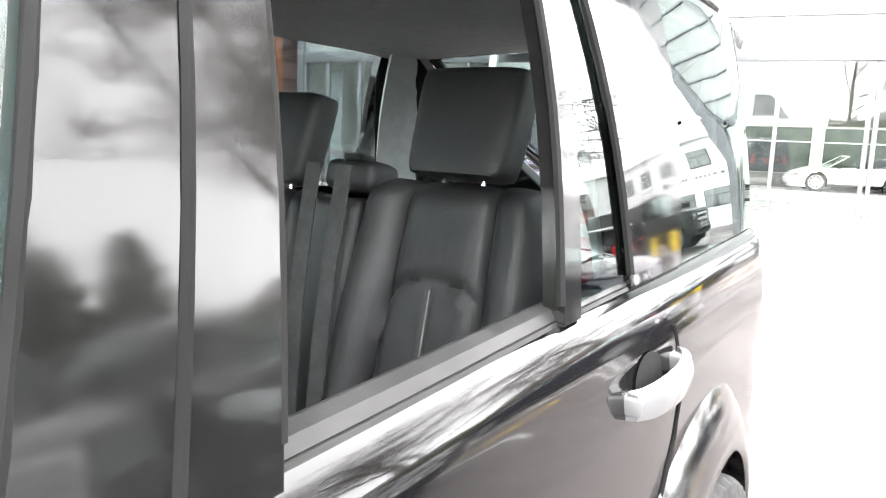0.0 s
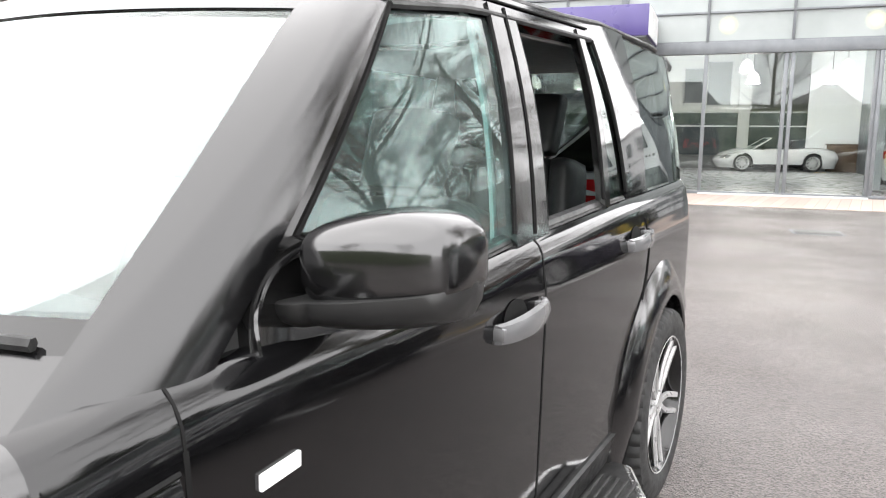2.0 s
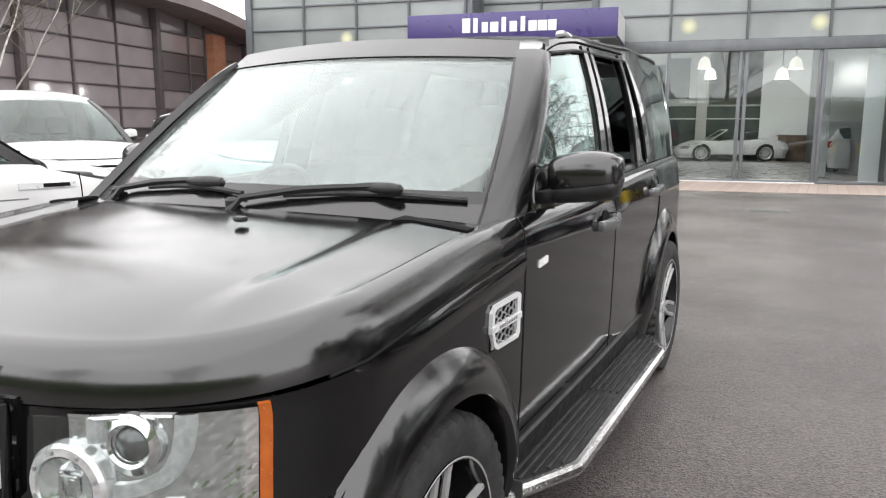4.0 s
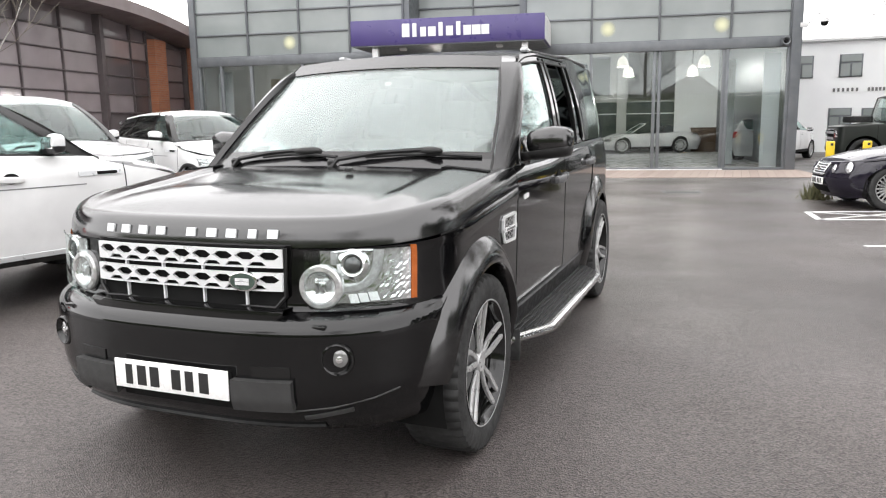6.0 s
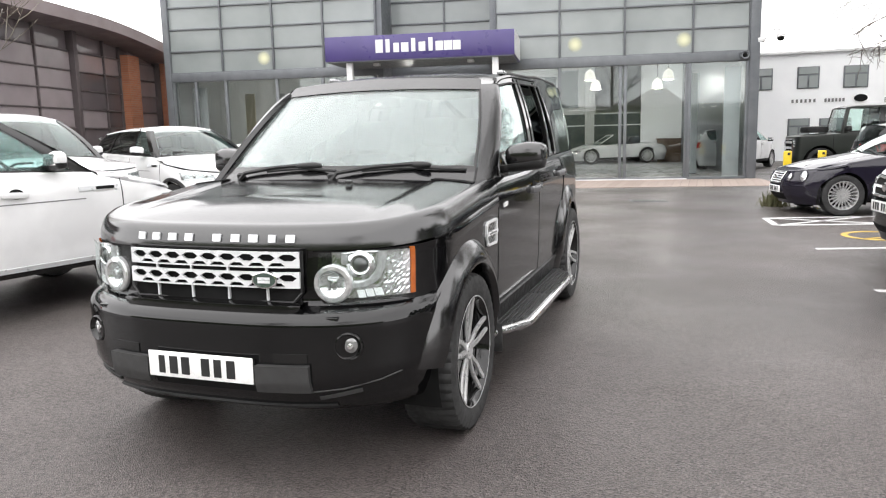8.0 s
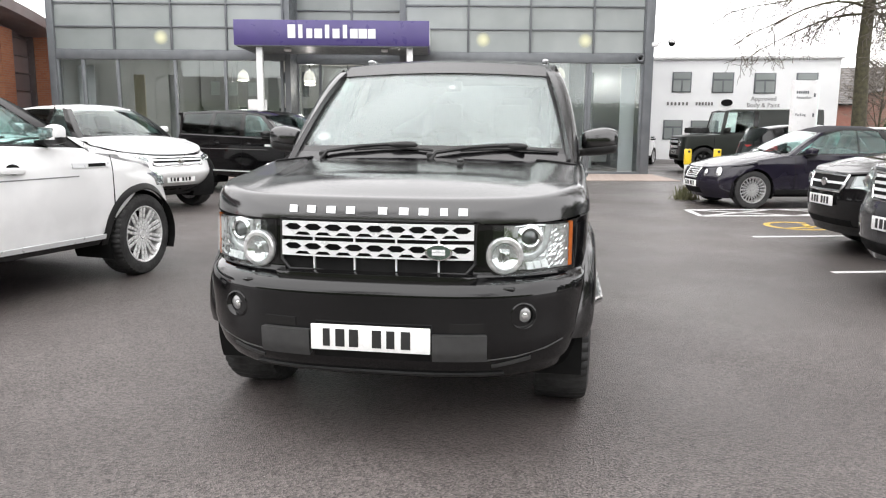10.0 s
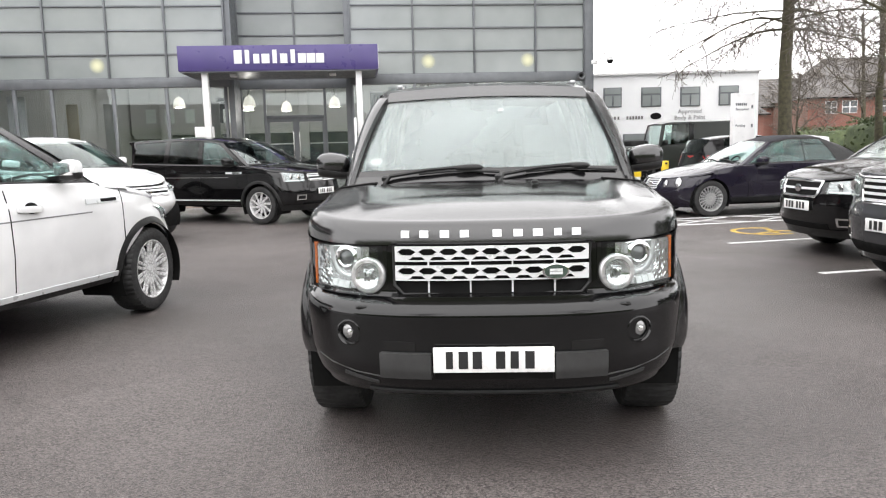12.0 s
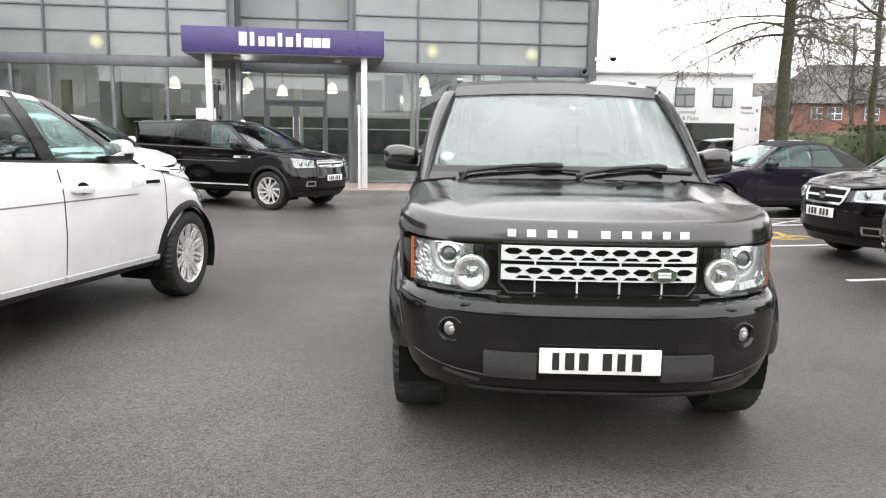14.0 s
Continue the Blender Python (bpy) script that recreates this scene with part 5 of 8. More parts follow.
        lathe(bm, [(0.004, -0.085), (0.012, -0.075), (0.019, -0.035), (0.020, 0.03), (0.015, 0.065), (0.004, 0.075)], 12, Matrix.Translation(glass_point(b, 0.086, 0.026)) @ ALONG_X)
        lathe(bm, [(0.02, 0), (0.022, 0.02), (0.012, 0.03)], 12, Matrix.Translation(glass_point(a, 0.01, 0.012)))
        arm = part("wiper", bm, M_PLASTIC, car, "black wiper arm")
        bm = mesh()
        tube(bm, [glass_point(lerp(lo, hi, i / 8), 0.060 + 0.018 * math.sin(i / 8 * math.pi), 0.016) for i in range(9)], 0.009, 6)
        part("wiper_blade", bm, M_RUBBER, arm, "black wiper blade")
    bm = mesh()
    box(bm, 0.035, 0.03, 0.016, 0.245, 0.93, s.top(0.93) + 0.044, bevel=0.007)
    part("washer_jet", bm, M_PLASTIC, car)
    for k in (-1, 1):
        rows = []
        for i in range(11):
            x = lerp(0.63, 0.838, i / 10)
            edge = s.side_x(1.15, 1.05) - s.dp(1.15)
            z = s.top(1.15) + s.crown * (1 - min(1.0, x / edge) ** 2.4)
            front = 1.132 - 0.045 * max(0.0, 1 - (x - 0.63) / 0.035)
            rows.append([(k * x, y, z + h) for y, h in ((front, 0.003), (1.150, 0.006), (1.168, 0.006), (1.178, 0.0))])
        bm = mesh()
        slab(bm, rows, -0.008 * k)
        part("scuttle_cover", bm, M_DARK, car, "black slot at the bonnet corner")
    # inside
    bm = mesh()
    box(bm, 1.62, 0.55, 0.34, 0, 1.52, 0.96, bevel=0.08)
    part("dashboard", bm, M_PLASTIC, car, "black dashboard")
    bm = mesh()
    box(bm, 1.6, 3.2, 0.1, 0, 3.0, 0.48)
    part("cabin_floor", bm, M_DARK, car)
    steering(car, -0.38, 1.84, 1.07)
    for x in (-0.39, 0.39):
        seat(car, x, 2.42, 0.70, 1.30, 0.52, 18)
    # second row: two seats with a narrow belted middle section between them
    seat(car, 0.365, 3.42, 0.74, 1.365, 0.47, 12)
    seat(car, -0.235, 3.46, 0.72, 1.315, 0.40, 12)
    bm = mesh()
    m = pose(0.060, 3.47, 0.74, -11, 0, 0)
    box(bm, 0.155, 0.13, 0.56, 0, 0, 0.28, m=m, bevel=0.03)
    box(bm, 0.150, 0.11, 0.075, 0.005, 0.02, 0.615, m=m, bevel=0.022)
    part("middle_seat_back", bm, M_LEATHER, car, "narrow black middle backrest", smooth=60)
    bm = mesh()
    box(bm, 0.06, 0.05, 0.018, 0.015, -0.01, 0.655, m=m, bevel=0.006)
    part("belt_outlet", bm, M_PLASTIC, car)
    for x0, x1, y0 in ((0.075, 0.020, 3.36), (0.155, 0.118, 3.355)):
        bm = mesh()
        rows = [[(lerp(x0, x1, t) + 0.022 * k, y0 + 0.13 * t - 0.012 * math.sin(math.pi * t), lerp(0.82, 1.375, t)) for k in (-1, 1)] for t in (i / 10 for i in range(11))]
        slab(bm, rows, 0.004)
        part("seat_belt", bm, M_BELT, car, "black woven seat belt")
    bm = mesh()
    box(bm, 0.030, 0.014, 0.055, 0.066, 3.352, 0.945, bevel=0.005)
    part("belt_tongue", bm, M_STEEL, car, "steel belt tongue")
    bm = mesh()
    tube(bm, [(-0.715, 3.50, 1.50), (-0.700, 3.49, 1.57), (-0.690, 3.50, 1.60)], 0.022, 8)
    part("belt_anchor", bm, M_PLASTIC, car, "black upper belt anchor")
    # glass roof edge in the headliner, and a small red reading lamp
    bm = mesh()
    tube(bm, [(0.46 * math.cos(a), 2.86 + 0.50 * math.sin(a), s.roof(2.86) - 0.022) for a in (2 * math.pi * i / 40 for i in range(41))], 0.014, 6)
    part("roof_blind_rim", bm, M_PLASTIC, car, "dark rim of the roof glass")
    bm = mesh()
    box(bm, 1.5, 0.04, 0.30, 0, 3.70, 0.90, bevel=0.01)
    part("load_cover", bm, M_DARK, car)


def build_hero():
    s = HERO
    car = thing("estate_car", "gloss black off-road estate car, wet, rear door window open", "car", pose(HX, 0, 0))
    bm = mesh()
    s.skin(bm, rows=48)
    part("body", bm, M_BLACK, car, "gloss black body")
    bm = mesh()
    s.lid(bm, 1.235, bow=0.13, sink=(0.640, 0.26, 0.015))
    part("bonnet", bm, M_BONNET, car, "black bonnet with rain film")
    wells(s, car)
    hold = wheel_set(0.382, 0.255, 0.272, "twin", M_ALLOY)
    put_wheels(car, hold, s.axles, s.radius, 0.790, drop=0.035)
    drop_pattern(hold)
    hero_front(car, s)
    hero_sides(car, s)
    hero_cabin(car, s)
    return car


build_hero()

# ---- the other parked cars ----
def other_car(name, label, m, s, body, edges, wheel, tint=None, lamp_at=(0.45, 0.85, 0.72, 0.84), grille=(0.36, 0.70, 0.84, 3), plate_z=0.5, clad=None, sill_trim=None,
              handles=((2.2, 0.92), (3.1, 0.94)), mirror=(1.55, 1.10, 0.90), roof_mat=None, soft=False, vent=False, fog=None, steer=0.0, ovals=False, rim_mat=None, wheel_width=0.235, tail=(0.85, 1.05), badge=True, pillar=None):
    """A parked car from its shell: painted skin, lids, glass, pillars, wheels, lamps, grille, plates, mirrors and seats."""
    car = thing(name, label, "car", m, "parked cars")
    tint = tint or M_GREEN_GLASS
    bm = mesh()
    s.skin(bm)
    part("body", bm, body, car)
    bm = mesh()
    s.lid(bm, s.cowl + 0.03, bow=s.cowl_bow)
    part("bonnet", bm, body, car)
    if s.length - s.deck > 0.3:
        bm = mesh()
        s.boot(bm, s.deck)
        part("boot_lid", bm, body, car)
    wells(s, car)
    hold = wheel_set(s.radius, wheel_width, s.radius * 0.70, wheel, rim_mat or M_ALLOY)
    put_wheels(car, hold, s.axles, s.radius, s.w(s.radius + 0.2) - wheel_width / 2 - 0.005, steer)
    drop_pattern(hold)
    clad_mat = M_PLASTIC
    if clad:
        bm = mesh()
        s.skin(bm, s.low, clad, 0.006, 4, False)
        part("lower_cladding", bm, clad_mat, car, "matt black lower cladding")
        for y in s.axles:
            for side in (1, -1):
                arch_trim(car, s, y, side, -5, 185, 0.06, 0.012, clad_mat)
    if sill_trim:
        for side in (1, -1):
            bm = mesh()
            s.flank(bm, s.axles[0] + s.arch + 0.05, s.axles[1] - s.arch - 0.02, *sill_trim, 0.022, 0.012, 8, side)
            part("sill_strip", bm, M_GRILLE, car, "bright sill strip")
    if edges:
        names = ("a_pillar", "b_pillar", "c_pillar", "d_pillar", "e_pillar")
        for side in (1, -1):
            for i in range(0, len(edges), 2):
                bm = mesh()
                s.strip(bm, *edges[i], *edges[i + 1], 0, 1, 0.004, 0.03, side)
                part(names[i // 2], bm, (M_PLASTIC if soft and i else (pillar or body) if i in (0, len(edges) - 2) else M_GLOSS), car)
                if i + 2 < len(edges):
                    bm = mesh()
                    s.strip(bm, *edges[i + 1], *edges[i + 2], 0.02, 0.94, 0, 0.004, side)
                    part("side_glass", bm, tint if i == 0 else (tint if soft else M_PRIVACY), car, "tinted side glass")
            bm = mesh()
            s.strip(bm, *edges[1], *edges[-2], 0.93, 1.0, 0.005, 0.03, side)
            part("window_rail", bm, M_PLASTIC if soft else (roof_mat or body), car)
            bm = mesh()
            s.strip(bm, *edges[1], *edges[-2], -0.01, 0.03, 0.008, 0.02, side)
            part("waist_strip", bm, M_PLASTIC, car)
        top_a, top_d = edges[0][1], edges[-1][1]
        bm = mesh()
        s.roof_panel(bm, top_a, top_d)
        part("roof", bm, M_SOFT if soft else (roof_mat or body), car, "black fabric hood" if soft else "")
        bm = mesh()
        s.screen(bm, edges[0][0] + 0.02, top_a + 0.02, 0.02, 0.97, 0.04, 0.04)
        part("windscreen", bm, M_SCREEN, car)
        for k0, k1 in ((-1.06, -0.95), (0.95, 1.06)):
            bm = mesh()
            s.screen(bm, edges[0][0] + 0.01, top_a + 0.01, 0.0, 1.0, 0.04, 0.04, off=0.004, k0=k0, k1=k1, thick=0.02)
            part("screen_pillar", bm, pillar or body, car)
        bm = mesh()
        s.screen(bm, edges[0][0] + 0.02, top_a + 0.02, -0.1, 0.06, 0.04, 0.04, off=0.003, thick=0.01)
        part("scuttle", bm, M_PLASTIC, car)
        bm = mesh()
        s.screen(bm, edges[-1][0], top_d, 0.0, 0.97, 0.02, 0.02, bow_b=-0.06, bow_t=-0.04, thick=-0.006)
        part("rear_window", bm, M_PLASTIC if soft else M_PRIVACY, car)
        yb = s.cowl
        for x in (-0.37, 0.37):
            seat(car, x, yb + 1.05, s.sill + 0.3, s.top(2.2) + 0.12, 0.48, 16)
            if not soft:
                seat(car, x, yb + 1.95, s.sill + 0.35, s.top(2.8) + 0.10, 0.5, 16)
        steering(car, -0.37, yb + 0.55, s.top(1.8) - 0.06)
        bm = mesh()
        box(bm, 1.4, 0.4, 0.2, 0, yb + 0.25, s.top(yb) - 0.12, bevel=0.05)
        part("dashboard", bm, M_PLASTIC, car)
        for k in (-1, 1):
            for a, b in ((0.1, -0.55),) if k < 0 else ((0.6, 0.0),):
                bm = mesh()
                z0 = s.top(yb) + 0.03
                tube(bm, [(a, yb - 0.02, z0), (lerp(a, b, 0.5), yb + 0.03, z0 + 0.05), (b, yb + 0.06, z0 + 0.06)], 0.012, 6)
                part("wiper", bm, M_RUBBER, car)
    for side in (1, -1):
        x0, x1, z0, z1 = lamp_at
        bm = mesh()
        s.patch(bm, side * x0, side * x1, z0, z1, 0.004, 0.012, 8, lambda u, v: (0, 0.04 * u * v))
        tray = part("headlamp", bm, body if ovals else M_FOG, car, "pair of clear oval headlamps" if ovals else "clear headlamp")
        if ovals:
            for xc, zc, rr in ((x1 - 0.085, (z0 + z1) / 2 + 0.012, 0.098), (x0 + 0.055, (z0 + z1) / 2 - 0.010, 0.076)):
                yaw = math.degrees(math.atan2(s.front_y(xc + 0.03, zc) - s.front_y(xc - 0.03, zc), 0.06)) * 0.8
                mm = Matrix.Translation((side * xc, s.front_y(xc, zc) - 0.004, zc)) @ pose(0, 0, 0, -18, 0, side * yaw) @ TO_FRONT @ Matrix.Diagonal((0.74, 1, 1, 1))
                bm = mesh()
                lathe(bm, [(rr, -0.03), (rr, 0.006), (rr * 0.93, 0.016), (rr * 0.90, 0.010)], 28, mm, cap=False)
                ring = part("lamp_ring", bm, body, tray)
                bm = mesh()
                lathe(bm, [(rr * 0.91, 0.008), (rr * 0.6, 0.020), (0.003, 0.026)], 28, mm)
                part("oval_lens", bm, M_REFLECTOR, ring, "clear oval lens")
        if not ovals:
            xc, zc = lerp(x0, x1, 0.42), (z0 + z1) / 2
            for q in (0.3, 0.66):
                xc = lerp(x0, x1, q)
                bm = mesh()
                rr = min(0.055, (z1 - z0) * 0.42)
                mm = Matrix.Translation((side * xc, s.front_y(xc, zc) - 0.006, zc + 0.012 * q)) @ TO_FRONT
                lathe(bm, [(rr, 0), (rr * 0.9, 0.012), (rr * 0.6, 0.008), (0.003, 0.014)], 20, mm)
                bowl = part("lamp_projector", bm, M_CHROME, tray)
                bm = mesh()
                lathe(bm, [(rr * 0.58, 0.009), (rr * 0.40, 0.016), (0.003, 0.019)], 16, mm)
                part("projector_lens", bm, M_LENS_GREY, bowl, "dark projector lens")
            bm = mesh()
            s.patch(bm, side * lerp(x0, x1, 0.08), side * lerp(x0, x1, 0.95), z0 + 0.006, z0 + 0.020, 0.012, 0.006, 8)
            part("light_strip", bm, M_LAMPWHITE, tray, "white light strip")
            bm = mesh()
            s.patch(bm, side * x0, side * x1, z0 - 0.004, z1 + 0.004, 0.022, 0.003, 8, lambda u, v: (0, 0.04 * u * v))
            part("lamp_cover", bm, M_LENS, tray)
        if fog:
            bm = mesh()
            s.patch(bm, side * (fog[0] - 0.09), side * (fog[0] + 0.09), fog[1] - 0.05, fog[1] + 0.05, 0.006, 0.012, 5)
            f = part("fog_lamp", bm, M_CHROME, car, "fog lamp in a bright frame")
            bm = mesh()
            s.patch(bm, side * (fog[0] - 0.065), side * (fog[0] + 0.065), fog[1] - 0.03, fog[1] + 0.03, 0.009, 0.008, 5)
            part("fog_lens", bm, M_DARK, f)
        for y, z in handles:
            handle(car, s, side, y, z, body, 0.21, 0.04)
        for y in (handles[0][0] + 0.17, handles[0][0] - 0.98) + ((handles[1][0] + 0.17,) if len(handles) > 1 else ()):
            bm = mesh()
            s.flank(bm, y, y + 0.009, s.sill + 0.10, s.top(y) - 0.04, 0.0015, 0.003, 1, side, m=10)
            part("door_gap", bm, M_DARK, car)
        if mirror:
            mirror_unit(car, s, side, mirror[0], mirror[1], mirror[2], body, (0.20, 0.16, 0.14))
        if vent:
            bm = mesh()
            s.flank(bm, s.axles[0] + s.arch - 0.02, s.axles[0] + s.arch + 0.36, s.top(1.4) - 0.155, s.top(1.4) - 0.115, 0.010, 0.01, 5, side)
            v = part("side_vent", bm, M_GRILLE, car, "bright side vent")
            bm = mesh()
            s.flank(bm, s.axles[0] + s.arch + 0.02, s.axles[0] + s.arch + 0.20, s.top(1.4) - 0.148, s.top(1.4) - 0.122, 0.013, 0.005, 5, side)
            part("vent_slot", bm, M_DARK, v)
        if vent:
            # flat grey strip painted for the shading of a crease; the skin stays smooth
            bm = mesh()
            s.flank(bm, s.axles[0] + s.arch + 0.30, s.axles[1] + 0.1, s.top(1.4) - 0.225, s.top(1.4) - 0.215, 0.0015, 0.004, 10, side)
            part("side_crease", bm, M_TRIM_GREY, car)
        bm = mesh()
        s.flank(bm, s.length - 0.42, s.length - 0.12, tail[0], tail[1], 0.006, 0.015, 6, side)
        part("tail_lamp", bm, M_RED, car, "red tail lamp")
    gx, g0, g1, bars = grille
    bm = mesh()
    s.patch(bm, -gx, gx, g0, g1, 0.005, 0.012, 10)
    g = part("grille", bm, M_DARK, car, "dark grille")
    bar = 0.07 if bars == 1 else 0.224 / bars
    for i in range(bars):
        z = lerp(g0, g1, (i + 0.5) / bars)
        bm = mesh()
        s.patch(bm, -gx * 0.98, gx * 0.98, z - (g1 - g0) * bar, z + (g1 - g0) * bar, 0.014, 0.012, 8)
        part("grille_bar", bm, M_GRILLE, g)
    bm = mesh()
    tube(bm, [(x, s.front_y(x, z) - 0.012, z) for x, z in ((-gx, g1), (-gx, (g0 + g1) / 2), (-gx * 0.9, g0), (0, g0 - 0.004), (gx * 0.9, g0), (gx, (g0 + g1) / 2), (gx, g1), (0, g1 + 0.004), (-gx, g1))], 0.016 if bars == 1 else 0.010, 6)
    part("grille_frame", bm, M_CHROME, g, "bright grille frame")
    if badge:
        bm = mesh()
        lathe(bm, [(0.06, 0), (0.06, 0.01), (0.045, 0.014), (0.003, 0.01)], 20, Matrix.Translation((0, s.front_y(0, (g0 + g1) / 2) - 0.02, (g0 + g1) / 2)) @ TO_FRONT @ Matrix.Diagonal((1, 0.75, 1, 1)))
        part("badge", bm, M_CHROME, g, "plain oval badge")
    plate(car, pose(0, s.f(plate_z) - 0.012, plate_z))
    bm = mesh()
    s.patch(bm, -gx * 1.3, gx * 1.3, s.low + 0.06, s.low + 0.16, 0.004, 0.01, 8)
    part("intake", bm, M_DARK, car)
    return car


M_SOFT = surface("black_hood_cloth", (0.012, 0.012, 0.016), (0.02, 0.02, 0.025), 0.9, 12.0, bump=0.3, bump_scale=500)
SUV_SECTION = ((0.25, 0.86), (0.45, 0.925), (0.70, 0.945), (0.95, 0.94), (1.03, 0.93), (1.12, 0.90), (1.3, 0.86))
COUPE = Shell(4.36, SUV_SECTION, ((0.25, 0.40), (0.36, 0.26), (0.48, 0.10), (0.56, 0.02), (0.62, 0.0), (0.72, 0.04), (0.86, 0.10), (0.93, 0.22)), ((0.25, 0.1), (0.6, 0.0), (1.1, 0.12)),
              ((0, 0.90), (0.25, 0.96), (0.7, 1.05), (1.1, 1.12), (1.5, 1.155), (2.2, 1.18), (3.0, 1.21), (4.36, 1.27)), ((1.9, 1.58), (2.3, 1.64), (3.0, 1.64), (3.7, 1.59), (4.2, 1.51)),
              (0.80, 3.46), 0.365, 0.405, 0.34, 0.24, 0.82, 0.45, cowl=1.32, deck=4.25, roof_w=0.62, belt_in=0.04, cowl_bow=0.16)
COUPE_EDGES = ((1.36, 2.02), (1.54, 2.16), (2.24, 2.34), (2.37, 2.46), (3.22, 3.16), (3.30, 3.22), (3.95, 3.75), (4.22, 4.15))
EST = Shell(4.78, SUV_SECTION, ((0.25, 0.13), (0.40, 0.03), (0.62, 0.0), (0.78, 0.05), (0.98, 0.09), (1.08, 0.12)), ((0.25, 0.1), (0.6, 0.0), (1.2, 0.12)),
            ((0, 1.06), (0.25, 1.09), (0.7, 1.13), (1.2, 1.18), (1.6, 1.19), (4.78, 1.24)), ((1.95, 1.74), (2.4, 1.82), (3.4, 1.85), (4.5, 1.84)),
            (0.90, 3.70), 0.38, 0.43, 0.36, 0.26, 0.42, 0.4, cowl=1.25, deck=4.65, roof_w=0.66, belt_in=0.03)
EST_EDGES = ((1.22, 1.98), (1.40, 2.12), (2.40, 2.50), (2.52, 2.60), (3.32, 3.36), (3.42, 3.44), (4.35, 4.30), (4.65, 4.52))
FREE = Shell(4.50, SUV_SECTION, ((0.25, 0.12), (0.40, 0.02), (0.60, 0.0), (0.75, 0.04), (0.95, 0.09), (1.0, 0.18)), ((0.25, 0.1), (0.6, 0.0), (1.2, 0.1)),
             ((0, 0.95), (0.25, 0.99), (0.7, 1.05), (1.15, 1.10), (1.6, 1.12), (4.5, 1.19)), ((1.85, 1.55), (2.3, 1.62), (3.0, 1.65), (4.3, 1.62)),
             (0.86, 3.52), 0.36, 0.41, 0.35, 0.25, 0.55, 0.35, cowl=1.15, deck=4.4, roof_w=0.67, belt_in=0.03)
FREE_EDGES = ((1.15, 1.88), (1.32, 2.0), (2.25, 2.35), (2.37, 2.45), (3.15, 3.20), (3.28, 3.30), (4.10, 4.15), (4.42, 4.38))
FOR = Shell(4.58, SUV_SECTION, ((0.25, 0.10), (0.40, 0.02), (0.60, 0.0), (0.74, 0.02), (0.90, 0.08), (0.97, 0.22)), ((0.25, 0.1), (0.6, 0.0), (1.2, 0.14)),
            ((0, 0.88), (0.25, 0.94), (0.7, 1.01), (1.15, 1.06), (1.6, 1.07), (4.58, 1.14)), ((1.95, 1.56), (2.4, 1.63), (3.2, 1.645), (4.3, 1.58)),
            (0.93, 3.57), 0.345, 0.395, 0.34, 0.24, 0.7, 0.4, cowl=1.15, deck=4.45, roof_w=0.62, belt_in=0.04)
FOR_EDGES = ((1.12, 1.95), (1.28, 2.08), (2.30, 2.40), (2.42, 2.50), (3.25, 3.28), (3.33, 3.36), (4.05, 4.02), (4.42, 4.30))
CRU = Shell(4.76, SUV_SECTION, ((0.25, 0.12), (0.42, 0.02), (0.66, 0.0), (0.80, 0.05), (1.02, 0.09), (1.08, 0.2)), ((0.25, 0.1), (0.6, 0.0), (1.2, 0.1)),
            ((0, 1.02), (0.25, 1.06), (0.7, 1.12), (1.2, 1.17), (1.6, 1.18), (4.76, 1.24)), ((1.95, 1.70), (2.4, 1.80), (3.3, 1.83), (4.5, 1.78)),
            (0.88, 3.67), 0.385, 0.44, 0.40, 0.28, 0.55, 0.35, cowl=1.22, deck=4.65, roof_w=0.67, belt_in=0.03)
CRU_EDGES = ((1.2, 1.98), (1.38, 2.1), (2.4, 2.5), (2.52, 2.6), (3.4, 3.42), (3.5, 3.5), (4.35, 4.3), (4.65, 4.55))
CAB = Shell(4.58, ((0.18, 0.80), (0.35, 0.85), (0.55, 0.87), (0.75, 0.865), (0.85, 0.85), (0.95, 0.82)), ((0.18, 0.12), (0.30, 0.03), (0.45, 0.0), (0.55, 0.02), (0.68, 0.10), (0.74, 0.2)), ((0.2, 0.1), (0.5, 0.0), (0.9, 0.12)),
            ((0, 0.68), (0.3, 0.74), (0.8, 0.83), (1.35, 0.91), (2.0, 0.93), (3.6, 0.94), (4.2, 0.93), (4.58, 0.88)), ((2.0, 1.29), (2.5, 1.375), (3.0, 1.37), (3.5, 1.22), (3.7, 1.10)),
            (0.76, 3.50), 0.325, 0.365, 0.24, 0.17, 0.6, 0.5, cowl=1.35, deck=3.75, roof_w=0.54, belt_in=0.05)
CAB_EDGES = ((1.38, 2.05), (1.48, 2.14), (2.62, 2.68), (2.64, 2.70), (3.28, 3.05), (3.85, 3.45))
BOXY = Shell(4.45, ((0.30, 0.80), (0.50, 0.86), (0.80, 0.88), (1.10, 0.88), (1.3, 0.87)), ((0.3, 0.06), (0.5, 0.0), (0.7, 0.02), (1.15, 0.04)), ((0.3, 0.04), (0.6, 0.0), (1.3, 0.03)),
             ((0, 1.13), (0.3, 1.15), (1.2, 1.20), (1.5, 1.24), (4.45, 1.26)), ((1.3, 1.92), (1.6, 1.97), (4.3, 1.97)),
             (0.72, 3.51), 0.40, 0.47, 0.45, 0.38, 0.18, 0.12, cowl=1.18, deck=4.4, roof_w=0.74, belt_in=0.02, n=6.0, cowl_bow=0.02, crown=0.03)
BOXY_EDGES = ((1.20, 1.36), (1.30, 1.46), (2.20, 2.22), (2.34, 2.36), (2.36, 2.38), (4.36, 4.34))
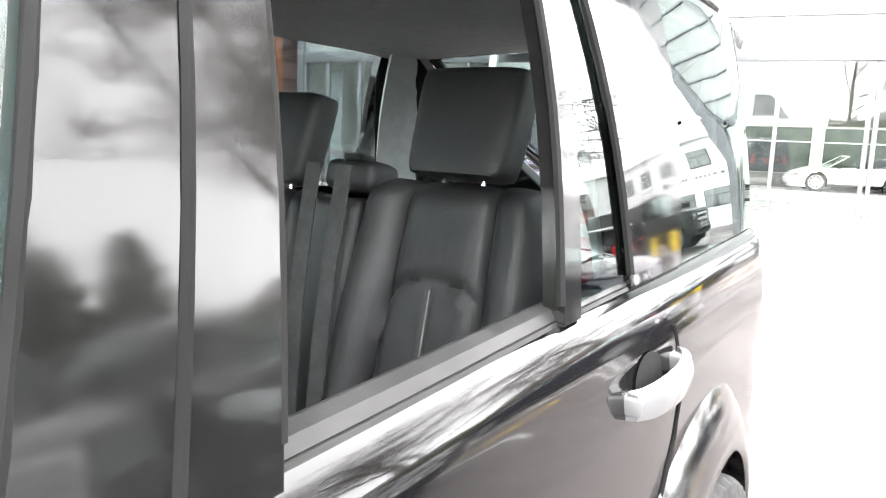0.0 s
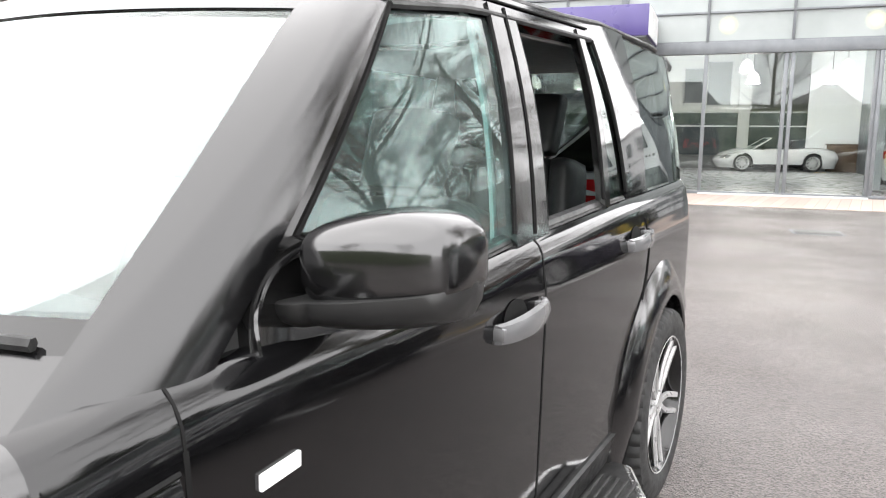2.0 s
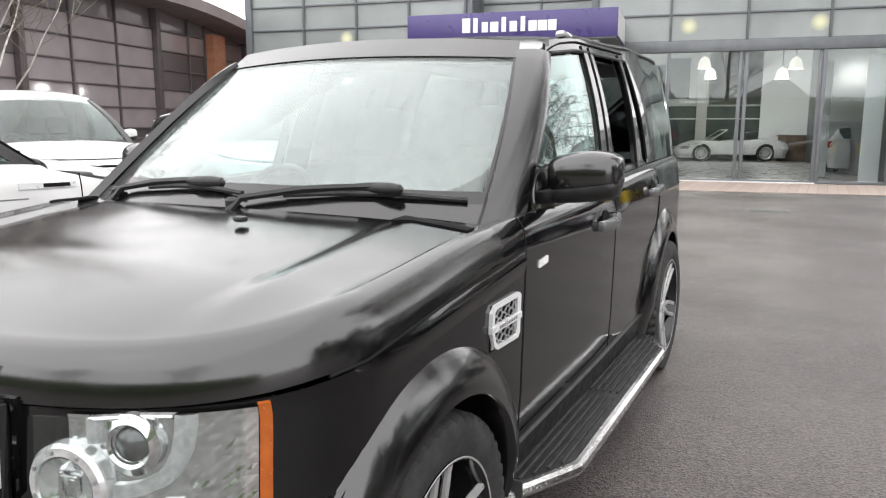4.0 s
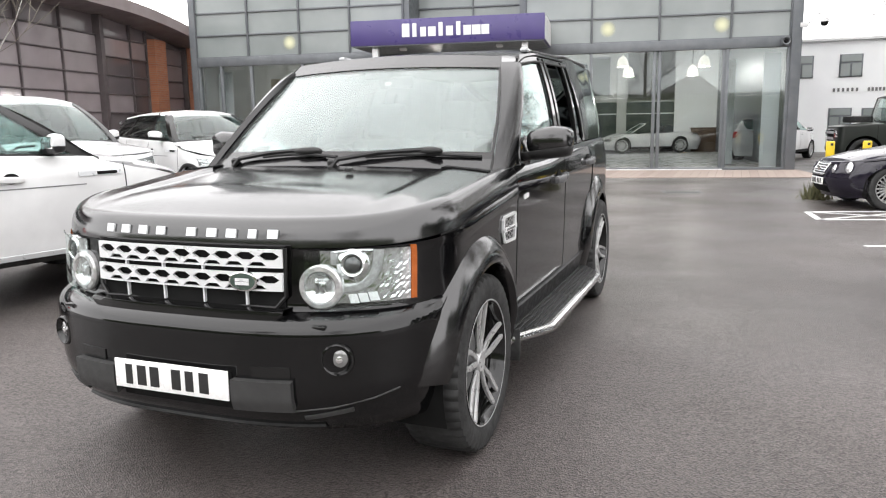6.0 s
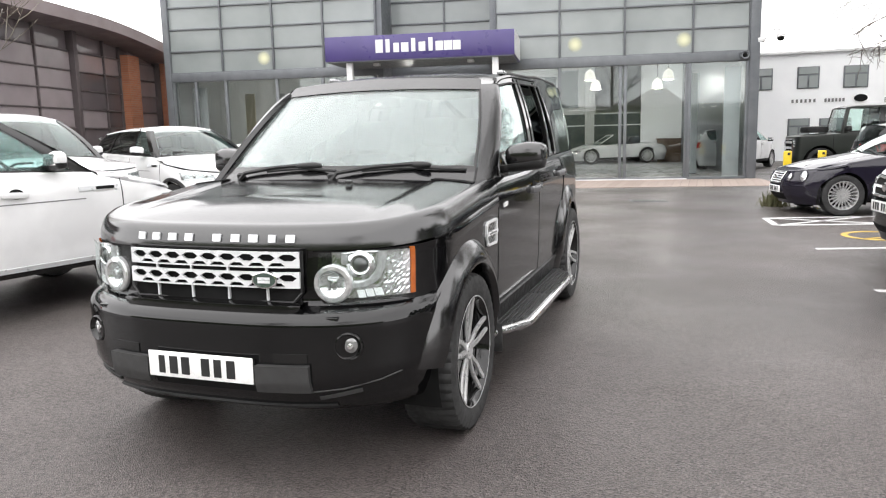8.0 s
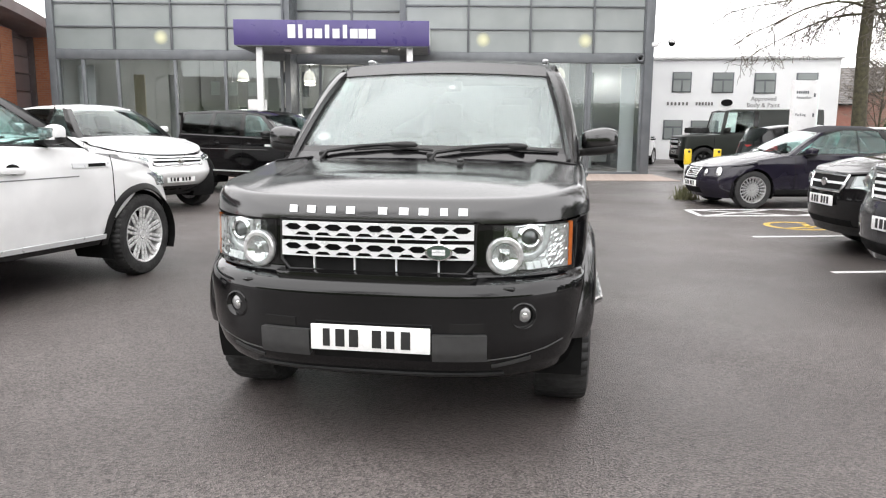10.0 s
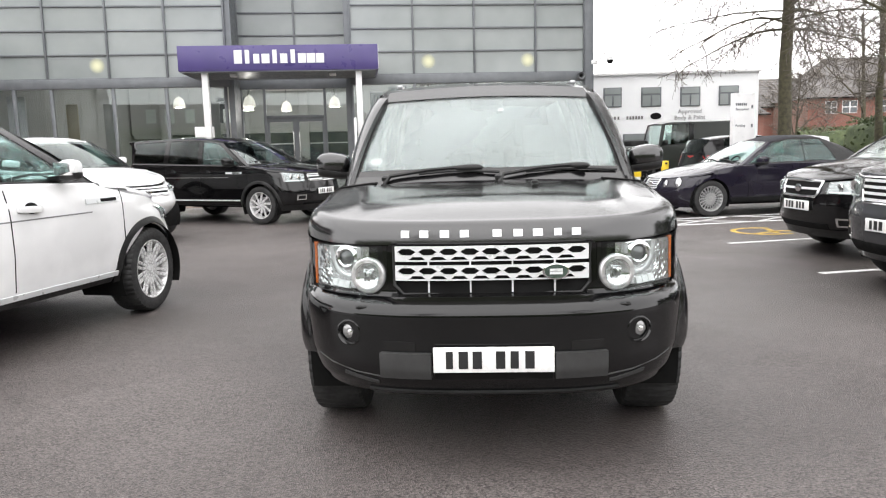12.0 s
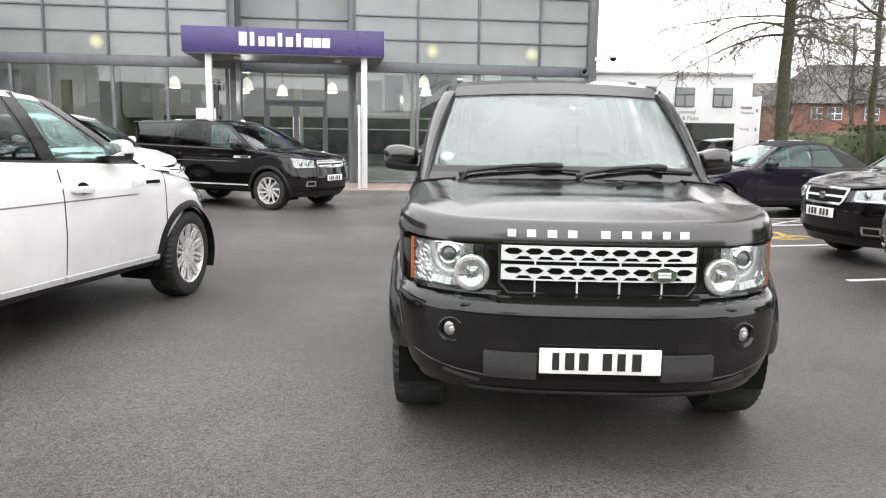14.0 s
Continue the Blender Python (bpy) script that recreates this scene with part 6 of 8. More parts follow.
HATCH = Shell(4.0, ((0.2, 0.80), (0.40, 0.86), (0.65, 0.88), (0.9, 0.87), (1.05, 0.83)), ((0.2, 0.1), (0.35, 0.02), (0.55, 0.0), (0.7, 0.06), (0.8, 0.2)), ((0.2, 0.1), (0.55, 0.0), (1.0, 0.14)),
              ((0, 0.74), (0.3, 0.82), (0.9, 0.95), (1.5, 0.98), (4.0, 1.06)), ((1.8, 1.36), (2.2, 1.44), (3.0, 1.43), (3.7, 1.36)),
              (0.80, 3.30), 0.315, 0.355, 0.26, 0.18, 0.6, 0.4, cowl=1.0, deck=3.9, roof_w=0.56, belt_in=0.05)
HATCH_EDGES = ((1.0, 1.8), (1.14, 1.92), (2.05, 2.12), (2.14, 2.2), (2.9, 2.85), (3.0, 2.92), (3.4, 3.3), (3.85, 3.65))
ROAD = Shell(4.40, ((0.15, 0.82), (0.35, 0.88), (0.55, 0.90), (0.72, 0.88), (0.85, 0.84)), ((0.15, 0.14), (0.28, 0.03), (0.40, 0.0), (0.52, 0.06), (0.62, 0.2)), ((0.2, 0.1), (0.5, 0.0), (0.8, 0.14)),
             ((0, 0.56), (0.3, 0.68), (0.8, 0.80), (1.3, 0.80), (2.0, 0.82), (3.2, 0.86), (3.8, 0.86), (4.4, 0.74)), ((1.8, 1.2), (4, 1.2)),
             (0.92, 3.38), 0.335, 0.365, 0.20, 0.14, 0.75, 0.6, cowl=1.25, deck=3.0, roof_w=0.5, belt_in=0.05)


def parked():
    a = other_car("coupe_off_roader", "white compact off-roader with black cladding, tinted glass", pose(-3.70, 4.22, 0, 0, 0, 168.9), COUPE, M_WHITE, COUPE_EDGES, "ten", clad=0.40, steer=6.0, sill_trim=(0.385, 0.425),
                  lamp_at=(0.50, 0.88, 0.79, 0.87), grille=(0.46, 0.73, 0.85, 2), plate_z=0.52, handles=((2.12, 1.00), (3.05, 1.02)), mirror=(1.76, 1.27, 0.90), vent=True, pillar=M_GLOSS, rim_mat=M_WHEEL)
    c = copy_thing(a, pose(-5.10, 8.05, 0, 0, 0, 66))
    tagged(c, "white compact off-roader with a silver grille, facing the yard")
    other_car("large_off_roader", "white estate off-roader with a silver mesh grille", pose(-5.52, 5.15, 0, 0, 0, 72), EST, M_WHITE, EST_EDGES, "five", lamp_at=(0.48, 0.84, 0.80, 0.97), grille=(0.42, 0.76, 0.97, 2), plate_z=0.55, clad=0.36,
              handles=((2.25, 1.03), (3.2, 1.05)), mirror=(1.66, 1.30, 0.90), fog=(0.6, 0.45), pillar=M_GLOSS)
    other_car("black_off_roader", "black off-roader with silver wheels beside the entrance", pose(-3.10, 11.30, 0, 0, 0, 68.0), FREE, M_BLACK, FREE_EDGES, "swirl", lamp_at=(0.52, 0.86, 0.80, 0.93), grille=(0.44, 0.80, 0.92, 2), plate_z=0.60,
              clad=0.36, sill_trim=(0.44, 0.465), handles=((2.1, 0.99), (3.0, 1.0)), mirror=(1.5, 1.19, 0.90), vent=True, fog=(0.62, 0.50), tint=M_GREEN_GLASS, rim_mat=M_WHEEL)
    other_car("cabriolet", "dark blue cabriolet with a black fabric hood up", pose(3.08, 11.15, 0, 0, 0, -77.3), CAB, M_NAVY, CAB_EDGES, "fan", ovals=True, lamp_at=(0.38, 0.74, 0.53, 0.69), grille=(0.24, 0.50, 0.68, 5), plate_z=0.40,
              handles=((2.45, 0.78),), mirror=(1.70, 0.98, 0.80), soft=True, wheel_width=0.23, tail=(0.7, 0.86))
    other_car("crossover", "black crossover with a bright-framed grille and fog lamps", pose(3.62, 5.86, 0, 0, 0, -82), FOR, M_BLACK, FOR_EDGES, "five", lamp_at=(0.46, 0.88, 0.74, 0.86), grille=(0.36, 0.70, 0.87, 1), plate_z=0.59,
              clad=0.33, fog=(0.66, 0.42), handles=((2.15, 0.93), (3.05, 0.95)), mirror=(1.52, 1.13, 0.88))
    other_car("large_estate", "dark grey off-road estate with a chrome grille", pose(3.33, 3.32, 0, 0, 0, -79), CRU, M_GREY_PAINT, CRU_EDGES, "five", lamp_at=(0.50, 0.88, 0.82, 0.98), grille=(0.44, 0.78, 1.0, 4), plate_z=0.60,
              fog=(0.66, 0.50), handles=((2.25, 1.03), (3.2, 1.05)), mirror=(1.6, 1.27, 0.90))
    other_car("boxy_off_roader", "dark green boxy off-roader with a spare wheel on the bonnet", pose(4.35, 22.4, 0, 0, 0, -84), BOXY, M_GREEN, BOXY_EDGES, "five", lamp_at=(0.52, 0.72, 0.84, 1.02), grille=(0.42, 0.72, 1.05, 2), plate_z=0.62, rim_mat=M_DARK,
              handles=((2.0, 1.05),), mirror=(1.35, 1.35, 0.90), badge=False, tint=M_CLEAR)
    other_car("hatchback", "small black hatchback with red tail lamps", pose(9.1, 17.9, 0, 0, 0, 105), HATCH, M_BLACK, HATCH_EDGES, "five", grille=(0.3, 0.5, 0.62, 1), lamp_at=(0.45, 0.8, 0.62, 0.76), plate_z=0.42, handles=((1.95, 0.86), (2.8, 0.88)), mirror=(1.3, 1.03, 0.84), tail=(0.78, 0.98))
    other_car("silver_hatchback", "pale silver hatchback beside the building", pose(3.75, 28.2, 0, 0, 0, 160), HATCH, M_WHITE, HATCH_EDGES, "five", grille=(0.3, 0.5, 0.62, 1), lamp_at=(0.45, 0.8, 0.62, 0.76), plate_z=0.42, handles=((1.95, 0.86), (2.8, 0.88)), mirror=(1.3, 1.03, 0.84), tail=(0.78, 0.98))
    other_car("far_white_car", "white hatchback parked beyond the cabriolet", pose(8.9, 25.5, 0, 0, 0, -85), HATCH, M_WHITE, HATCH_EDGES, "five", grille=(0.3, 0.5, 0.62, 1), lamp_at=(0.45, 0.8, 0.62, 0.76), plate_z=0.42, handles=((1.95, 0.86), (2.8, 0.88)), mirror=(1.3, 1.03, 0.84), tail=(0.78, 0.98))


parked()
# spare wheel on the boxy car's bonnet is built as a flat tyre of its own
bm = mesh()
lathe(bm, [(0.20, 0.0), (0.37, 0.01), (0.39, 0.08), (0.37, 0.17), (0.20, 0.19), (0.18, 0.1)], 32, Matrix.Translation((5.05, 22.45, 1.23)), closed=True)
tagged(part("spare_wheel", bm, M_RUBBER, None, "black spare wheel lying on the green bonnet"), category="wheel")

# ---- ground and buildings ----
def ground():
    bm = mesh()
    # one sheet, fine near the yard and coarse out to the horizon; it falls a little towards the near end
    xs = [-1500, -300, -80, -30] + [i * 2 for i in range(-10, 14)] + [30, 80, 300, 1500]
    ys = [-1500, -300, -80, -30] + [i * 2 for i in range(-10, 0)] + [i * 0.25 for i in range(0, 24)] + [i * 2 for i in range(3, 22)] + [60, 120, 400, 1500]
    def fall(y):
        k = min(1.0, max(0.0, (3.6 - y) / 2.6))
        return -0.035 * k * k * (3 - 2 * k)
    grid(bm, [[(x, y, fall(y)) for x in xs] for y in ys])
    tagged(part("ground", bm, M_ASPHALT, None, "damp dark grey asphalt car park", smooth=0), category="ground", kind="structure")


ground()
FACADE = pose(-2.03, 19.49, 0, 0, 0, 9.53)
M_FRAME = surface("grey_frame", (0.13, 0.14, 0.15), (0.16, 0.17, 0.18), 0.45, 3.0, 0.2)
M_PANEL = surface("grey_glass_panel", (0.235, 0.258, 0.254), (0.275, 0.30, 0.295), 0.12, 0.8)


def bricks_material(name, a, b, mortar, sx=0.225, sz=0.075, rough=0.85):
    m, n, l, bsdf = nodes_of(name)
    tc = n.new("ShaderNodeTexCoord")
    mp = n.new("ShaderNodeMapping")
    mp.inputs["Rotation"].default_value = (radians(90), 0, 0)
    l.new(tc.outputs["Object"], mp.inputs["Vector"])
    br = n.new("ShaderNodeTexBrick")
    br.inputs["Color1"].default_value, br.inputs["Color2"].default_value, br.inputs["Mortar"].default_value = (*a, 1), (*b, 1), (*mortar, 1)
    br.inputs["Scale"].default_value = 1.0
    br.inputs["Brick Width"].default_value, br.inputs["Row Height"].default_value, br.inputs["Mortar Size"].default_value = sx, sz, 0.006
    l.new(mp.outputs["Vector"], br.inputs["Vector"])
    l.new(br.outputs["Color"], bsdf.inputs["Base Color"])
    bsdf.inputs["Roughness"].default_value = rough
    bp = n.new("ShaderNodeBump")
    bp.inputs["Strength"].default_value, bp.inputs["Distance"].default_value = 0.4, 0.01
    l.new(br.outputs["Fac"], bp.inputs["Height"])
    bp.invert = True
    l.new(bp.outputs["Normal"], bsdf.inputs["Normal"])
    return m


M_SIGN = surface("purple_sign", (0.060, 0.045, 0.16), (0.070, 0.052, 0.18), 0.35, 1.5)
M_PALE = surface("pale_post", grey3(0.68), grey3(0.76), 0.35, 3.0)
M_WALL_IN = surface("showroom_wall", (0.52, 0.52, 0.505), (0.58, 0.58, 0.565), 0.8, 0.7)
M_FLOOR_IN = surface("showroom_floor", (0.38, 0.38, 0.38), (0.44, 0.44, 0.44), 0.3, 1.2)
M_CEIL_IN = surface("showroom_ceiling", grey3(0.6), grey3(0.66), 0.9, 0.9)
M_SHADE = glow("lamp_shade_light", (1.0, 0.93, 0.82), 0.75)
M_DISPLAY = surface("display_panel", (0.74, 0.80, 0.78), (0.82, 0.87, 0.85), 0.4, 1.0)
M_PAVING = bricks_material("block_paving", (0.34, 0.27, 0.235), (0.40, 0.325, 0.285), (0.25, 0.205, 0.18), 0.2, 0.1)
M_LINE = surface("road_paint_white", grey3(0.55), grey3(0.72), 0.6, 8.0, bump=0.2, bump_scale=120)
M_YELLOW_LINE = surface("road_paint_yellow", (0.45, 0.30, 0.05), (0.60, 0.40, 0.08), 0.6, 8.0, bump=0.2, bump_scale=120)
def pane_material(name, low, high, rough):
    """Dark glazing whose panes differ a little from one another."""
    m, n, l, b = nodes_of(name)
    info, r = n.new("ShaderNodeObjectInfo"), n.new("ShaderNodeValToRGB")
    r.color_ramp.elements[0].position, r.color_ramp.elements[1].position = 0.08, 0.45
    r.color_ramp.elements[0].color, r.color_ramp.elements[1].color = (*low, 1), (*high, 1)
    l.new(info.outputs["Random"], r.inputs["Fac"])
    _, f = noise_ramp(n, l, 1.2, (0, 0, 0), (1, 1, 1), 3.0)
    mx = n.new("ShaderNodeMix")
    mx.data_type, mx.blend_type = "RGBA", "MULTIPLY"
    mx.inputs["Factor"].default_value = 0.35
    l.new(r.outputs["Color"], mx.inputs["A"])
    l.new(f, mx.inputs["B"])
    l.new(mx.outputs["Result"], b.inputs["Base Color"])
    b.inputs["Roughness"].default_value, b.inputs["Specular IOR Level"].default_value = rough, 0.9
    return m


# pane colours lifted to stand in for the sky they reflect
M_BROWN_GLASS = pane_material("brown_glazing", (0.12, 0.102, 0.106), (0.36, 0.31, 0.322), 0.06)
M_BRONZE = surface("bronze_frame", (0.085, 0.070, 0.072), (0.11, 0.092, 0.094), 0.5, 3.0)
M_BROWN = surface("brown_cladding", (0.225, 0.185, 0.188), (0.27, 0.225, 0.228), 0.5, 0.8)
M_ORANGE_BRICK = bricks_material("orange_brick", (0.40, 0.15, 0.08), (0.46, 0.19, 0.10), (0.34, 0.24, 0.19))
M_RED_BRICK = bricks_material("red_brick", (0.19, 0.075, 0.055), (0.24, 0.095, 0.07), (0.22, 0.17, 0.14))
M_RENDER = surface("white_render", (0.82, 0.83, 0.835), (0.88, 0.89, 0.89), 0.8, 0.6, bump=0.1, bump_scale=60)
M_TILE = surface("roof_tile", (0.092, 0.085, 0.082), (0.135, 0.124, 0.118), 0.75, 1.2, bump=0.3, bump_scale=30)
M_WINDARK = surface("window_dark", (0.05, 0.06, 0.065), (0.10, 0.11, 0.115), 0.08, 1.5)
M_BARK = surface("bark", (0.060, 0.052, 0.036), (0.10, 0.095, 0.055), 0.9, 9.0, bump=0.9, bump_scale=40)
M_TWIG = surface("twigs", (0.11, 0.095, 0.08), (0.16, 0.14, 0.12), 0.9, 5.0)
M_BIRCH = surface("birch_bark", (0.42, 0.40, 0.37), (0.70, 0.68, 0.65), 0.8, 6.0, bump=0.4, bump_scale=50)
M_HEDGE = surface("hedge_leaf", (0.045, 0.066, 0.024), (0.088, 0.116, 0.042), 0.6, 3.0)
M_WEED = surface("dry_weed", (0.10, 0.105, 0.05), (0.17, 0.16, 0.085), 0.8, 6.0)
M_BUD = surface("buds", (0.16, 0.14, 0.11), (0.24, 0.21, 0.17), 0.8, 5.0)
M_CREAM = surface("cream_panel", (0.55, 0.48, 0.32), (0.62, 0.55, 0.38), 0.6, 1.0)
M_WOOD = surface("desk_wood", (0.10, 0.065, 0.04), (0.15, 0.10, 0.065), 0.45, 4.0)


def piece(name, mat, parent, sx, sy, sz, x, y, z, bevel=0.0, label="", m=None):
    bm = mesh()
    box(bm, sx, sy, sz, x, y, z, bevel=bevel, m=m)
    return part(name, bm, mat, parent, label)


def showroom():
    b = thing("showroom", "glass and grey-panelled car showroom with a purple entrance sign", "building", FACADE)
    rows = [3.53 + 0.665 * i for i in range(8)]
    def bay(us, y, z_rows, panel_mat=None):
        """Panels between mullions, with rails, standing at depth y."""
        for a, c in zip(us, us[1:]):
            for z0, z1 in zip(z_rows, z_rows[1:]):
                piece("facade_panel", M_PANEL, b, c - a - 0.05, 0.05, z1 - z0 - 0.05, (a + c) / 2, y + 0.03, (z0 + z1) / 2)
        for u in us:
            piece("mullion", M_FRAME, b, 0.06, 0.14, z_rows[-1] - z_rows[0], u, y, (z_rows[0] + z_rows[-1]) / 2, 0.008)
        for z in z_rows:
            piece("rail", M_FRAME, b, us[-1] - us[0], 0.10, 0.055, (us[0] + us[-1]) / 2, y + 0.002, z, 0.008)
    left, right = [-12.1, -10.35, -8.68, -7.08, -5.44], [-1.86, -0.02, 1.80, 3.66, 5.16]
    bay(left, 0, rows)
    bay(right, 0, rows)
    bay([-5.25, -3.56, -2.02], 1.2, rows[:1] + rows[1:])
    # band over the glazing
    for a, c in ((-12.15, -5.38), (-1.9, 5.3)):
        piece("band", M_FRAME, b, c - a, 0.20, 0.26, (a + c) / 2, 0.03, 3.39, 0.01, "grey band over the shop glass")
    piece("band", M_FRAME, b, 3.5, 0.2, 0.26, -3.64, 1.23, 3.39, 0.01)
    # returns of the recess and corner columns
    for u in (-5.33, -1.95):
        piece("recess_wall", M_FRAME, b, 0.16, 1.3, 8.6, u, 0.66, 4.3)
    piece("corner_column", M_FRAME, b, 0.26, 0.34, 8.9, 5.30, 0.06, 4.45, 0.01)
    piece("corner_column", M_FRAME, b, 0.20, 0.34, 8.9, -12.16, 0.06, 4.45, 0.01)
    piece("roof_slab", M_FRAME, b, 19.2, 20.0, 0.35, -3.2, 9.2, 8.75, 0.02, "grey flat roof with an overhang")
    piece("side_wall", M_FRAME, b, 0.2, 18.0, 8.6, 5.25, 9.2, 4.3)
    piece("side_wall", M_WALL_IN, b, 0.2, 18.0, 8.6, -12.16, 9.35, 4.3, label="pale flank wall")
    piece("back_wall", M_WALL_IN, b, 17.4, 0.2, 8.6, -3.45, 18.1, 4.3)
    piece("floor", M_FLOOR_IN, b, 17.3, 18.0, 0.06, -3.45, 9.1, 0.0, label="pale grey showroom floor")
    piece("inner_ceiling", M_CEIL_IN, b, 17.3, 16.6, 0.1, -3.45, 9.7, 5.2)
    piece("gallery_front", M_WALL_IN, b, 13.4, 0.25, 2.9, -5.25, 13.3, 3.7, label="pale upper wall")
    piece("gallery_floor", M_CEIL_IN, b, 17.0, 4.6, 0.2, -3.4, 15.6, 2.2)
    # shop glass with its frames
    def glazing(us, y, z1=3.26, mids=()):
        for a, c in zip(us, us[1:]):
            g = piece("shop_glass", M_SHOP_GLASS, b, c - a - 0.07, 0.012, z1 - 0.10, (a + c) / 2, y, z1 / 2 + 0.04, label="clear shop window")
            g.visible_shadow = False
        for u in us:
            piece("shop_mullion", M_FRAME, b, 0.085, 0.13, z1, u, y, z1 / 2, 0.008)
        piece("shop_sill", M_FRAME, b, us[-1] - us[0] + 0.08, 0.14, 0.07, (us[0] + us[-1]) / 2, y - 0.003, 0.04, 0.008)
    glazing([-12.05, -11.3, -10.3, -8.62, -7.15, -5.5], 0.02)
    glazing([-1.86, -0.02], 0.02)
    glazing([-0.02, 1.70, 1.84, 3.52], 0.06)
    glazing([3.60, 5.14], 0.02)
    piece("threshold", M_PALE, b, 3.6, 0.12, 0.035, 1.76, -0.09, 0.02, label="bright door threshold")
    # entrance doors in the recess
    glazing([-5.25, -4.55], 1.22)
    glazing([-2.72, -2.02], 1.22)
    piece("transom", M_FRAME, b, 1.9, 0.12, 0.09, -3.63, 1.22, 2.42, 0.01)
    piece("fanlight", M_SHOP_GLASS, b, 1.76, 0.012, 0.74, -3.63, 1.22, 2.84)
    for k, u in ((-1, -4.08), (1, -3.18)):
        leaf = piece("entrance_door", M_FRAME, b, 0.10, 0.05, 2.36, u - 0.40, 1.22, 1.2, label="glazed entrance door")
        piece("door_stile", M_FRAME, leaf, 0.10, 0.05, 2.36, u + 0.40, 1.22, 1.2)
        piece("door_rail", M_FRAME, leaf, 0.75, 0.05, 0.12, u, 1.22, 2.32)
        piece("door_rail", M_FRAME, leaf, 0.75, 0.05, 0.16, u, 1.22, 0.12)
        piece("door_pane", M_SHOP_GLASS, leaf, 0.72, 0.012, 2.06, u, 1.22, 1.22)
        piece("pull_bar", M_STEEL, leaf, 0.035, 0.035, 1.5, u - k * 0.36, 1.16, 1.2)
    # sign canopy on two posts
    sign = piece("entrance_sign", M_SIGN, b, 5.10, 2.2, 0.64, -3.69, -1.35, 3.77, 0.01, "purple fascia sign over the entrance")
    piece("sign_soffit", M_FRAME, sign, 5.0, 2.14, 0.03, -3.69, -1.35, 3.435)
    piece("sign_end", M_PALE, sign, 0.012, 2.14, 0.60, -1.135, -1.35, 3.77)
    for i, w in enumerate((0.20, 0.11, 0.15, 0.20, 0.11, 0.18, 0.11, 0.20, 0.22, 0.20)):
        u = -4.86 + 0.232 * i + 0.1
        piece("sign_bar", M_PALE, sign, w, 0.012, 0.34 if i in (0, 1, 4, 6) else 0.24, u + 0.03, -2.458, 3.80 if i in (0, 1, 4, 6) else 3.75)
    for u in (-5.63, -1.66):
        piece("sign_post", M_PALE, b, 0.16, 0.16, 3.43, u, -2.2, 1.715, 0.01, "white canopy post")
    piece("sign_post", M_PALE, b, 0.07, 0.10, 2.2, -1.80, -2.42, 1.1, 0.01)
    for u in (-4.95, -2.35):
        piece("canopy_lamp", M_PALE, b, 0.18, 0.18, 0.08, u, -1.9, 3.38, 0.02)
    for z, s2 in ((1.95, 0.42),):
        piece("notice_board", M_PALE, b, 0.5, 0.06, s2, -5.75, -2.1, 1.85, 0.01, "white notice board on the post")
    # lamps behind the panels, seen as soft warm spots
    for u in (-9.0, -6.05, 0.42, 3.42):
        bm = mesh()
        lathe(bm, [(0.0, 0), (0.26, 0.0), (0.26, 0.004), (0.001, 0.004)], 28, Matrix.Translation((u, 0.001, 3.90)) @ TO_FRONT)
        part("panel_lamp", bm, M_SPOT, b, "warm round lamp behind a frosted panel")
    return b


def frosted_lamp(name, colour, strength):
    """The round glow of a lamp behind frosted glass, fading out to nothing at its rim."""
    m, n, l, b = nodes_of(name)
    n.remove(b)
    tc, mid, size, far = n.new("ShaderNodeTexCoord"), n.new("ShaderNodeVectorMath"), n.new("ShaderNodeVectorMath"), n.new("ShaderNodeVectorMath")
    mid.operation, size.operation, far.operation = "SUBTRACT", "MULTIPLY", "LENGTH"
    mid.inputs[1].default_value, size.inputs[1].default_value = (0.5, 0.5, 0.5), (2, 0, 2)
    l.new(tc.outputs["Generated"], mid.inputs[0])
    l.new(mid.outputs["Vector"], size.inputs[0])
    l.new(size.outputs["Vector"], far.inputs[0])
    r = n.new("ShaderNodeValToRGB")
    r.color_ramp.interpolation = "EASE"
    r.color_ramp.elements[0].position, r.color_ramp.elements[1].position = 0.05, 0.95
    r.color_ramp.elements[0].color, r.color_ramp.elements[1].color = (0.8, 0.8, 0.8, 1), (0, 0, 0, 1)
    l.new(far.outputs["Value"], r.inputs["Fac"])
    clear, lit, mix = (n.new("ShaderNode" + k) for k in ("BsdfTransparent", "Emission", "MixShader"))
    lit.inputs["Color"].default_value, lit.inputs["Strength"].default_value = (*colour, 1), strength
    l.new(r.outputs["Color"], mix.inputs["Fac"])
    l.new(clear.outputs["BSDF"], mix.inputs[1])
    l.new(lit.outputs["Emission"], mix.inputs[2])
    l.new(mix.outputs["Shader"], n["Material Output"].inputs["Surface"])
    return m


M_SPOT = frosted_lamp("panel_spot", (0.96, 0.94, 0.66), 0.75)
showroom()


def inside(local):
    """A pose inside the showroom from the facade's own axes."""
    return FACADE @ local


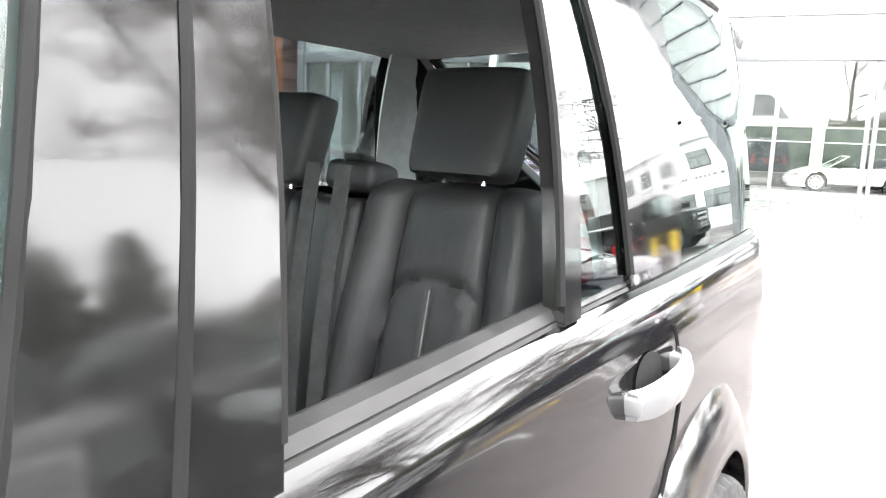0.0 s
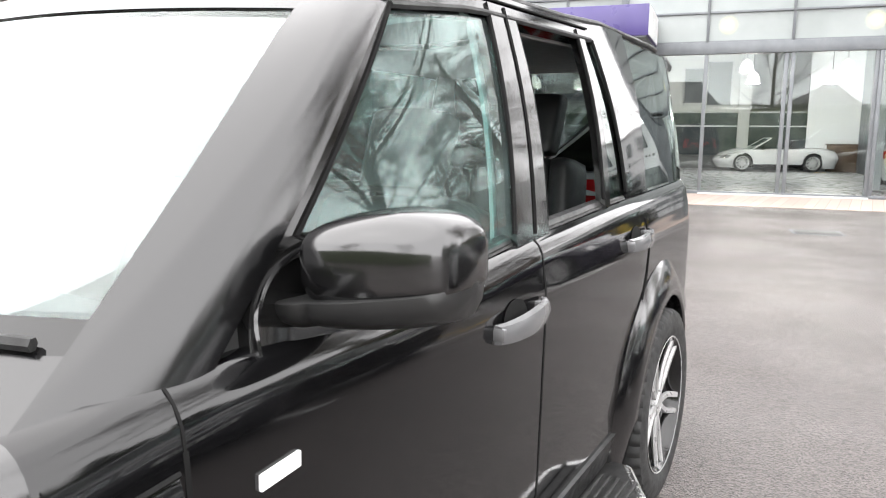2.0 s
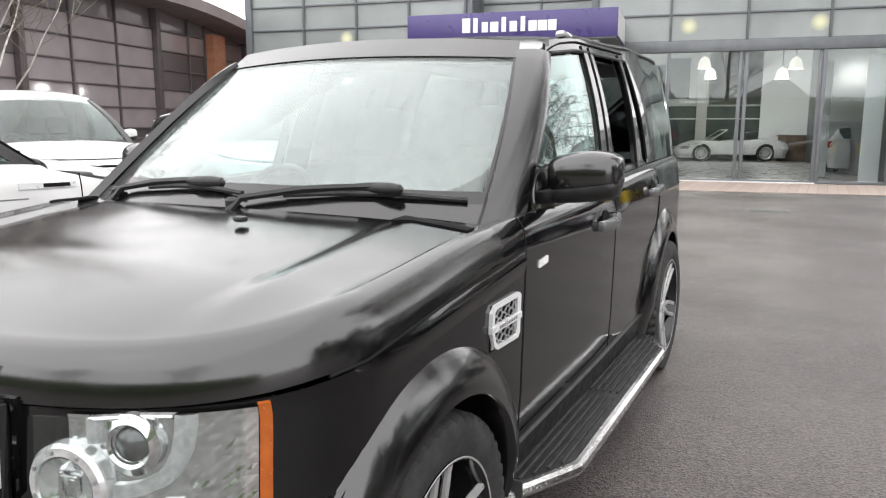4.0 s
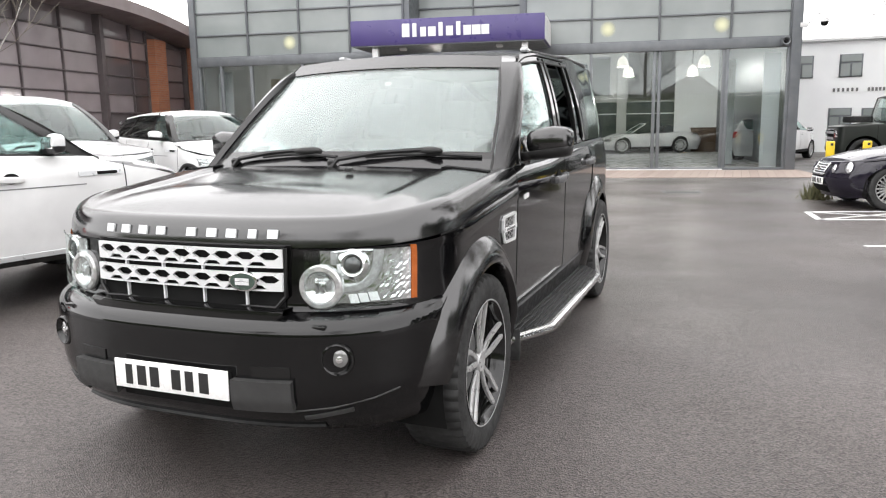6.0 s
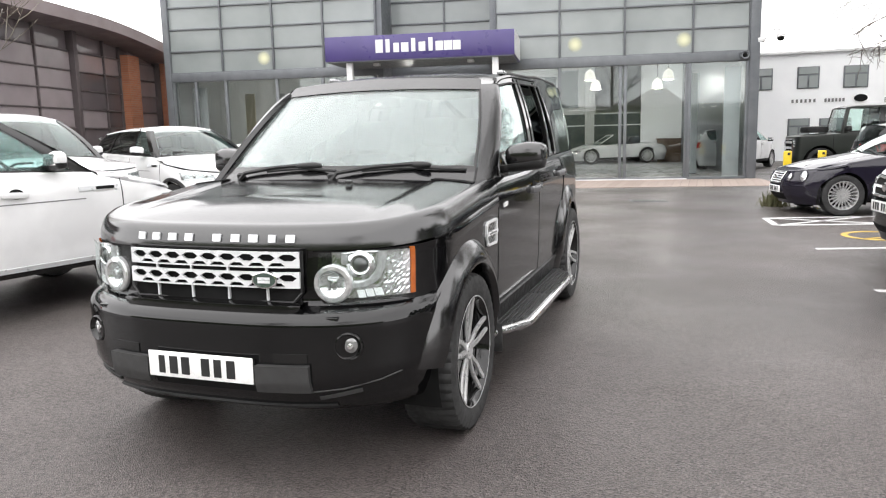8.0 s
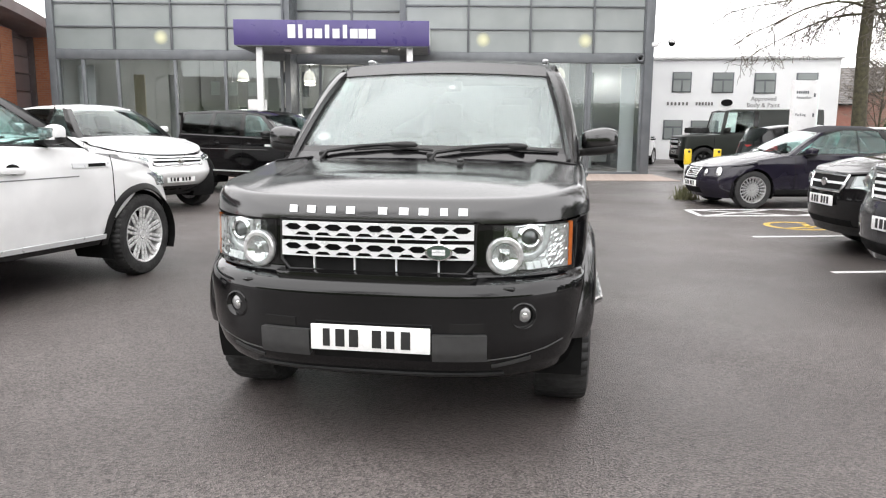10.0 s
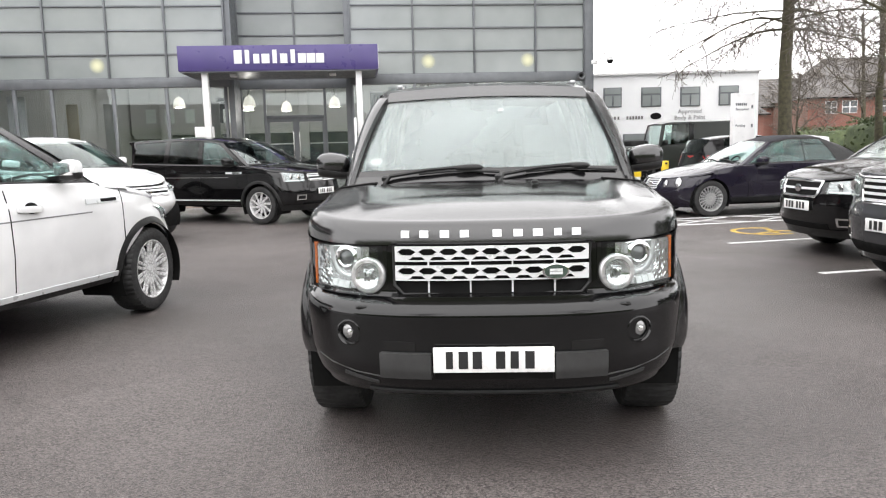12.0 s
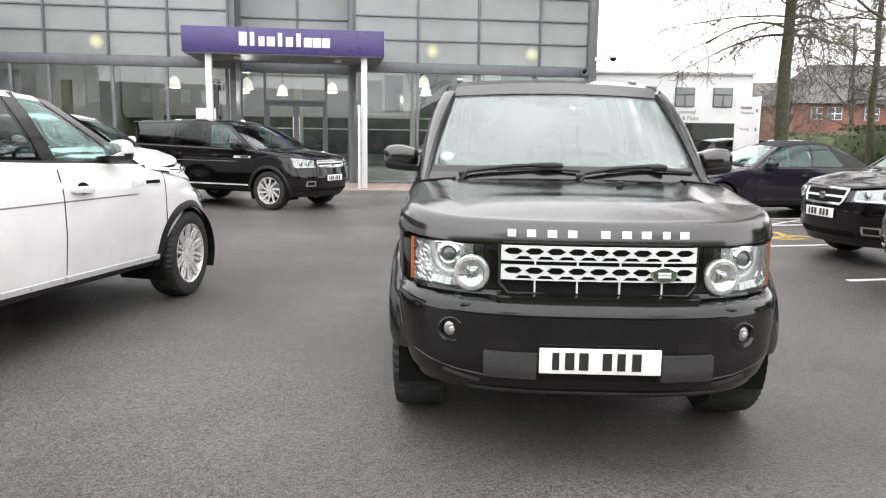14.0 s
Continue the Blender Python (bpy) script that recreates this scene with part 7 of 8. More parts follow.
def pendant(u, d, z, r=0.22):
    t = thing("pendant_lamp", "white bell-shaped pendant lamp, lit", "lamp", inside(pose(u, d, z)), "showroom pendant lamps")
    bm = mesh()
    lathe(bm, [(r, 0), (r * 0.98, 0.10), (r * 0.82, 0.26), (r * 0.5, 0.36), (r * 0.12, 0.40), (r * 0.1, 0.44)], 24)
    part("shade", bm, M_SHADE, t, "glowing white shade")
    bm = mesh()
    cyl(bm, 0.012, (0, 0, 0.42), (0, 0, 5.15 - z), 8)
    part("cord", bm, M_DARK, t)
    bulb = bpy.data.lights.new("bulb", "POINT")
    bulb.energy, bulb.color, bulb.shadow_soft_size = 80, (1.0, 0.96, 0.91), 0.12
    new("bulb", bulb).matrix_world = inside(pose(u, d, z - 0.06))


for u, d, z in ((1.05, 8.0, 3.42), (1.32, 9.6, 3.15), (4.0, 8.0, 3.35), (3.75, 9.4, 3.1), (-5.6, 5.5, 3.0), (-6.0, 8.0, 3.0), (-8.4, 7.0, 3.1), (-2.6, 7.5, 3.05), (-4.6, 9.0, 3.0)):
    pendant(u, d, z)


def showroom_things():
    car = thing("roadster", "white open roadster on the showroom floor", "car", inside(pose(0.14, 11.9, 0.03, 0, 0, -80)))
    s = ROAD
    bm = mesh()
    s.skin(bm)
    part("body", bm, M_WHITE, car)
    bm = mesh()
    s.lid(bm, 1.25, bow=0.1)
    part("bonnet", bm, M_WHITE, car)
    bm = mesh()
    s.boot(bm, 2.95)
    part("rear_deck", bm, M_WHITE, car)
    wells(s, car)
    hold = wheel_set(0.335, 0.25, 0.245, "ten", M_WHEEL)
    put_wheels(car, hold, s.axles, s.radius, 0.76)
    drop_pattern(hold)
    bm = mesh()
    rows = [[(k * lerp(0.70, 0.56, t), lerp(1.30, 1.95, t) - 0.10 * (1 - k * k), lerp(0.83, 1.24, t)) for k in (j / 10 - 1 for j in range(21))] for t in (i / 6 for i in range(7))]
    slab(bm, rows, 0.006)
    part("windscreen", bm, M_CLEAR, car)
    bm = mesh()
    tube(bm, [rows[i][0] for i in range(7)] + rows[6] + [rows[6 - i][20] for i in range(7)], 0.022, 6)
    part("screen_frame", bm, M_WHITE, car)
    for x in (-0.36, 0.36):
        seat(car, x, 2.5, 0.40, 0.95, 0.48, 18)
        bm = mesh()
        s.patch(bm, math.copysign(0.52, x), math.copysign(0.80, x), 0.48, 0.60, 0.004, 0.01, 6)
        part("headlamp", bm, M_REFLECTOR, car)
    steering(car, -0.36, 1.9, 0.82)
    # columns, dark window bands, pictures and desk at the back of the hall
    for u in (1.17, 5.0, -4.2, -7.4, -10.4):
        bm = mesh()
        box(bm, 0.42, 0.42, 5.1, 0, 0, 2.55, bevel=0.02)
        tagged(part("column", bm, M_WALL_IN, None, "", m=inside(pose(u, 13.1, 0.03))), "square pale grey column", "column", "showroom columns", "structure")
    # dark glazed partition under the upper wall, and windows beside it
    t = thing("partition", "dark glazed office partition with pale rails", "partition", inside(pose(0, 13.2, 0.03)), kind="structure")
    for u0, u1 in ((-10.3, -7.6), (-7.2, -4.4), (-4.0, -1.6), (-1.5, 0.97), (1.37, 2.75), (2.8, 3.6)):
        piece("pane", M_WINDARK, t, u1 - u0, 0.04, 1.66, (u0 + u1) / 2, 0, 1.37)
        piece("rail", M_PALE, t, u1 - u0, 0.06, 0.05, (u0 + u1) / 2, -0.01, 1.69)
        piece("plinth_panel", M_TRIM_GREY, t, u1 - u0, 0.06, 0.52, (u0 + u1) / 2, 0, 0.26)
    piece("wall_end", M_WALL_IN, t, 1.55, 0.12, 5.0, 4.4, 0.1, 2.5)
    for u, w, z, h in ((4.25, 0.93, 1.69, 0.73), (3.75, 0.65, 3.3, 0.72), (0.21, 0.86, 3.38, 1.63), (-0.72, 0.75, 3.3, 1.3), (-7.5, 1.2, 3.3, 1.1)):
        t = thing("dark_display", "dark framed display on the hall wall", "display", inside(pose(u, 13.1, z)))
        piece("panel", M_WINDARK, t, w, 0.05, h, 0, 0, 0)
        piece("frame", M_FRAME, t, w + 0.1, 0.04, 0.05, 0, -0.01, h / 2)
        piece("frame", M_FRAME, t, w + 0.1, 0.04, 0.05, 0, -0.01, -h / 2)
    t = thing("desk", "light wooden reception desk", "desk", inside(pose(4.72, 12.75, 0.03)))
    piece("front", M_WOOD, t, 1.2, 0.06, 1.0, 0, -0.3, 0.5, 0.01)
    piece("desk_top", M_WOOD, t, 1.3, 0.7, 0.05, 0, 0, 1.02, 0.01)
    t = thing("monitor", "black computer monitor on the desk", "monitor", inside(pose(4.6, 12.65, 1.08)))
    piece("screen", M_WINDARK, t, 0.5, 0.05, 0.32, 0, 0, 0.30, 0.01)
    piece("foot", M_PLASTIC, t, 0.2, 0.2, 0.14, 0, 0, 0.07, 0.01)
    # pale uprights behind the corner window; the wide one is the white corner column
    for u, d, wide in ((4.02, 2.2, 0.32), (4.80, 0.24, 0.44)):
        t = thing("upright_panel", "tall pale upright behind the window", "panel", inside(pose(u, d, 0.03)), "window panels")
        piece("board", M_PALE, t, wide, 0.05, 3.1, 0, 0, 1.56, 0.005)
        piece("foot", M_FRAME, t, wide + 0.04, 0.2, 0.03, 0, 0, 0.015)
    t = thing("upright_panel", "tall pale upright behind the window", "panel", inside(pose(-11.6, 0.8, 0.03)), "window panels")
    piece("board", M_PALE, t, 0.5, 0.05, 3.1, 0, 0, 1.56, 0.005)
    # the cream board's warm colour stands in for a lit wall further inside
    for u in (-10.85, -9.7, -6.4):
        t = thing("upright_panel", "tall pale upright behind the window", "panel", inside(pose(u, 3.0, 0.03)), "window panels")
        piece("board", M_WALL_IN if u > -10 else M_CREAM, t, 0.35, 0.05, 3.0, 0, 0, 1.5, 0.005)
    for i, u in enumerate((-9.2, -8.6, -7.9, -7.2, -6.6)):
        t = thing("hanging_poster", "white paper poster hanging on a wire", "poster", inside(pose(u, 6.0 + 0.2 * i, 2.75)), "hanging posters")
        piece("sheet", M_DISPLAY, t, 0.34, 0.015, 0.5, 0, 0, 0)
        piece("hanger", M_STEEL, t, 0.01, 0.01, 2.2, 0, 0, 1.35)
    c = copy_thing(bpy.data.objects["hatchback"], inside(pose(-3.4, 11.6, 0.03, 0, 0, 70)))
    tagged(c, "dark hatchback at the back of the showroom")


showroom_things()


def cctv():
    t = thing("dome_camera", "white dome camera on a bent bracket at the wall corner", "camera", FACADE @ pose(5.46, -0.05, 4.02))
    piece("wall_box", M_PALE, t, 0.20, 0.16, 0.12, 0.0, 0, -0.22, 0.02)
    bm = mesh()
    tube(bm, [(0.08, 0, -0.2), (0.18, 0, -0.14), (0.26, 0, 0.0), (0.36, 0, 0.06), (0.46, 0, 0.04), (0.50, 0, -0.05)], 0.022, 8)
    part("bracket", bm, M_PALE, t)
    bm = mesh()
    lathe(bm, [(0.02, -0.05), (0.11, -0.08), (0.11, -0.16)], 20, Matrix.Translation((0.50, 0, 0)))
    part("hood", bm, M_PALE, t)
    bm = mesh()
    lathe(bm, [(0.10, -0.16), (0.09, -0.22), (0.05, -0.26), (0.003, -0.27)], 20, Matrix.Translation((0.50, 0, 0)))
    part("dome", bm, M_GLOSS, t, "dark dome")
    t = thing("sounder", "grey round sounder on the band", "alarm", FACADE @ pose(5.02, -0.10, 3.40))
    bm = mesh()
    lathe(bm, [(0.12, 0), (0.12, 0.10), (0.10, 0.14), (0.07, 0.12), (0.06, 0.05), (0.005, 0.05)], 24, TO_FRONT)
    part("horn", bm, M_FRAME, t)
    bm = mesh()
    lathe(bm, [(0.05, 0.05), (0.04, 0.12), (0.003, 0.13)], 16, TO_FRONT)
    part("horn_core", bm, M_DARK, t)


cctv()


M_IRON = surface("worn_iron", grey3(0.045), grey3(0.075), 0.45, 12.0, 0.3, bump=0.4, bump_scale=60)


def markings():
    """Paving strip, bay lines, the hatched strip and the yellow symbol, each laid on the asphalt."""
    bm = mesh()
    box(bm, 17.6, 2.9, 0.02, -3.3, -1.58, 0.002, m=FACADE)
    tagged(part("pavement", bm, M_PAVING, None, "reddish block paving along the shop front", smooth=0), category="pavement", kind="structure")
    def line(x0, y0, x1, y1, w=0.09, mat=M_LINE, z=0.004, name="bay_line"):
        d = Vector((x1 - x0, y1 - y0, 0))
        n = Vector((-d.y, d.x, 0)).normalized() * w / 2
        bm = mesh()
        a, c = Vector((x0, y0, z)), Vector((x1, y1, z))
        vs = [bm.verts.new(p) for p in (a - n, c - n, c + n, a + n)]
        lo = [bm.verts.new(v.co - Vector((0, 0, 0.008))) for v in vs]
        bm.faces.new(vs)
        for i in range(4):
            bm.faces.new((vs[i], lo[i], lo[(i + 1) % 4], vs[(i + 1) % 4]))
        tagged(part(name, bm, mat, None, "white road marking" if mat is M_LINE else "worn yellow road marking", smooth=0), category="marking", group="road markings", kind="structure")
    line(3.19, 6.91, 7.96, 8.19)
    line(3.347, 4.54, 8.1, 5.69)
    line(3.0, 2.2, 7.8, 3.3)
    a, b, c, d = (2.87, 10.09), (7.3, 11.3), (7.5, 10.35), (2.955, 9.17)
    line(*a, *b)
    line(*d, *c)
    line(*a, *d)
    for i in range(3):
        p, q = i / 3, (i + 1) / 3
        line(lerp(a[0], b[0], p), lerp(a[1], b[1], p), lerp(d[0], c[0], q), lerp(d[1], c[1], q), 0.07)
        line(lerp(d[0], c[0], p), lerp(d[1], c[1], p), lerp(a[0], b[0], q), lerp(a[1], b[1], q), 0.07)
    # wheelchair symbol as plain strokes
    cx, cy = 4.10, 8.20
    pts = [(cx + 0.42 * math.cos(radians(t)), cy + 0.42 * math.sin(radians(t))) for t in range(60, 330, 18)]
    for p, q in zip(pts, pts[1:]):
        line(*p, *q, 0.08, M_YELLOW_LINE, name="yellow_mark")
    for p, q in (((3.85, 7.87), (4.35, 8.20)), ((4.35, 8.20), (4.85, 8.05)), ((4.2, 7.95), (4.25, 8.45)), ((4.7, 7.85), (5.2, 8.0))):
        line(*p, *q, 0.08, M_YELLOW_LINE, name="yellow_mark")
    t = thing("manhole", "dark cast-iron manhole cover in the asphalt", "manhole", pose(0.90, 13.1, 0.0, 0, 0, 12), kind="structure")
    piece("cover", M_IRON, t, 0.62, 0.5, 0.02, 0, 0, -0.002, 0.004)
    piece("rim", M_FRAME, t, 0.70, 0.58, 0.02, 0, 0, -0.005, 0.004)


markings()


def bollard(x, y):
    t = thing("bollard", "white bollard with a yellow reflective top", "bollard", pose(x, y, 0), "yard bollards")
    piece("post", M_PALE, t, 0.13, 0.09, 0.88, 0, 0, 0.44, 0.015)
    piece("cap", M_YELLOW, t, 0.16, 0.12, 0.36, 0, 0, 0.72, 0.02, "yellow cap")
    piece("reflector", M_INK, t, 0.05, 0.01, 0.05, 0.02, -0.063, 0.84)


M_YELLOW = surface("yellow_plastic", (0.72, 0.50, 0.02), (0.80, 0.58, 0.03), 0.4, 5.0)
bollard(3.64, 15.1)
bollard(4.33, 15.3)


def words(text, size, parent, x, y, z, mat=None):
    """Raised lettering that faces -y, set about x with its foot at z."""
    c = bpy.data.curves.new("words", "FONT")
    c.body, c.size, c.extrude, c.align_x, c.resolution_u = text, size, 0.004, "CENTER", 2
    o = bpy.data.objects.new("words_source", c)
    me = bpy.data.meshes.new_from_object(o)
    bpy.data.objects.remove(o)
    me.materials.clear()
    me.materials.append(mat or M_TRIM_GREY)
    ob = new("lettering", me)
    ob.parent, ob.matrix_basis = parent, pose(x, y, z, 90, 0, 0)
    return tagged(ob, "grey lettering")


def totem():
    t = thing("totem_sign", "tall pale grey totem sign with small dark lettering", "sign", pose(6.10, 15.2, 0, 0, 0, 14))
    piece("board", M_PALE, t, 0.56, 0.14, 2.44, 0, 0, 1.22, 0.01)
    piece("edge", M_DISPLAY, t, 0.03, 0.16, 2.46, 0.29, 0, 1.23, 0.004)
    piece("plinth", M_FRAME, t, 0.66, 0.24, 0.08, 0, 0, 0.04, 0.01)
    for x, z, w in ((-0.06, 2.18, 0.34),):
        for i in range(int(w / 0.05)):
            piece("letter_bar", M_FRAME, t, 0.034, 0.006, 0.06, x - w / 2 + 0.05 * i + 0.02, -0.073, z)
    words("Reception", 0.085, t, -0.05, -0.072, 2.04, M_FRAME)
    words("Parking", 0.085, t, -0.10, -0.072, 1.66, M_FRAME)
    for z in (2.12, 1.68):
        piece("arrow_bar", M_FRAME, t, 0.04, 0.006, 0.08, 0.20, -0.073, z)


totem()


def white_building():
    b = thing("white_building", "white rendered two-storey workshop with dark windows", "building", pose(0.33, 32.6, 0, 0, 0, 0))
    wall_z = 4.45
    piece("wall", M_RENDER, b, 13.4, 0.3, wall_z, 5.6, 0.15, wall_z / 2)
    piece("flank", M_RENDER, b, 0.3, 9, wall_z, 12.15, 4.8, wall_z / 2)
    piece("roof_edge", M_PALE, b, 13.6, 0.5, 0.12, 5.6, 0.1, wall_z + 0.05, 0.02)
    for x0, x1, z0, z1 in ((5.24, 6.08, 3.0, 3.9), (6.97, 7.89, 2.98, 3.87), (8.75, 9.66, 2.95, 3.84), (10.5, 11.4, 2.95, 3.84), (3.4, 4.3, 3.0, 3.9), (4.95, 5.8, 0.9, 1.78), (6.15, 7.35, 0.9, 1.76), (8.1, 9.9, 0.3, 1.75)):
        cx, cz, w, h = (x0 + x1) / 2, (z0 + z1) / 2, x1 - x0, z1 - z0
        win = piece("window", M_FRAME, b, w, 0.12, h, cx, 0.02, cz, 0.01, "dark-framed window")
        # panes take the grey panel colour in place of a sky reflection
        piece("pane", M_PANEL, win, w - 0.12, 0.02, h * 0.30, cx, -0.055, z1 - h * 0.18)
        piece("pane", M_PANEL, win, w / 2 - 0.09, 0.02, h * 0.54, cx - w / 4 + 0.01, -0.055, z0 + h * 0.32)
        piece("pane", M_PANEL, win, w / 2 - 0.09, 0.02, h * 0.54, cx + w / 4 - 0.01, -0.055, z0 + h * 0.32)
    for x, w in ((5.6, 1.0), (6.75, 0.8)):
        for i in range(6):
            piece("wall_letter_bar", M_TRIM_GREY, b, 0.08, 0.02, 0.14, x - w / 2 + i * w / 6, -0.02, 2.5)
    bm = mesh()
    lathe(bm, [(0.25, 0), (0.25, 0.02), (0.003, 0.03)], 24, Matrix.Translation((7.65, -0.01, 2.55)) @ TO_FRONT @ Matrix.Diagonal((1, 0.6, 1, 1)))
    part("wall_badge", bm, M_DARK, b, "dark oval emblem")
    words("Approved", 0.27, b, 9.2, -0.012, 2.64)
    words("Body & Paint", 0.27, b, 9.2, -0.012, 2.36)


white_building()


def brown_building():
    """The long brown glazed block with its curved eaves, from the far end towards the yard."""
    a, e = Vector((-17.5, 21.2, 0)), Vector((-12.9, 0.6, 0))
    yaw = math.degrees(math.atan2(e.y - a.y, e.x - a.x))
    L = (e - a).length
    b = thing("brown_building", "long brown glazed building with a curved overhanging roof", "building", pose(a.x, a.y, 0, 0, 0, yaw))
    n = 12
    step = L / n
    # wall faces the yard, which lies to local +y
    def eave(u):
        return 4.30 + 0.60 * math.sin(math.pi / 2 * max(0.0, min(1.0, (u + 0.6) / 6.5)))
    piece("wall", M_BROWN, b, L, 0.3, 4.3, L / 2, -0.35, 2.15)
    rows7 = [0.30, 1.02, 1.34, 1.92, 2.50, 3.08, 3.66, 4.24]
    for i in range(n):
        u0, u1 = i * step, (i + 1) * step
        if i == 1:
            piece("brick_pier", M_ORANGE_BRICK, b, 0.75, 0.4, 4.4, u0 + 0.4, 0.0, 2.2)
            u0 += 0.8
        for z0, z1 in zip(rows7, rows7[1:]):
            piece("glazing", M_BROWN_GLASS, b, u1 - u0 - 0.04, 0.05, z1 - z0 - 0.04, (u0 + u1) / 2, -0.16, (z0 + z1) / 2)
        tall = eave(u0) - 0.03
        piece("mullion", M_BRONZE, b, 0.06 if i % 3 else 0.20, 0.10 if i % 3 else 0.34, tall, u0, -0.12, tall / 2, 0.01)
    for z in rows7:
        piece("glazing_rail", M_BRONZE, b, L, 0.08, 0.10 if z == 1.02 else 0.045, L / 2, -0.125, z, 0.008)
    rows = []
    for i in range(33):
        u = lerp(-0.6, L + 0.5, i / 32)
        rows.append([(u, y, eave(u) + h) for y, h in ((-9, 1.2), (-4, 0.9), (0.2, 0.40), (0.95, 0.34), (0.95, 0.0), (0.3, -0.05), (-9, -0.05))])
    bm = mesh()
    vs = grid(bm, rows, True)
    bm.faces.new(vs[0])
    bm.faces.new(vs[-1])
    part("roof", bm, M_BROWN, b, "brown curved overhanging roof")
    rows = [[(lerp(0, L, i / 24), -0.2, z) for z in (4.24, eave(lerp(0, L, i / 24)) + 0.05)] for i in range(25)]
    bm = mesh()
    slab(bm, rows, 0.05)
    part("upper_wall", bm, M_BROWN_GLASS, b)
    # link block between it and the showroom
    t = thing("link_block", "orange brick link with a tall dark window", "building", pose(-16.3, 21.4, 0, 0, 0, 9.5))
    piece("wall", M_ORANGE_BRICK, t, 5.2, 0.4, 4.75, -1.25, 0.2, 2.375)
    w = piece("window", M_FRAME, t, 1.3, 0.1, 3.6, 0.6, -0.02, 2.0)
    for j in range(4):
        piece("pane", M_WINDARK, w, 1.1, 0.03, 0.78, 0.6, -0.075, 0.66 + 0.88 * j)
    piece("coping", M_BROWN, t, 5.3, 0.5, 0.14, -1.25, 0.2, 4.82, 0.02)


brown_building()


def house(x, y, w, d, eave, ridge, yaw, label, wins):
    h = thing("brick_house", label, "house", pose(x, y, 0, 0, 0, yaw), "houses beyond the car park")
    piece("wall", M_RED_BRICK, h, w, d, eave, w / 2, d / 2, eave / 2)
    bm = mesh()
    o = 0.35
    pts = [(-o, -o, eave), (w + o, -o, eave), (w + o, d + o, eave), (-o, d + o, eave), (d * 0.35, d / 2, ridge), (w - d * 0.1, d / 2, ridge)]
    # the two long slopes as courses of tiles, then hips
    v = [Vector(p) for p in pts]
    for a, b, c, e in ((0, 1, 5, 4), (2, 3, 4, 5)):
        rows = []
        for i in range(25):
            t = i / 24
            rows.append([lerp(v[a], v[e], t) + Vector((0, 0, 0.05 if i % 2 else 0.0)), lerp(v[b], v[c], t) + Vector((0, 0, 0.05 if i % 2 else 0.0))])
        grid(bm, rows)
    for a, b, c in ((3, 0, 4), (1, 2, 5)):
        bm.faces.new([bm.verts.new(v[k]) for k in (a, b, c)])
    bm.faces.new([bm.verts.new(v[k] + Vector((0, 0, -0.02))) for k in (0, 1, 2, 3)])
    part("roof", bm, M_TILE, h, "dark tiled hipped roof", smooth=20)
    piece("gutter", M_DARK, h, w + 0.7, 0.12, 0.12, w / 2, -o - 0.05, eave - 0.02, 0.02)
    for u, z, ww, hh in wins:
        f = piece("window", M_PALE, h, ww, 0.14, hh, u, 0.0, z, 0.01, "white-framed window")
        for k in (-1, 1):
            for q in (-1, 1):
                piece("pane", M_WINDARK, f, ww / 2 - 0.11, 0.03, hh / 2 - 0.10, u + k * ww / 4, -0.07, z + q * hh / 4)


house(28.8, 66, 17, 9, 4.85, 8.7, 0, "red brick house with white windows and a dark tiled roof", [(1.0 + 1.0, 4.0, 1.0, 1.1), (3.6, 4.0, 1.3, 1.1), (6.9, 4.0, 1.3, 1.1), (9.3, 4.0, 1.3, 1.1), (12.4, 4.0, 1.3, 1.1), (2.0, 1.2, 1.0, 1.2), (3.6, 1.2, 1.3, 1.2), (6.9, 1.2, 1.3, 1.2), (12.4, 1.2, 1.3, 1.2)])
house(20.0, 74, 16, 9, 4.5, 7.6, 0, "red brick house with a long tiled roof", [(3, 3.7, 1.2, 1.1), (7, 3.7, 1.2, 1.1)])
house(17.2, 60, 6, 7, 3.4, 5.4, 8, "small red brick building with a hipped tiled roof", [(2, 2.2, 1.0, 1.0)])
house(12.0, -37.0, 5.2, 9, 3.2, 5.6, 0, "brick house across the road, mirrored in the shop glass", [(1.5, 2.2, 1.1, 1.1)])
house(-34.0, -38.0, 40, 9, 3.4, 6.0, 0, "long brick terrace across the road", [(4 + 4 * i, 2.4, 1.3, 1.1) for i in range(9)])
house(46, 60, 16, 9, 4.7, 8.0, -15, "red brick house with a dark tiled roof", [(3, 3.8, 1.3, 1.1), (7, 3.8, 1.3, 1.1), (11, 3.8, 1.3, 1.1)])

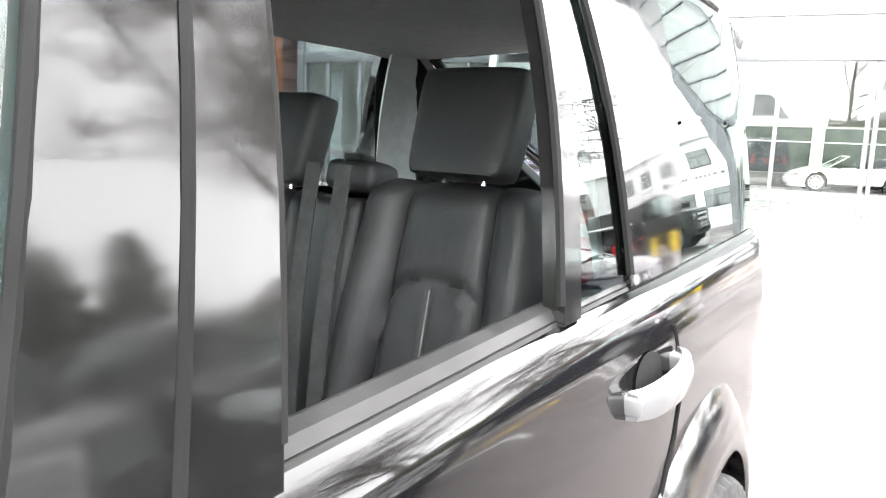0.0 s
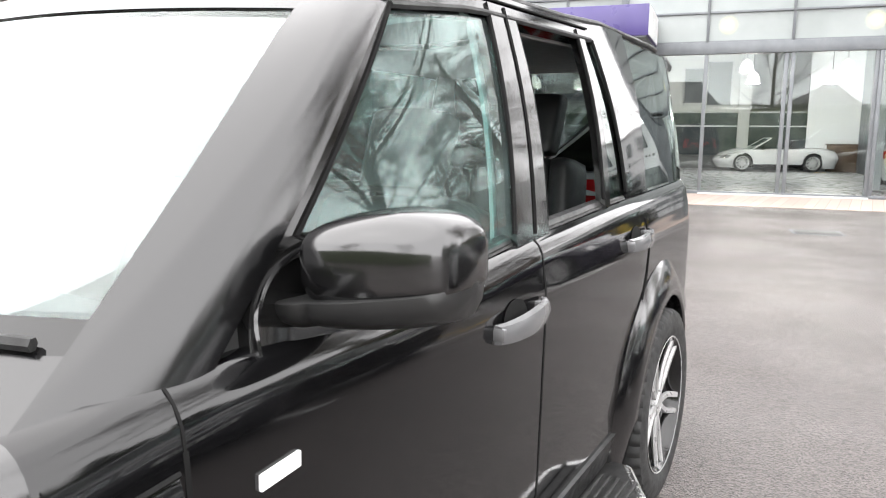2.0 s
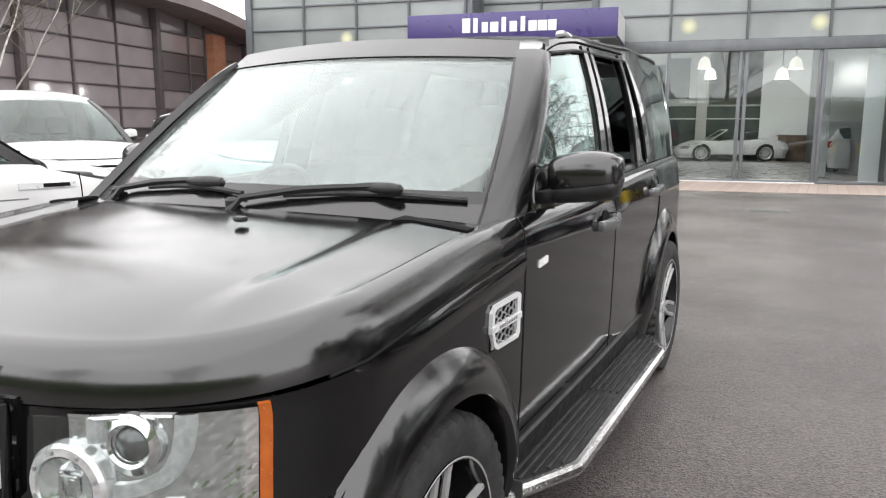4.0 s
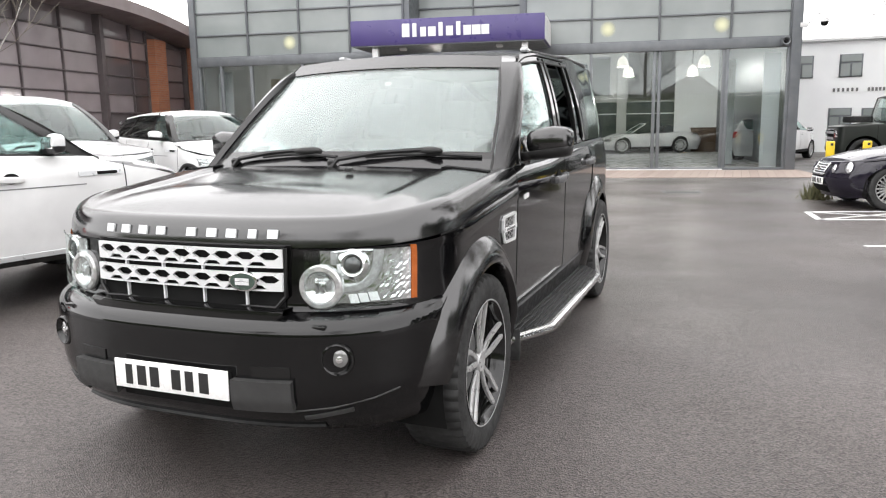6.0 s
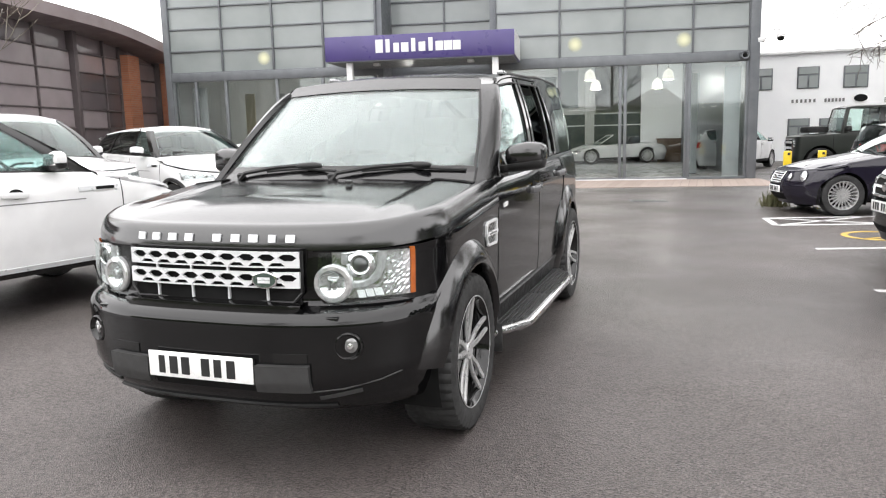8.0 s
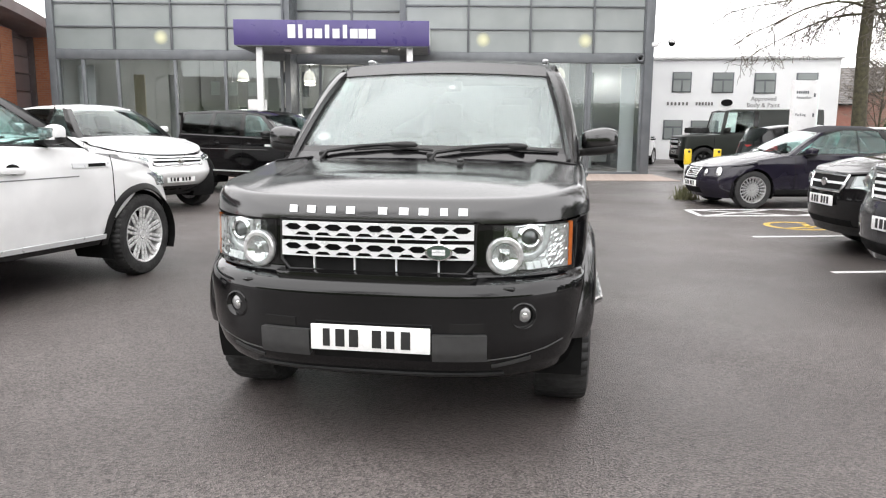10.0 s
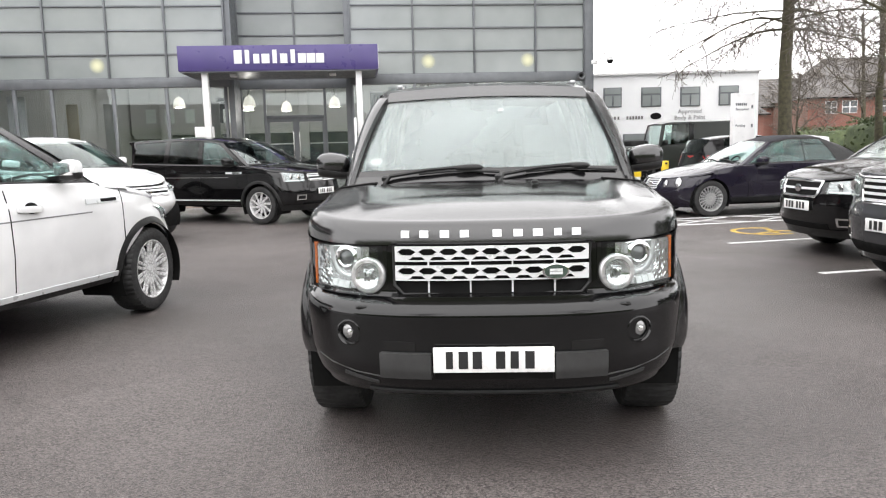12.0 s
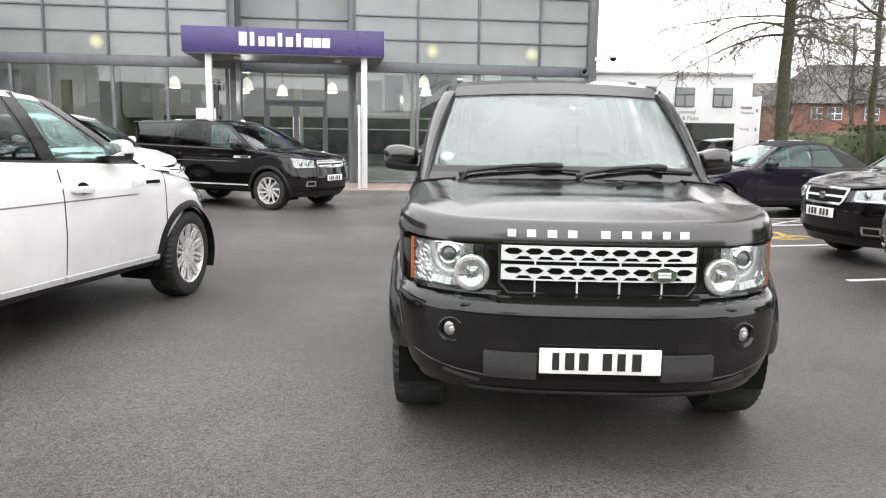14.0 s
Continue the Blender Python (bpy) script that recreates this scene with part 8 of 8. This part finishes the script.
# ---- trees and planting ----
def tree(name, label, x, y, height, trunk_r, seed, mat, twig_mat, spread=0.55, start=0.35, levels=4, kids=5, buds=0, lean=(0, 0), up=0.25, group="bare trees"):
    """A bare tree: tapered trunk, limbs that fork several times, fine twigs and scattered buds."""
    rnd = random.Random(seed)
    t = thing(name, label, "tree", pose(x, y, 0), group)
    wood, fine, leaf = mesh(), mesh(), mesh()
    tips = []

    def limb(p, d, length, r, level):
        pts, q, dd = [p.copy()], p.copy(), d.copy()
        n = 5 if level < 3 else 3
        for i in range(n):
            dd = (dd + Vector((rnd.uniform(-1, 1), rnd.uniform(-1, 1), rnd.uniform(-0.6, 1) * (0.6 if level else 0.3))) * (0.05 if level == 0 else 0.16)).normalized()
            if level:
                dd = (dd + Vector((0, 0, up * 0.25))).normalized()
            q = q + dd * length / n
            pts.append(q.copy())
        end = r * (0.35 if level == 0 else 0.3)
        tube(wood if level < 2 else fine, pts, r, 8 if level == 0 else (6 if level == 1 else 3), max(end, 0.006))
        if level + 1 < levels:
            m = kids + (8 if level == 0 else 0)
            for k in range(m):
                f = lerp(start if level == 0 else 0.25, 1.0, (k + rnd.random() * 0.8) / m)
                i = min(n - 1, int(f * n))
                base = lerp(pts[i], pts[i + 1], f * n - i)
                axis = Vector((rnd.uniform(-1, 1), rnd.uniform(-1, 1), rnd.uniform(-0.2, 0.5))).normalized()
                nd = (dd * (1 - spread) + axis * spread * 1.3).normalized()
                limb(base, nd, length * rnd.uniform(0.42, 0.66) * (1.0 if level else (1.1 - 0.5 * f)), max(0.007, r * lerp(1, 0.35, f) * rnd.uniform(0.4, 0.6)), level + 1)
        else:
            tips.extend(pts[1:])

    limb(Vector((0, 0, -0.05)), Vector((lean[0], lean[1], 1)).normalized(), height, trunk_r, 0)
    lathe(wood, [(trunk_r * 1.5, -0.05), (trunk_r * 1.15, 0.15), (trunk_r * 0.98, 0.5)], 10)
    part("trunk", wood, mat, t, "tapered trunk and main limbs")
    tagged(part("twig_mass", fine, twig_mat, t, "fine bare twigs"), kind="stuff")
    if buds and tips:
        for k in range(buds):
            p = rnd.choice(tips)
            p = p + Vector((rnd.gauss(0, 0.06), rnd.gauss(0, 0.06), rnd.gauss(0, 0.06)))
            a = rnd.uniform(0, 6.28)
            s = rnd.uniform(0.015, 0.035)
            u, v = Vector((math.cos(a), math.sin(a), rnd.uniform(-1, 1))) * s, Vector((-math.sin(a), math.cos(a), rnd.uniform(-1, 1))) * s
            leaf.faces.new([leaf.verts.new(p + w) for w in (u, v * 0.5, -u, -v * 0.5)])
        tagged(part("bud_mass", leaf, M_BUD, t, "scattered brown buds", smooth=0), kind="stuff")
    else:
        leaf.free()
    return t


def drooping_tree(label, x, y, height, trunk_r, low, reach, count, seed, sag=0.65, subs=20, twigs=12, buds=9000):
    """A straight-trunked bare tree: side limbs that arch out and hang, each with branchlets, twigs and buds."""
    rnd = random.Random(seed)
    t = thing("bare_tree", label, "tree", pose(x, y, 0), "bare trees")
    wood, fine, leaf = mesh(), mesh(), mesh()
    trunk = [Vector((0.05 * math.sin(i * 1.7), 0.05 * math.cos(i * 1.3), height * i / 9 - 0.05)) for i in range(10)]
    grid(wood, [[(p.x + r * math.cos(a), p.y + r * math.sin(a), p.z) for a in (2 * math.pi * j / 14 for j in range(14)) for r in (trunk_r * lerp(1, 0.45, i / 9) * (1 + 0.05 * math.sin(3 * a + i)),)] for i, p in enumerate(trunk)], True)
    lathe(wood, [(trunk_r * 1.5, -0.05), (trunk_r * 1.15, 0.15), (trunk_r * 0.98, 0.5)], 12)
    tips = []

    def bent(p, d, length, n, pull, wander):
        pts, d = [p.copy()], d.normalized()
        for i in range(n):
            d = (d + Vector((rnd.gauss(0, wander), rnd.gauss(0, wander), rnd.gauss(0, wander * 0.7) - pull / n))).normalized()
            p = p + d * length / n
            pts.append(p.copy())
        return pts, d

    for k in range(count):
        f = (k + rnd.random() * 0.7) / count
        z = lerp(low, height * 0.98, f ** 1.5)
        a = k * 2.39996 + rnd.uniform(-0.4, 0.4)
        length = reach * rnd.uniform(0.65, 1.1) * lerp(1.0, 0.45, f)
        out = Vector((math.cos(a), math.sin(a), lerp(0.12, 0.9, f)))
        pts, _ = bent(Vector((0, 0, z)), out, length, 8, sag, 0.10)
        r = trunk_r * rnd.uniform(0.13, 0.21) * lerp(1.0, 0.6, f)
        tube(wood, pts, r, 6, 0.010)
        for j in range(subs):
            g = lerp(0.14, 0.99, (j + rnd.random()) / subs)
            i = min(7, int(g * 8))
            p, d = lerp(pts[i], pts[i + 1], g * 8 - i), (pts[i + 1] - pts[i]).normalized()
            side = Vector((rnd.gauss(0, 1), rnd.gauss(0, 1), rnd.gauss(-0.1, 0.7))).normalized()
            sub, sd = bent(p, d * 0.75 + side * 0.9, length * rnd.uniform(0.16, 0.36), 5, sag * 1.2, 0.22)
            tube(fine, sub, lerp(0.016, 0.010, g), 4, 0.006)
            for q in range(twigs):
                h = rnd.uniform(0.1, 1.0)
                i = min(4, int(h * 5))
                p = lerp(sub[i], sub[i + 1], h * 5 - i)
                side = Vector((rnd.gauss(0, 1), rnd.gauss(0, 1), rnd.gauss(-0.1, 0.8))).normalized()
                tw, _ = bent(p, sd * 0.5 + side, rnd.uniform(0.18, 0.60), 3, 0.2, 0.30)
                tube(fine, tw, 0.008, 3, 0.006)
                tips.append(tw[-1])
                tips.append(tw[2])
    for k in range(buds):
        p = rnd.choice(tips) + Vector((rnd.gauss(0, 0.02), rnd.gauss(0, 0.02), rnd.gauss(0, 0.02)))
        a, s = rnd.uniform(0, 6.28), rnd.uniform(0.010, 0.026)
        u, v = Vector((math.cos(a), math.sin(a), rnd.uniform(-1, 1))) * s, Vector((-math.sin(a), math.cos(a), rnd.uniform(-1, 1))) * s
        leaf.faces.new([leaf.verts.new(p + w) for w in (u, v * 0.6, -u, -v * 0.6)])
    part("trunk", wood, M_BARK, t, "straight mossy trunk and arching limbs")
    tagged(part("twig_mass", fine, M_TWIG, t, "fine hanging twigs"), kind="stuff")
    tagged(part("bud_mass", leaf, M_BUD, t, "scattered brown buds", smooth=0), kind="stuff")
    return t


drooping_tree("tall bare tree with a mossy trunk and budding twigs", 9.70, 22.0, 11.5, 0.23, 4.8, 5.0, 46, 17, 0.55, 17, 9, 7000)
drooping_tree("bare tree with fine branches beyond the cars", 15.2, 27.0, 9.0, 0.16, 3.0, 3.4, 30, 8, 0.3, 13, 8, 4000)
tree("bare_tree", "bare tree near the houses", 21.0, 40.0, 8.0, 0.15, 12, M_BARK, M_TWIG, 0.6, 0.25, 5, 4, 600, up=0.2)
tree("bare_tree", "bare tree beside the parked cars", 9.2, 11.6, 11.5, 0.20, 21, M_BARK, M_TWIG, 0.62, 0.26, 6, 5, 900, up=0.2)
tree("bare_tree", "slender bare tree at the edge of the car park", 12.0, 15.5, 9.0, 0.15, 33, M_BARK, M_TWIG, 0.62, 0.28, 6, 5, 700, up=0.25)
tree("birch_tree", "white-barked birch with thin drooping twigs", -14.0, 9.4, 7.0, 0.055, 5, M_BIRCH, M_BUD, 0.5, 0.15, 4, 6, 0, (0.12, -0.1), 0.35)
tree("birch_tree", "white-barked birch beside the brown building", -14.4, 7.2, 6.5, 0.05, 15, M_BIRCH, M_BUD, 0.5, 0.15, 4, 6, 0, (-0.1, 0.1), 0.35)
tree("shrub_tree", "pale budding shrub behind the totem sign", 14.5, 33.0, 4.2, 0.07, 41, M_BARK, M_TWIG, 0.6, 0.12, 5, 5, 3000, up=0.25)


def hedge(name, label, x0, y0, x1, y1, h, depth, seed, count):
    """A clipped hedge: a lumpy dark core wrapped in many small leaves."""
    rnd = random.Random(seed)
    t = thing(name, label, "hedge", pose(x0, y0, 0), kind="stuff")
    d = Vector((x1 - x0, y1 - y0, 0))
    n = Vector((-d.y, d.x, 0)).normalized()
    rows = []
    for i in range(29):
        k = i / 28
        row = []
        for j in range(12):
            a = math.pi * j / 11
            lump = 1 + 0.12 * noise.noise(Vector((k * 14, j * 0.7, seed)))
            row.append(d * k + n * math.cos(a) * depth / 2 * lump + Vector((0, 0, max(0.0, h * 0.92 * lump * min(1.0, math.sin(a) * 1.7)))))
        rows.append(row)
    bm = mesh()
    vs = grid(bm, rows)
    part("core", bm, M_HEDGE, t, smooth=60)
    bm = mesh()
    for i in range(count):
        k, a = rnd.random(), math.pi * rnd.random()
        p = d * k + n * math.cos(a) * depth / 2 * 1.03 + Vector((0, 0, h * min(1.0, math.sin(a) * 1.6)))
        p += Vector((rnd.gauss(0, 0.07), rnd.gauss(0, 0.07), rnd.gauss(0, 0.08)))
        u = Vector((rnd.gauss(0, 1), rnd.gauss(0, 1), rnd.gauss(0, 1))).normalized() * rnd.uniform(0.05, 0.11)
        v = u.cross(Vector((rnd.gauss(0, 1), rnd.gauss(0, 1), rnd.gauss(0, 1)))).normalized() * u.length * 0.6
        bm.faces.new([bm.verts.new(p + w) for w in (u, v, -u, -v)])
    tagged(part("leaves", bm, M_HEDGE, t, "small green leaves", smooth=0), kind="stuff")


hedge("hedge", "green clipped hedge in front of the houses", 19.5, 45.0, 42.0, 41.0, 1.9, 1.4, 4, 5000)
hedge("hedge", "dark evergreen hedge along the car park edge", 16.0, 30.0, 17.2, 15.0, 2.0, 1.5, 9, 4000)


def conifer(x, y, h, r, seed):
    """A dense conifer: trunk and many drooping sprays of needles in tiers."""
    rnd = random.Random(seed)
    t = thing("conifer", "dark green conifer at the car park edge", "tree", pose(x, y, 0), "conifers")
    bm = mesh()
    tube(bm, [(0, 0, 0), (0.02, 0, h * 0.5), (0, 0, h * 0.97)], 0.12, 7, 0.02)
    part("trunk", bm, M_BARK, t)
    bm = mesh()
    for i in range(2600):
        f = rnd.random() ** 0.8
        a = rnd.uniform(0, 6.283)
        rad = r * (1 - f) ** 0.8 * (1 + 0.25 * math.sin(f * 40 + a * 2)) * rnd.uniform(0.55, 1.05) + 0.05
        p = Vector((rad * math.cos(a), rad * math.sin(a), 0.3 + f * (h - 0.3)))
        d = Vector((math.cos(a), math.sin(a), rnd.uniform(-0.5, 0.7))).normalized() * rnd.uniform(0.15, 0.34)
        w = d.cross(Vector((rnd.gauss(0, 1), rnd.gauss(0, 1), 1))).normalized() * d.length * 0.28
        bm.faces.new([bm.verts.new(q) for q in (p - d, p + w, p + d, p - w)])
    tagged(part("needles", bm, M_HEDGE, t, "dark green needle sprays", smooth=0), kind="stuff")


hedge("hedge", "tall dark hedge on the far side of the yard", -24.0, -15.0, 22.0, -13.0, 3.2, 1.8, 19, 7000)
tree("bare_tree", "bare tree behind the far hedge", -6.0, -18.0, 9.0, 0.16, 61, M_BARK, M_TWIG, 0.6, 0.25, 5, 5, 300, up=0.2)
tree("bare_tree", "bare tree behind the far hedge", 8.0, -19.0, 10.0, 0.17, 62, M_BARK, M_TWIG, 0.6, 0.25, 5, 5, 300, up=0.2)
for i in range(8):
    conifer(14.6 + 0.5 * math.sin(i * 2.3), 1.0 + 1.5 * i, 5.6 + 1.2 * math.sin(i * 1.7), 1.25, 50 + i)


def weeds():
    rnd = random.Random(6)
    bm = mesh()
    for i in range(240):
        a, r = rnd.uniform(0, 6.28), abs(rnd.gauss(0, 0.11))
        p = Vector((3.14 + r * math.cos(a) * 1.2, 12.1 + r * math.sin(a), 0))
        h = rnd.uniform(0.05, 0.34) * max(0.3, 1 - r)
        w = Vector((rnd.gauss(0, 0.012), rnd.gauss(0, 0.012), 0))
        tip = p + Vector((rnd.gauss(0, 0.06), rnd.gauss(0, 0.06), h))
        bm.faces.new([bm.verts.new(q) for q in (p - w, p + w, tip)])
    tagged(part("weeds", bm, M_WEED, None, "dry green weeds growing at the yard edge", smooth=0), category="weeds", kind="stuff")


weeds()
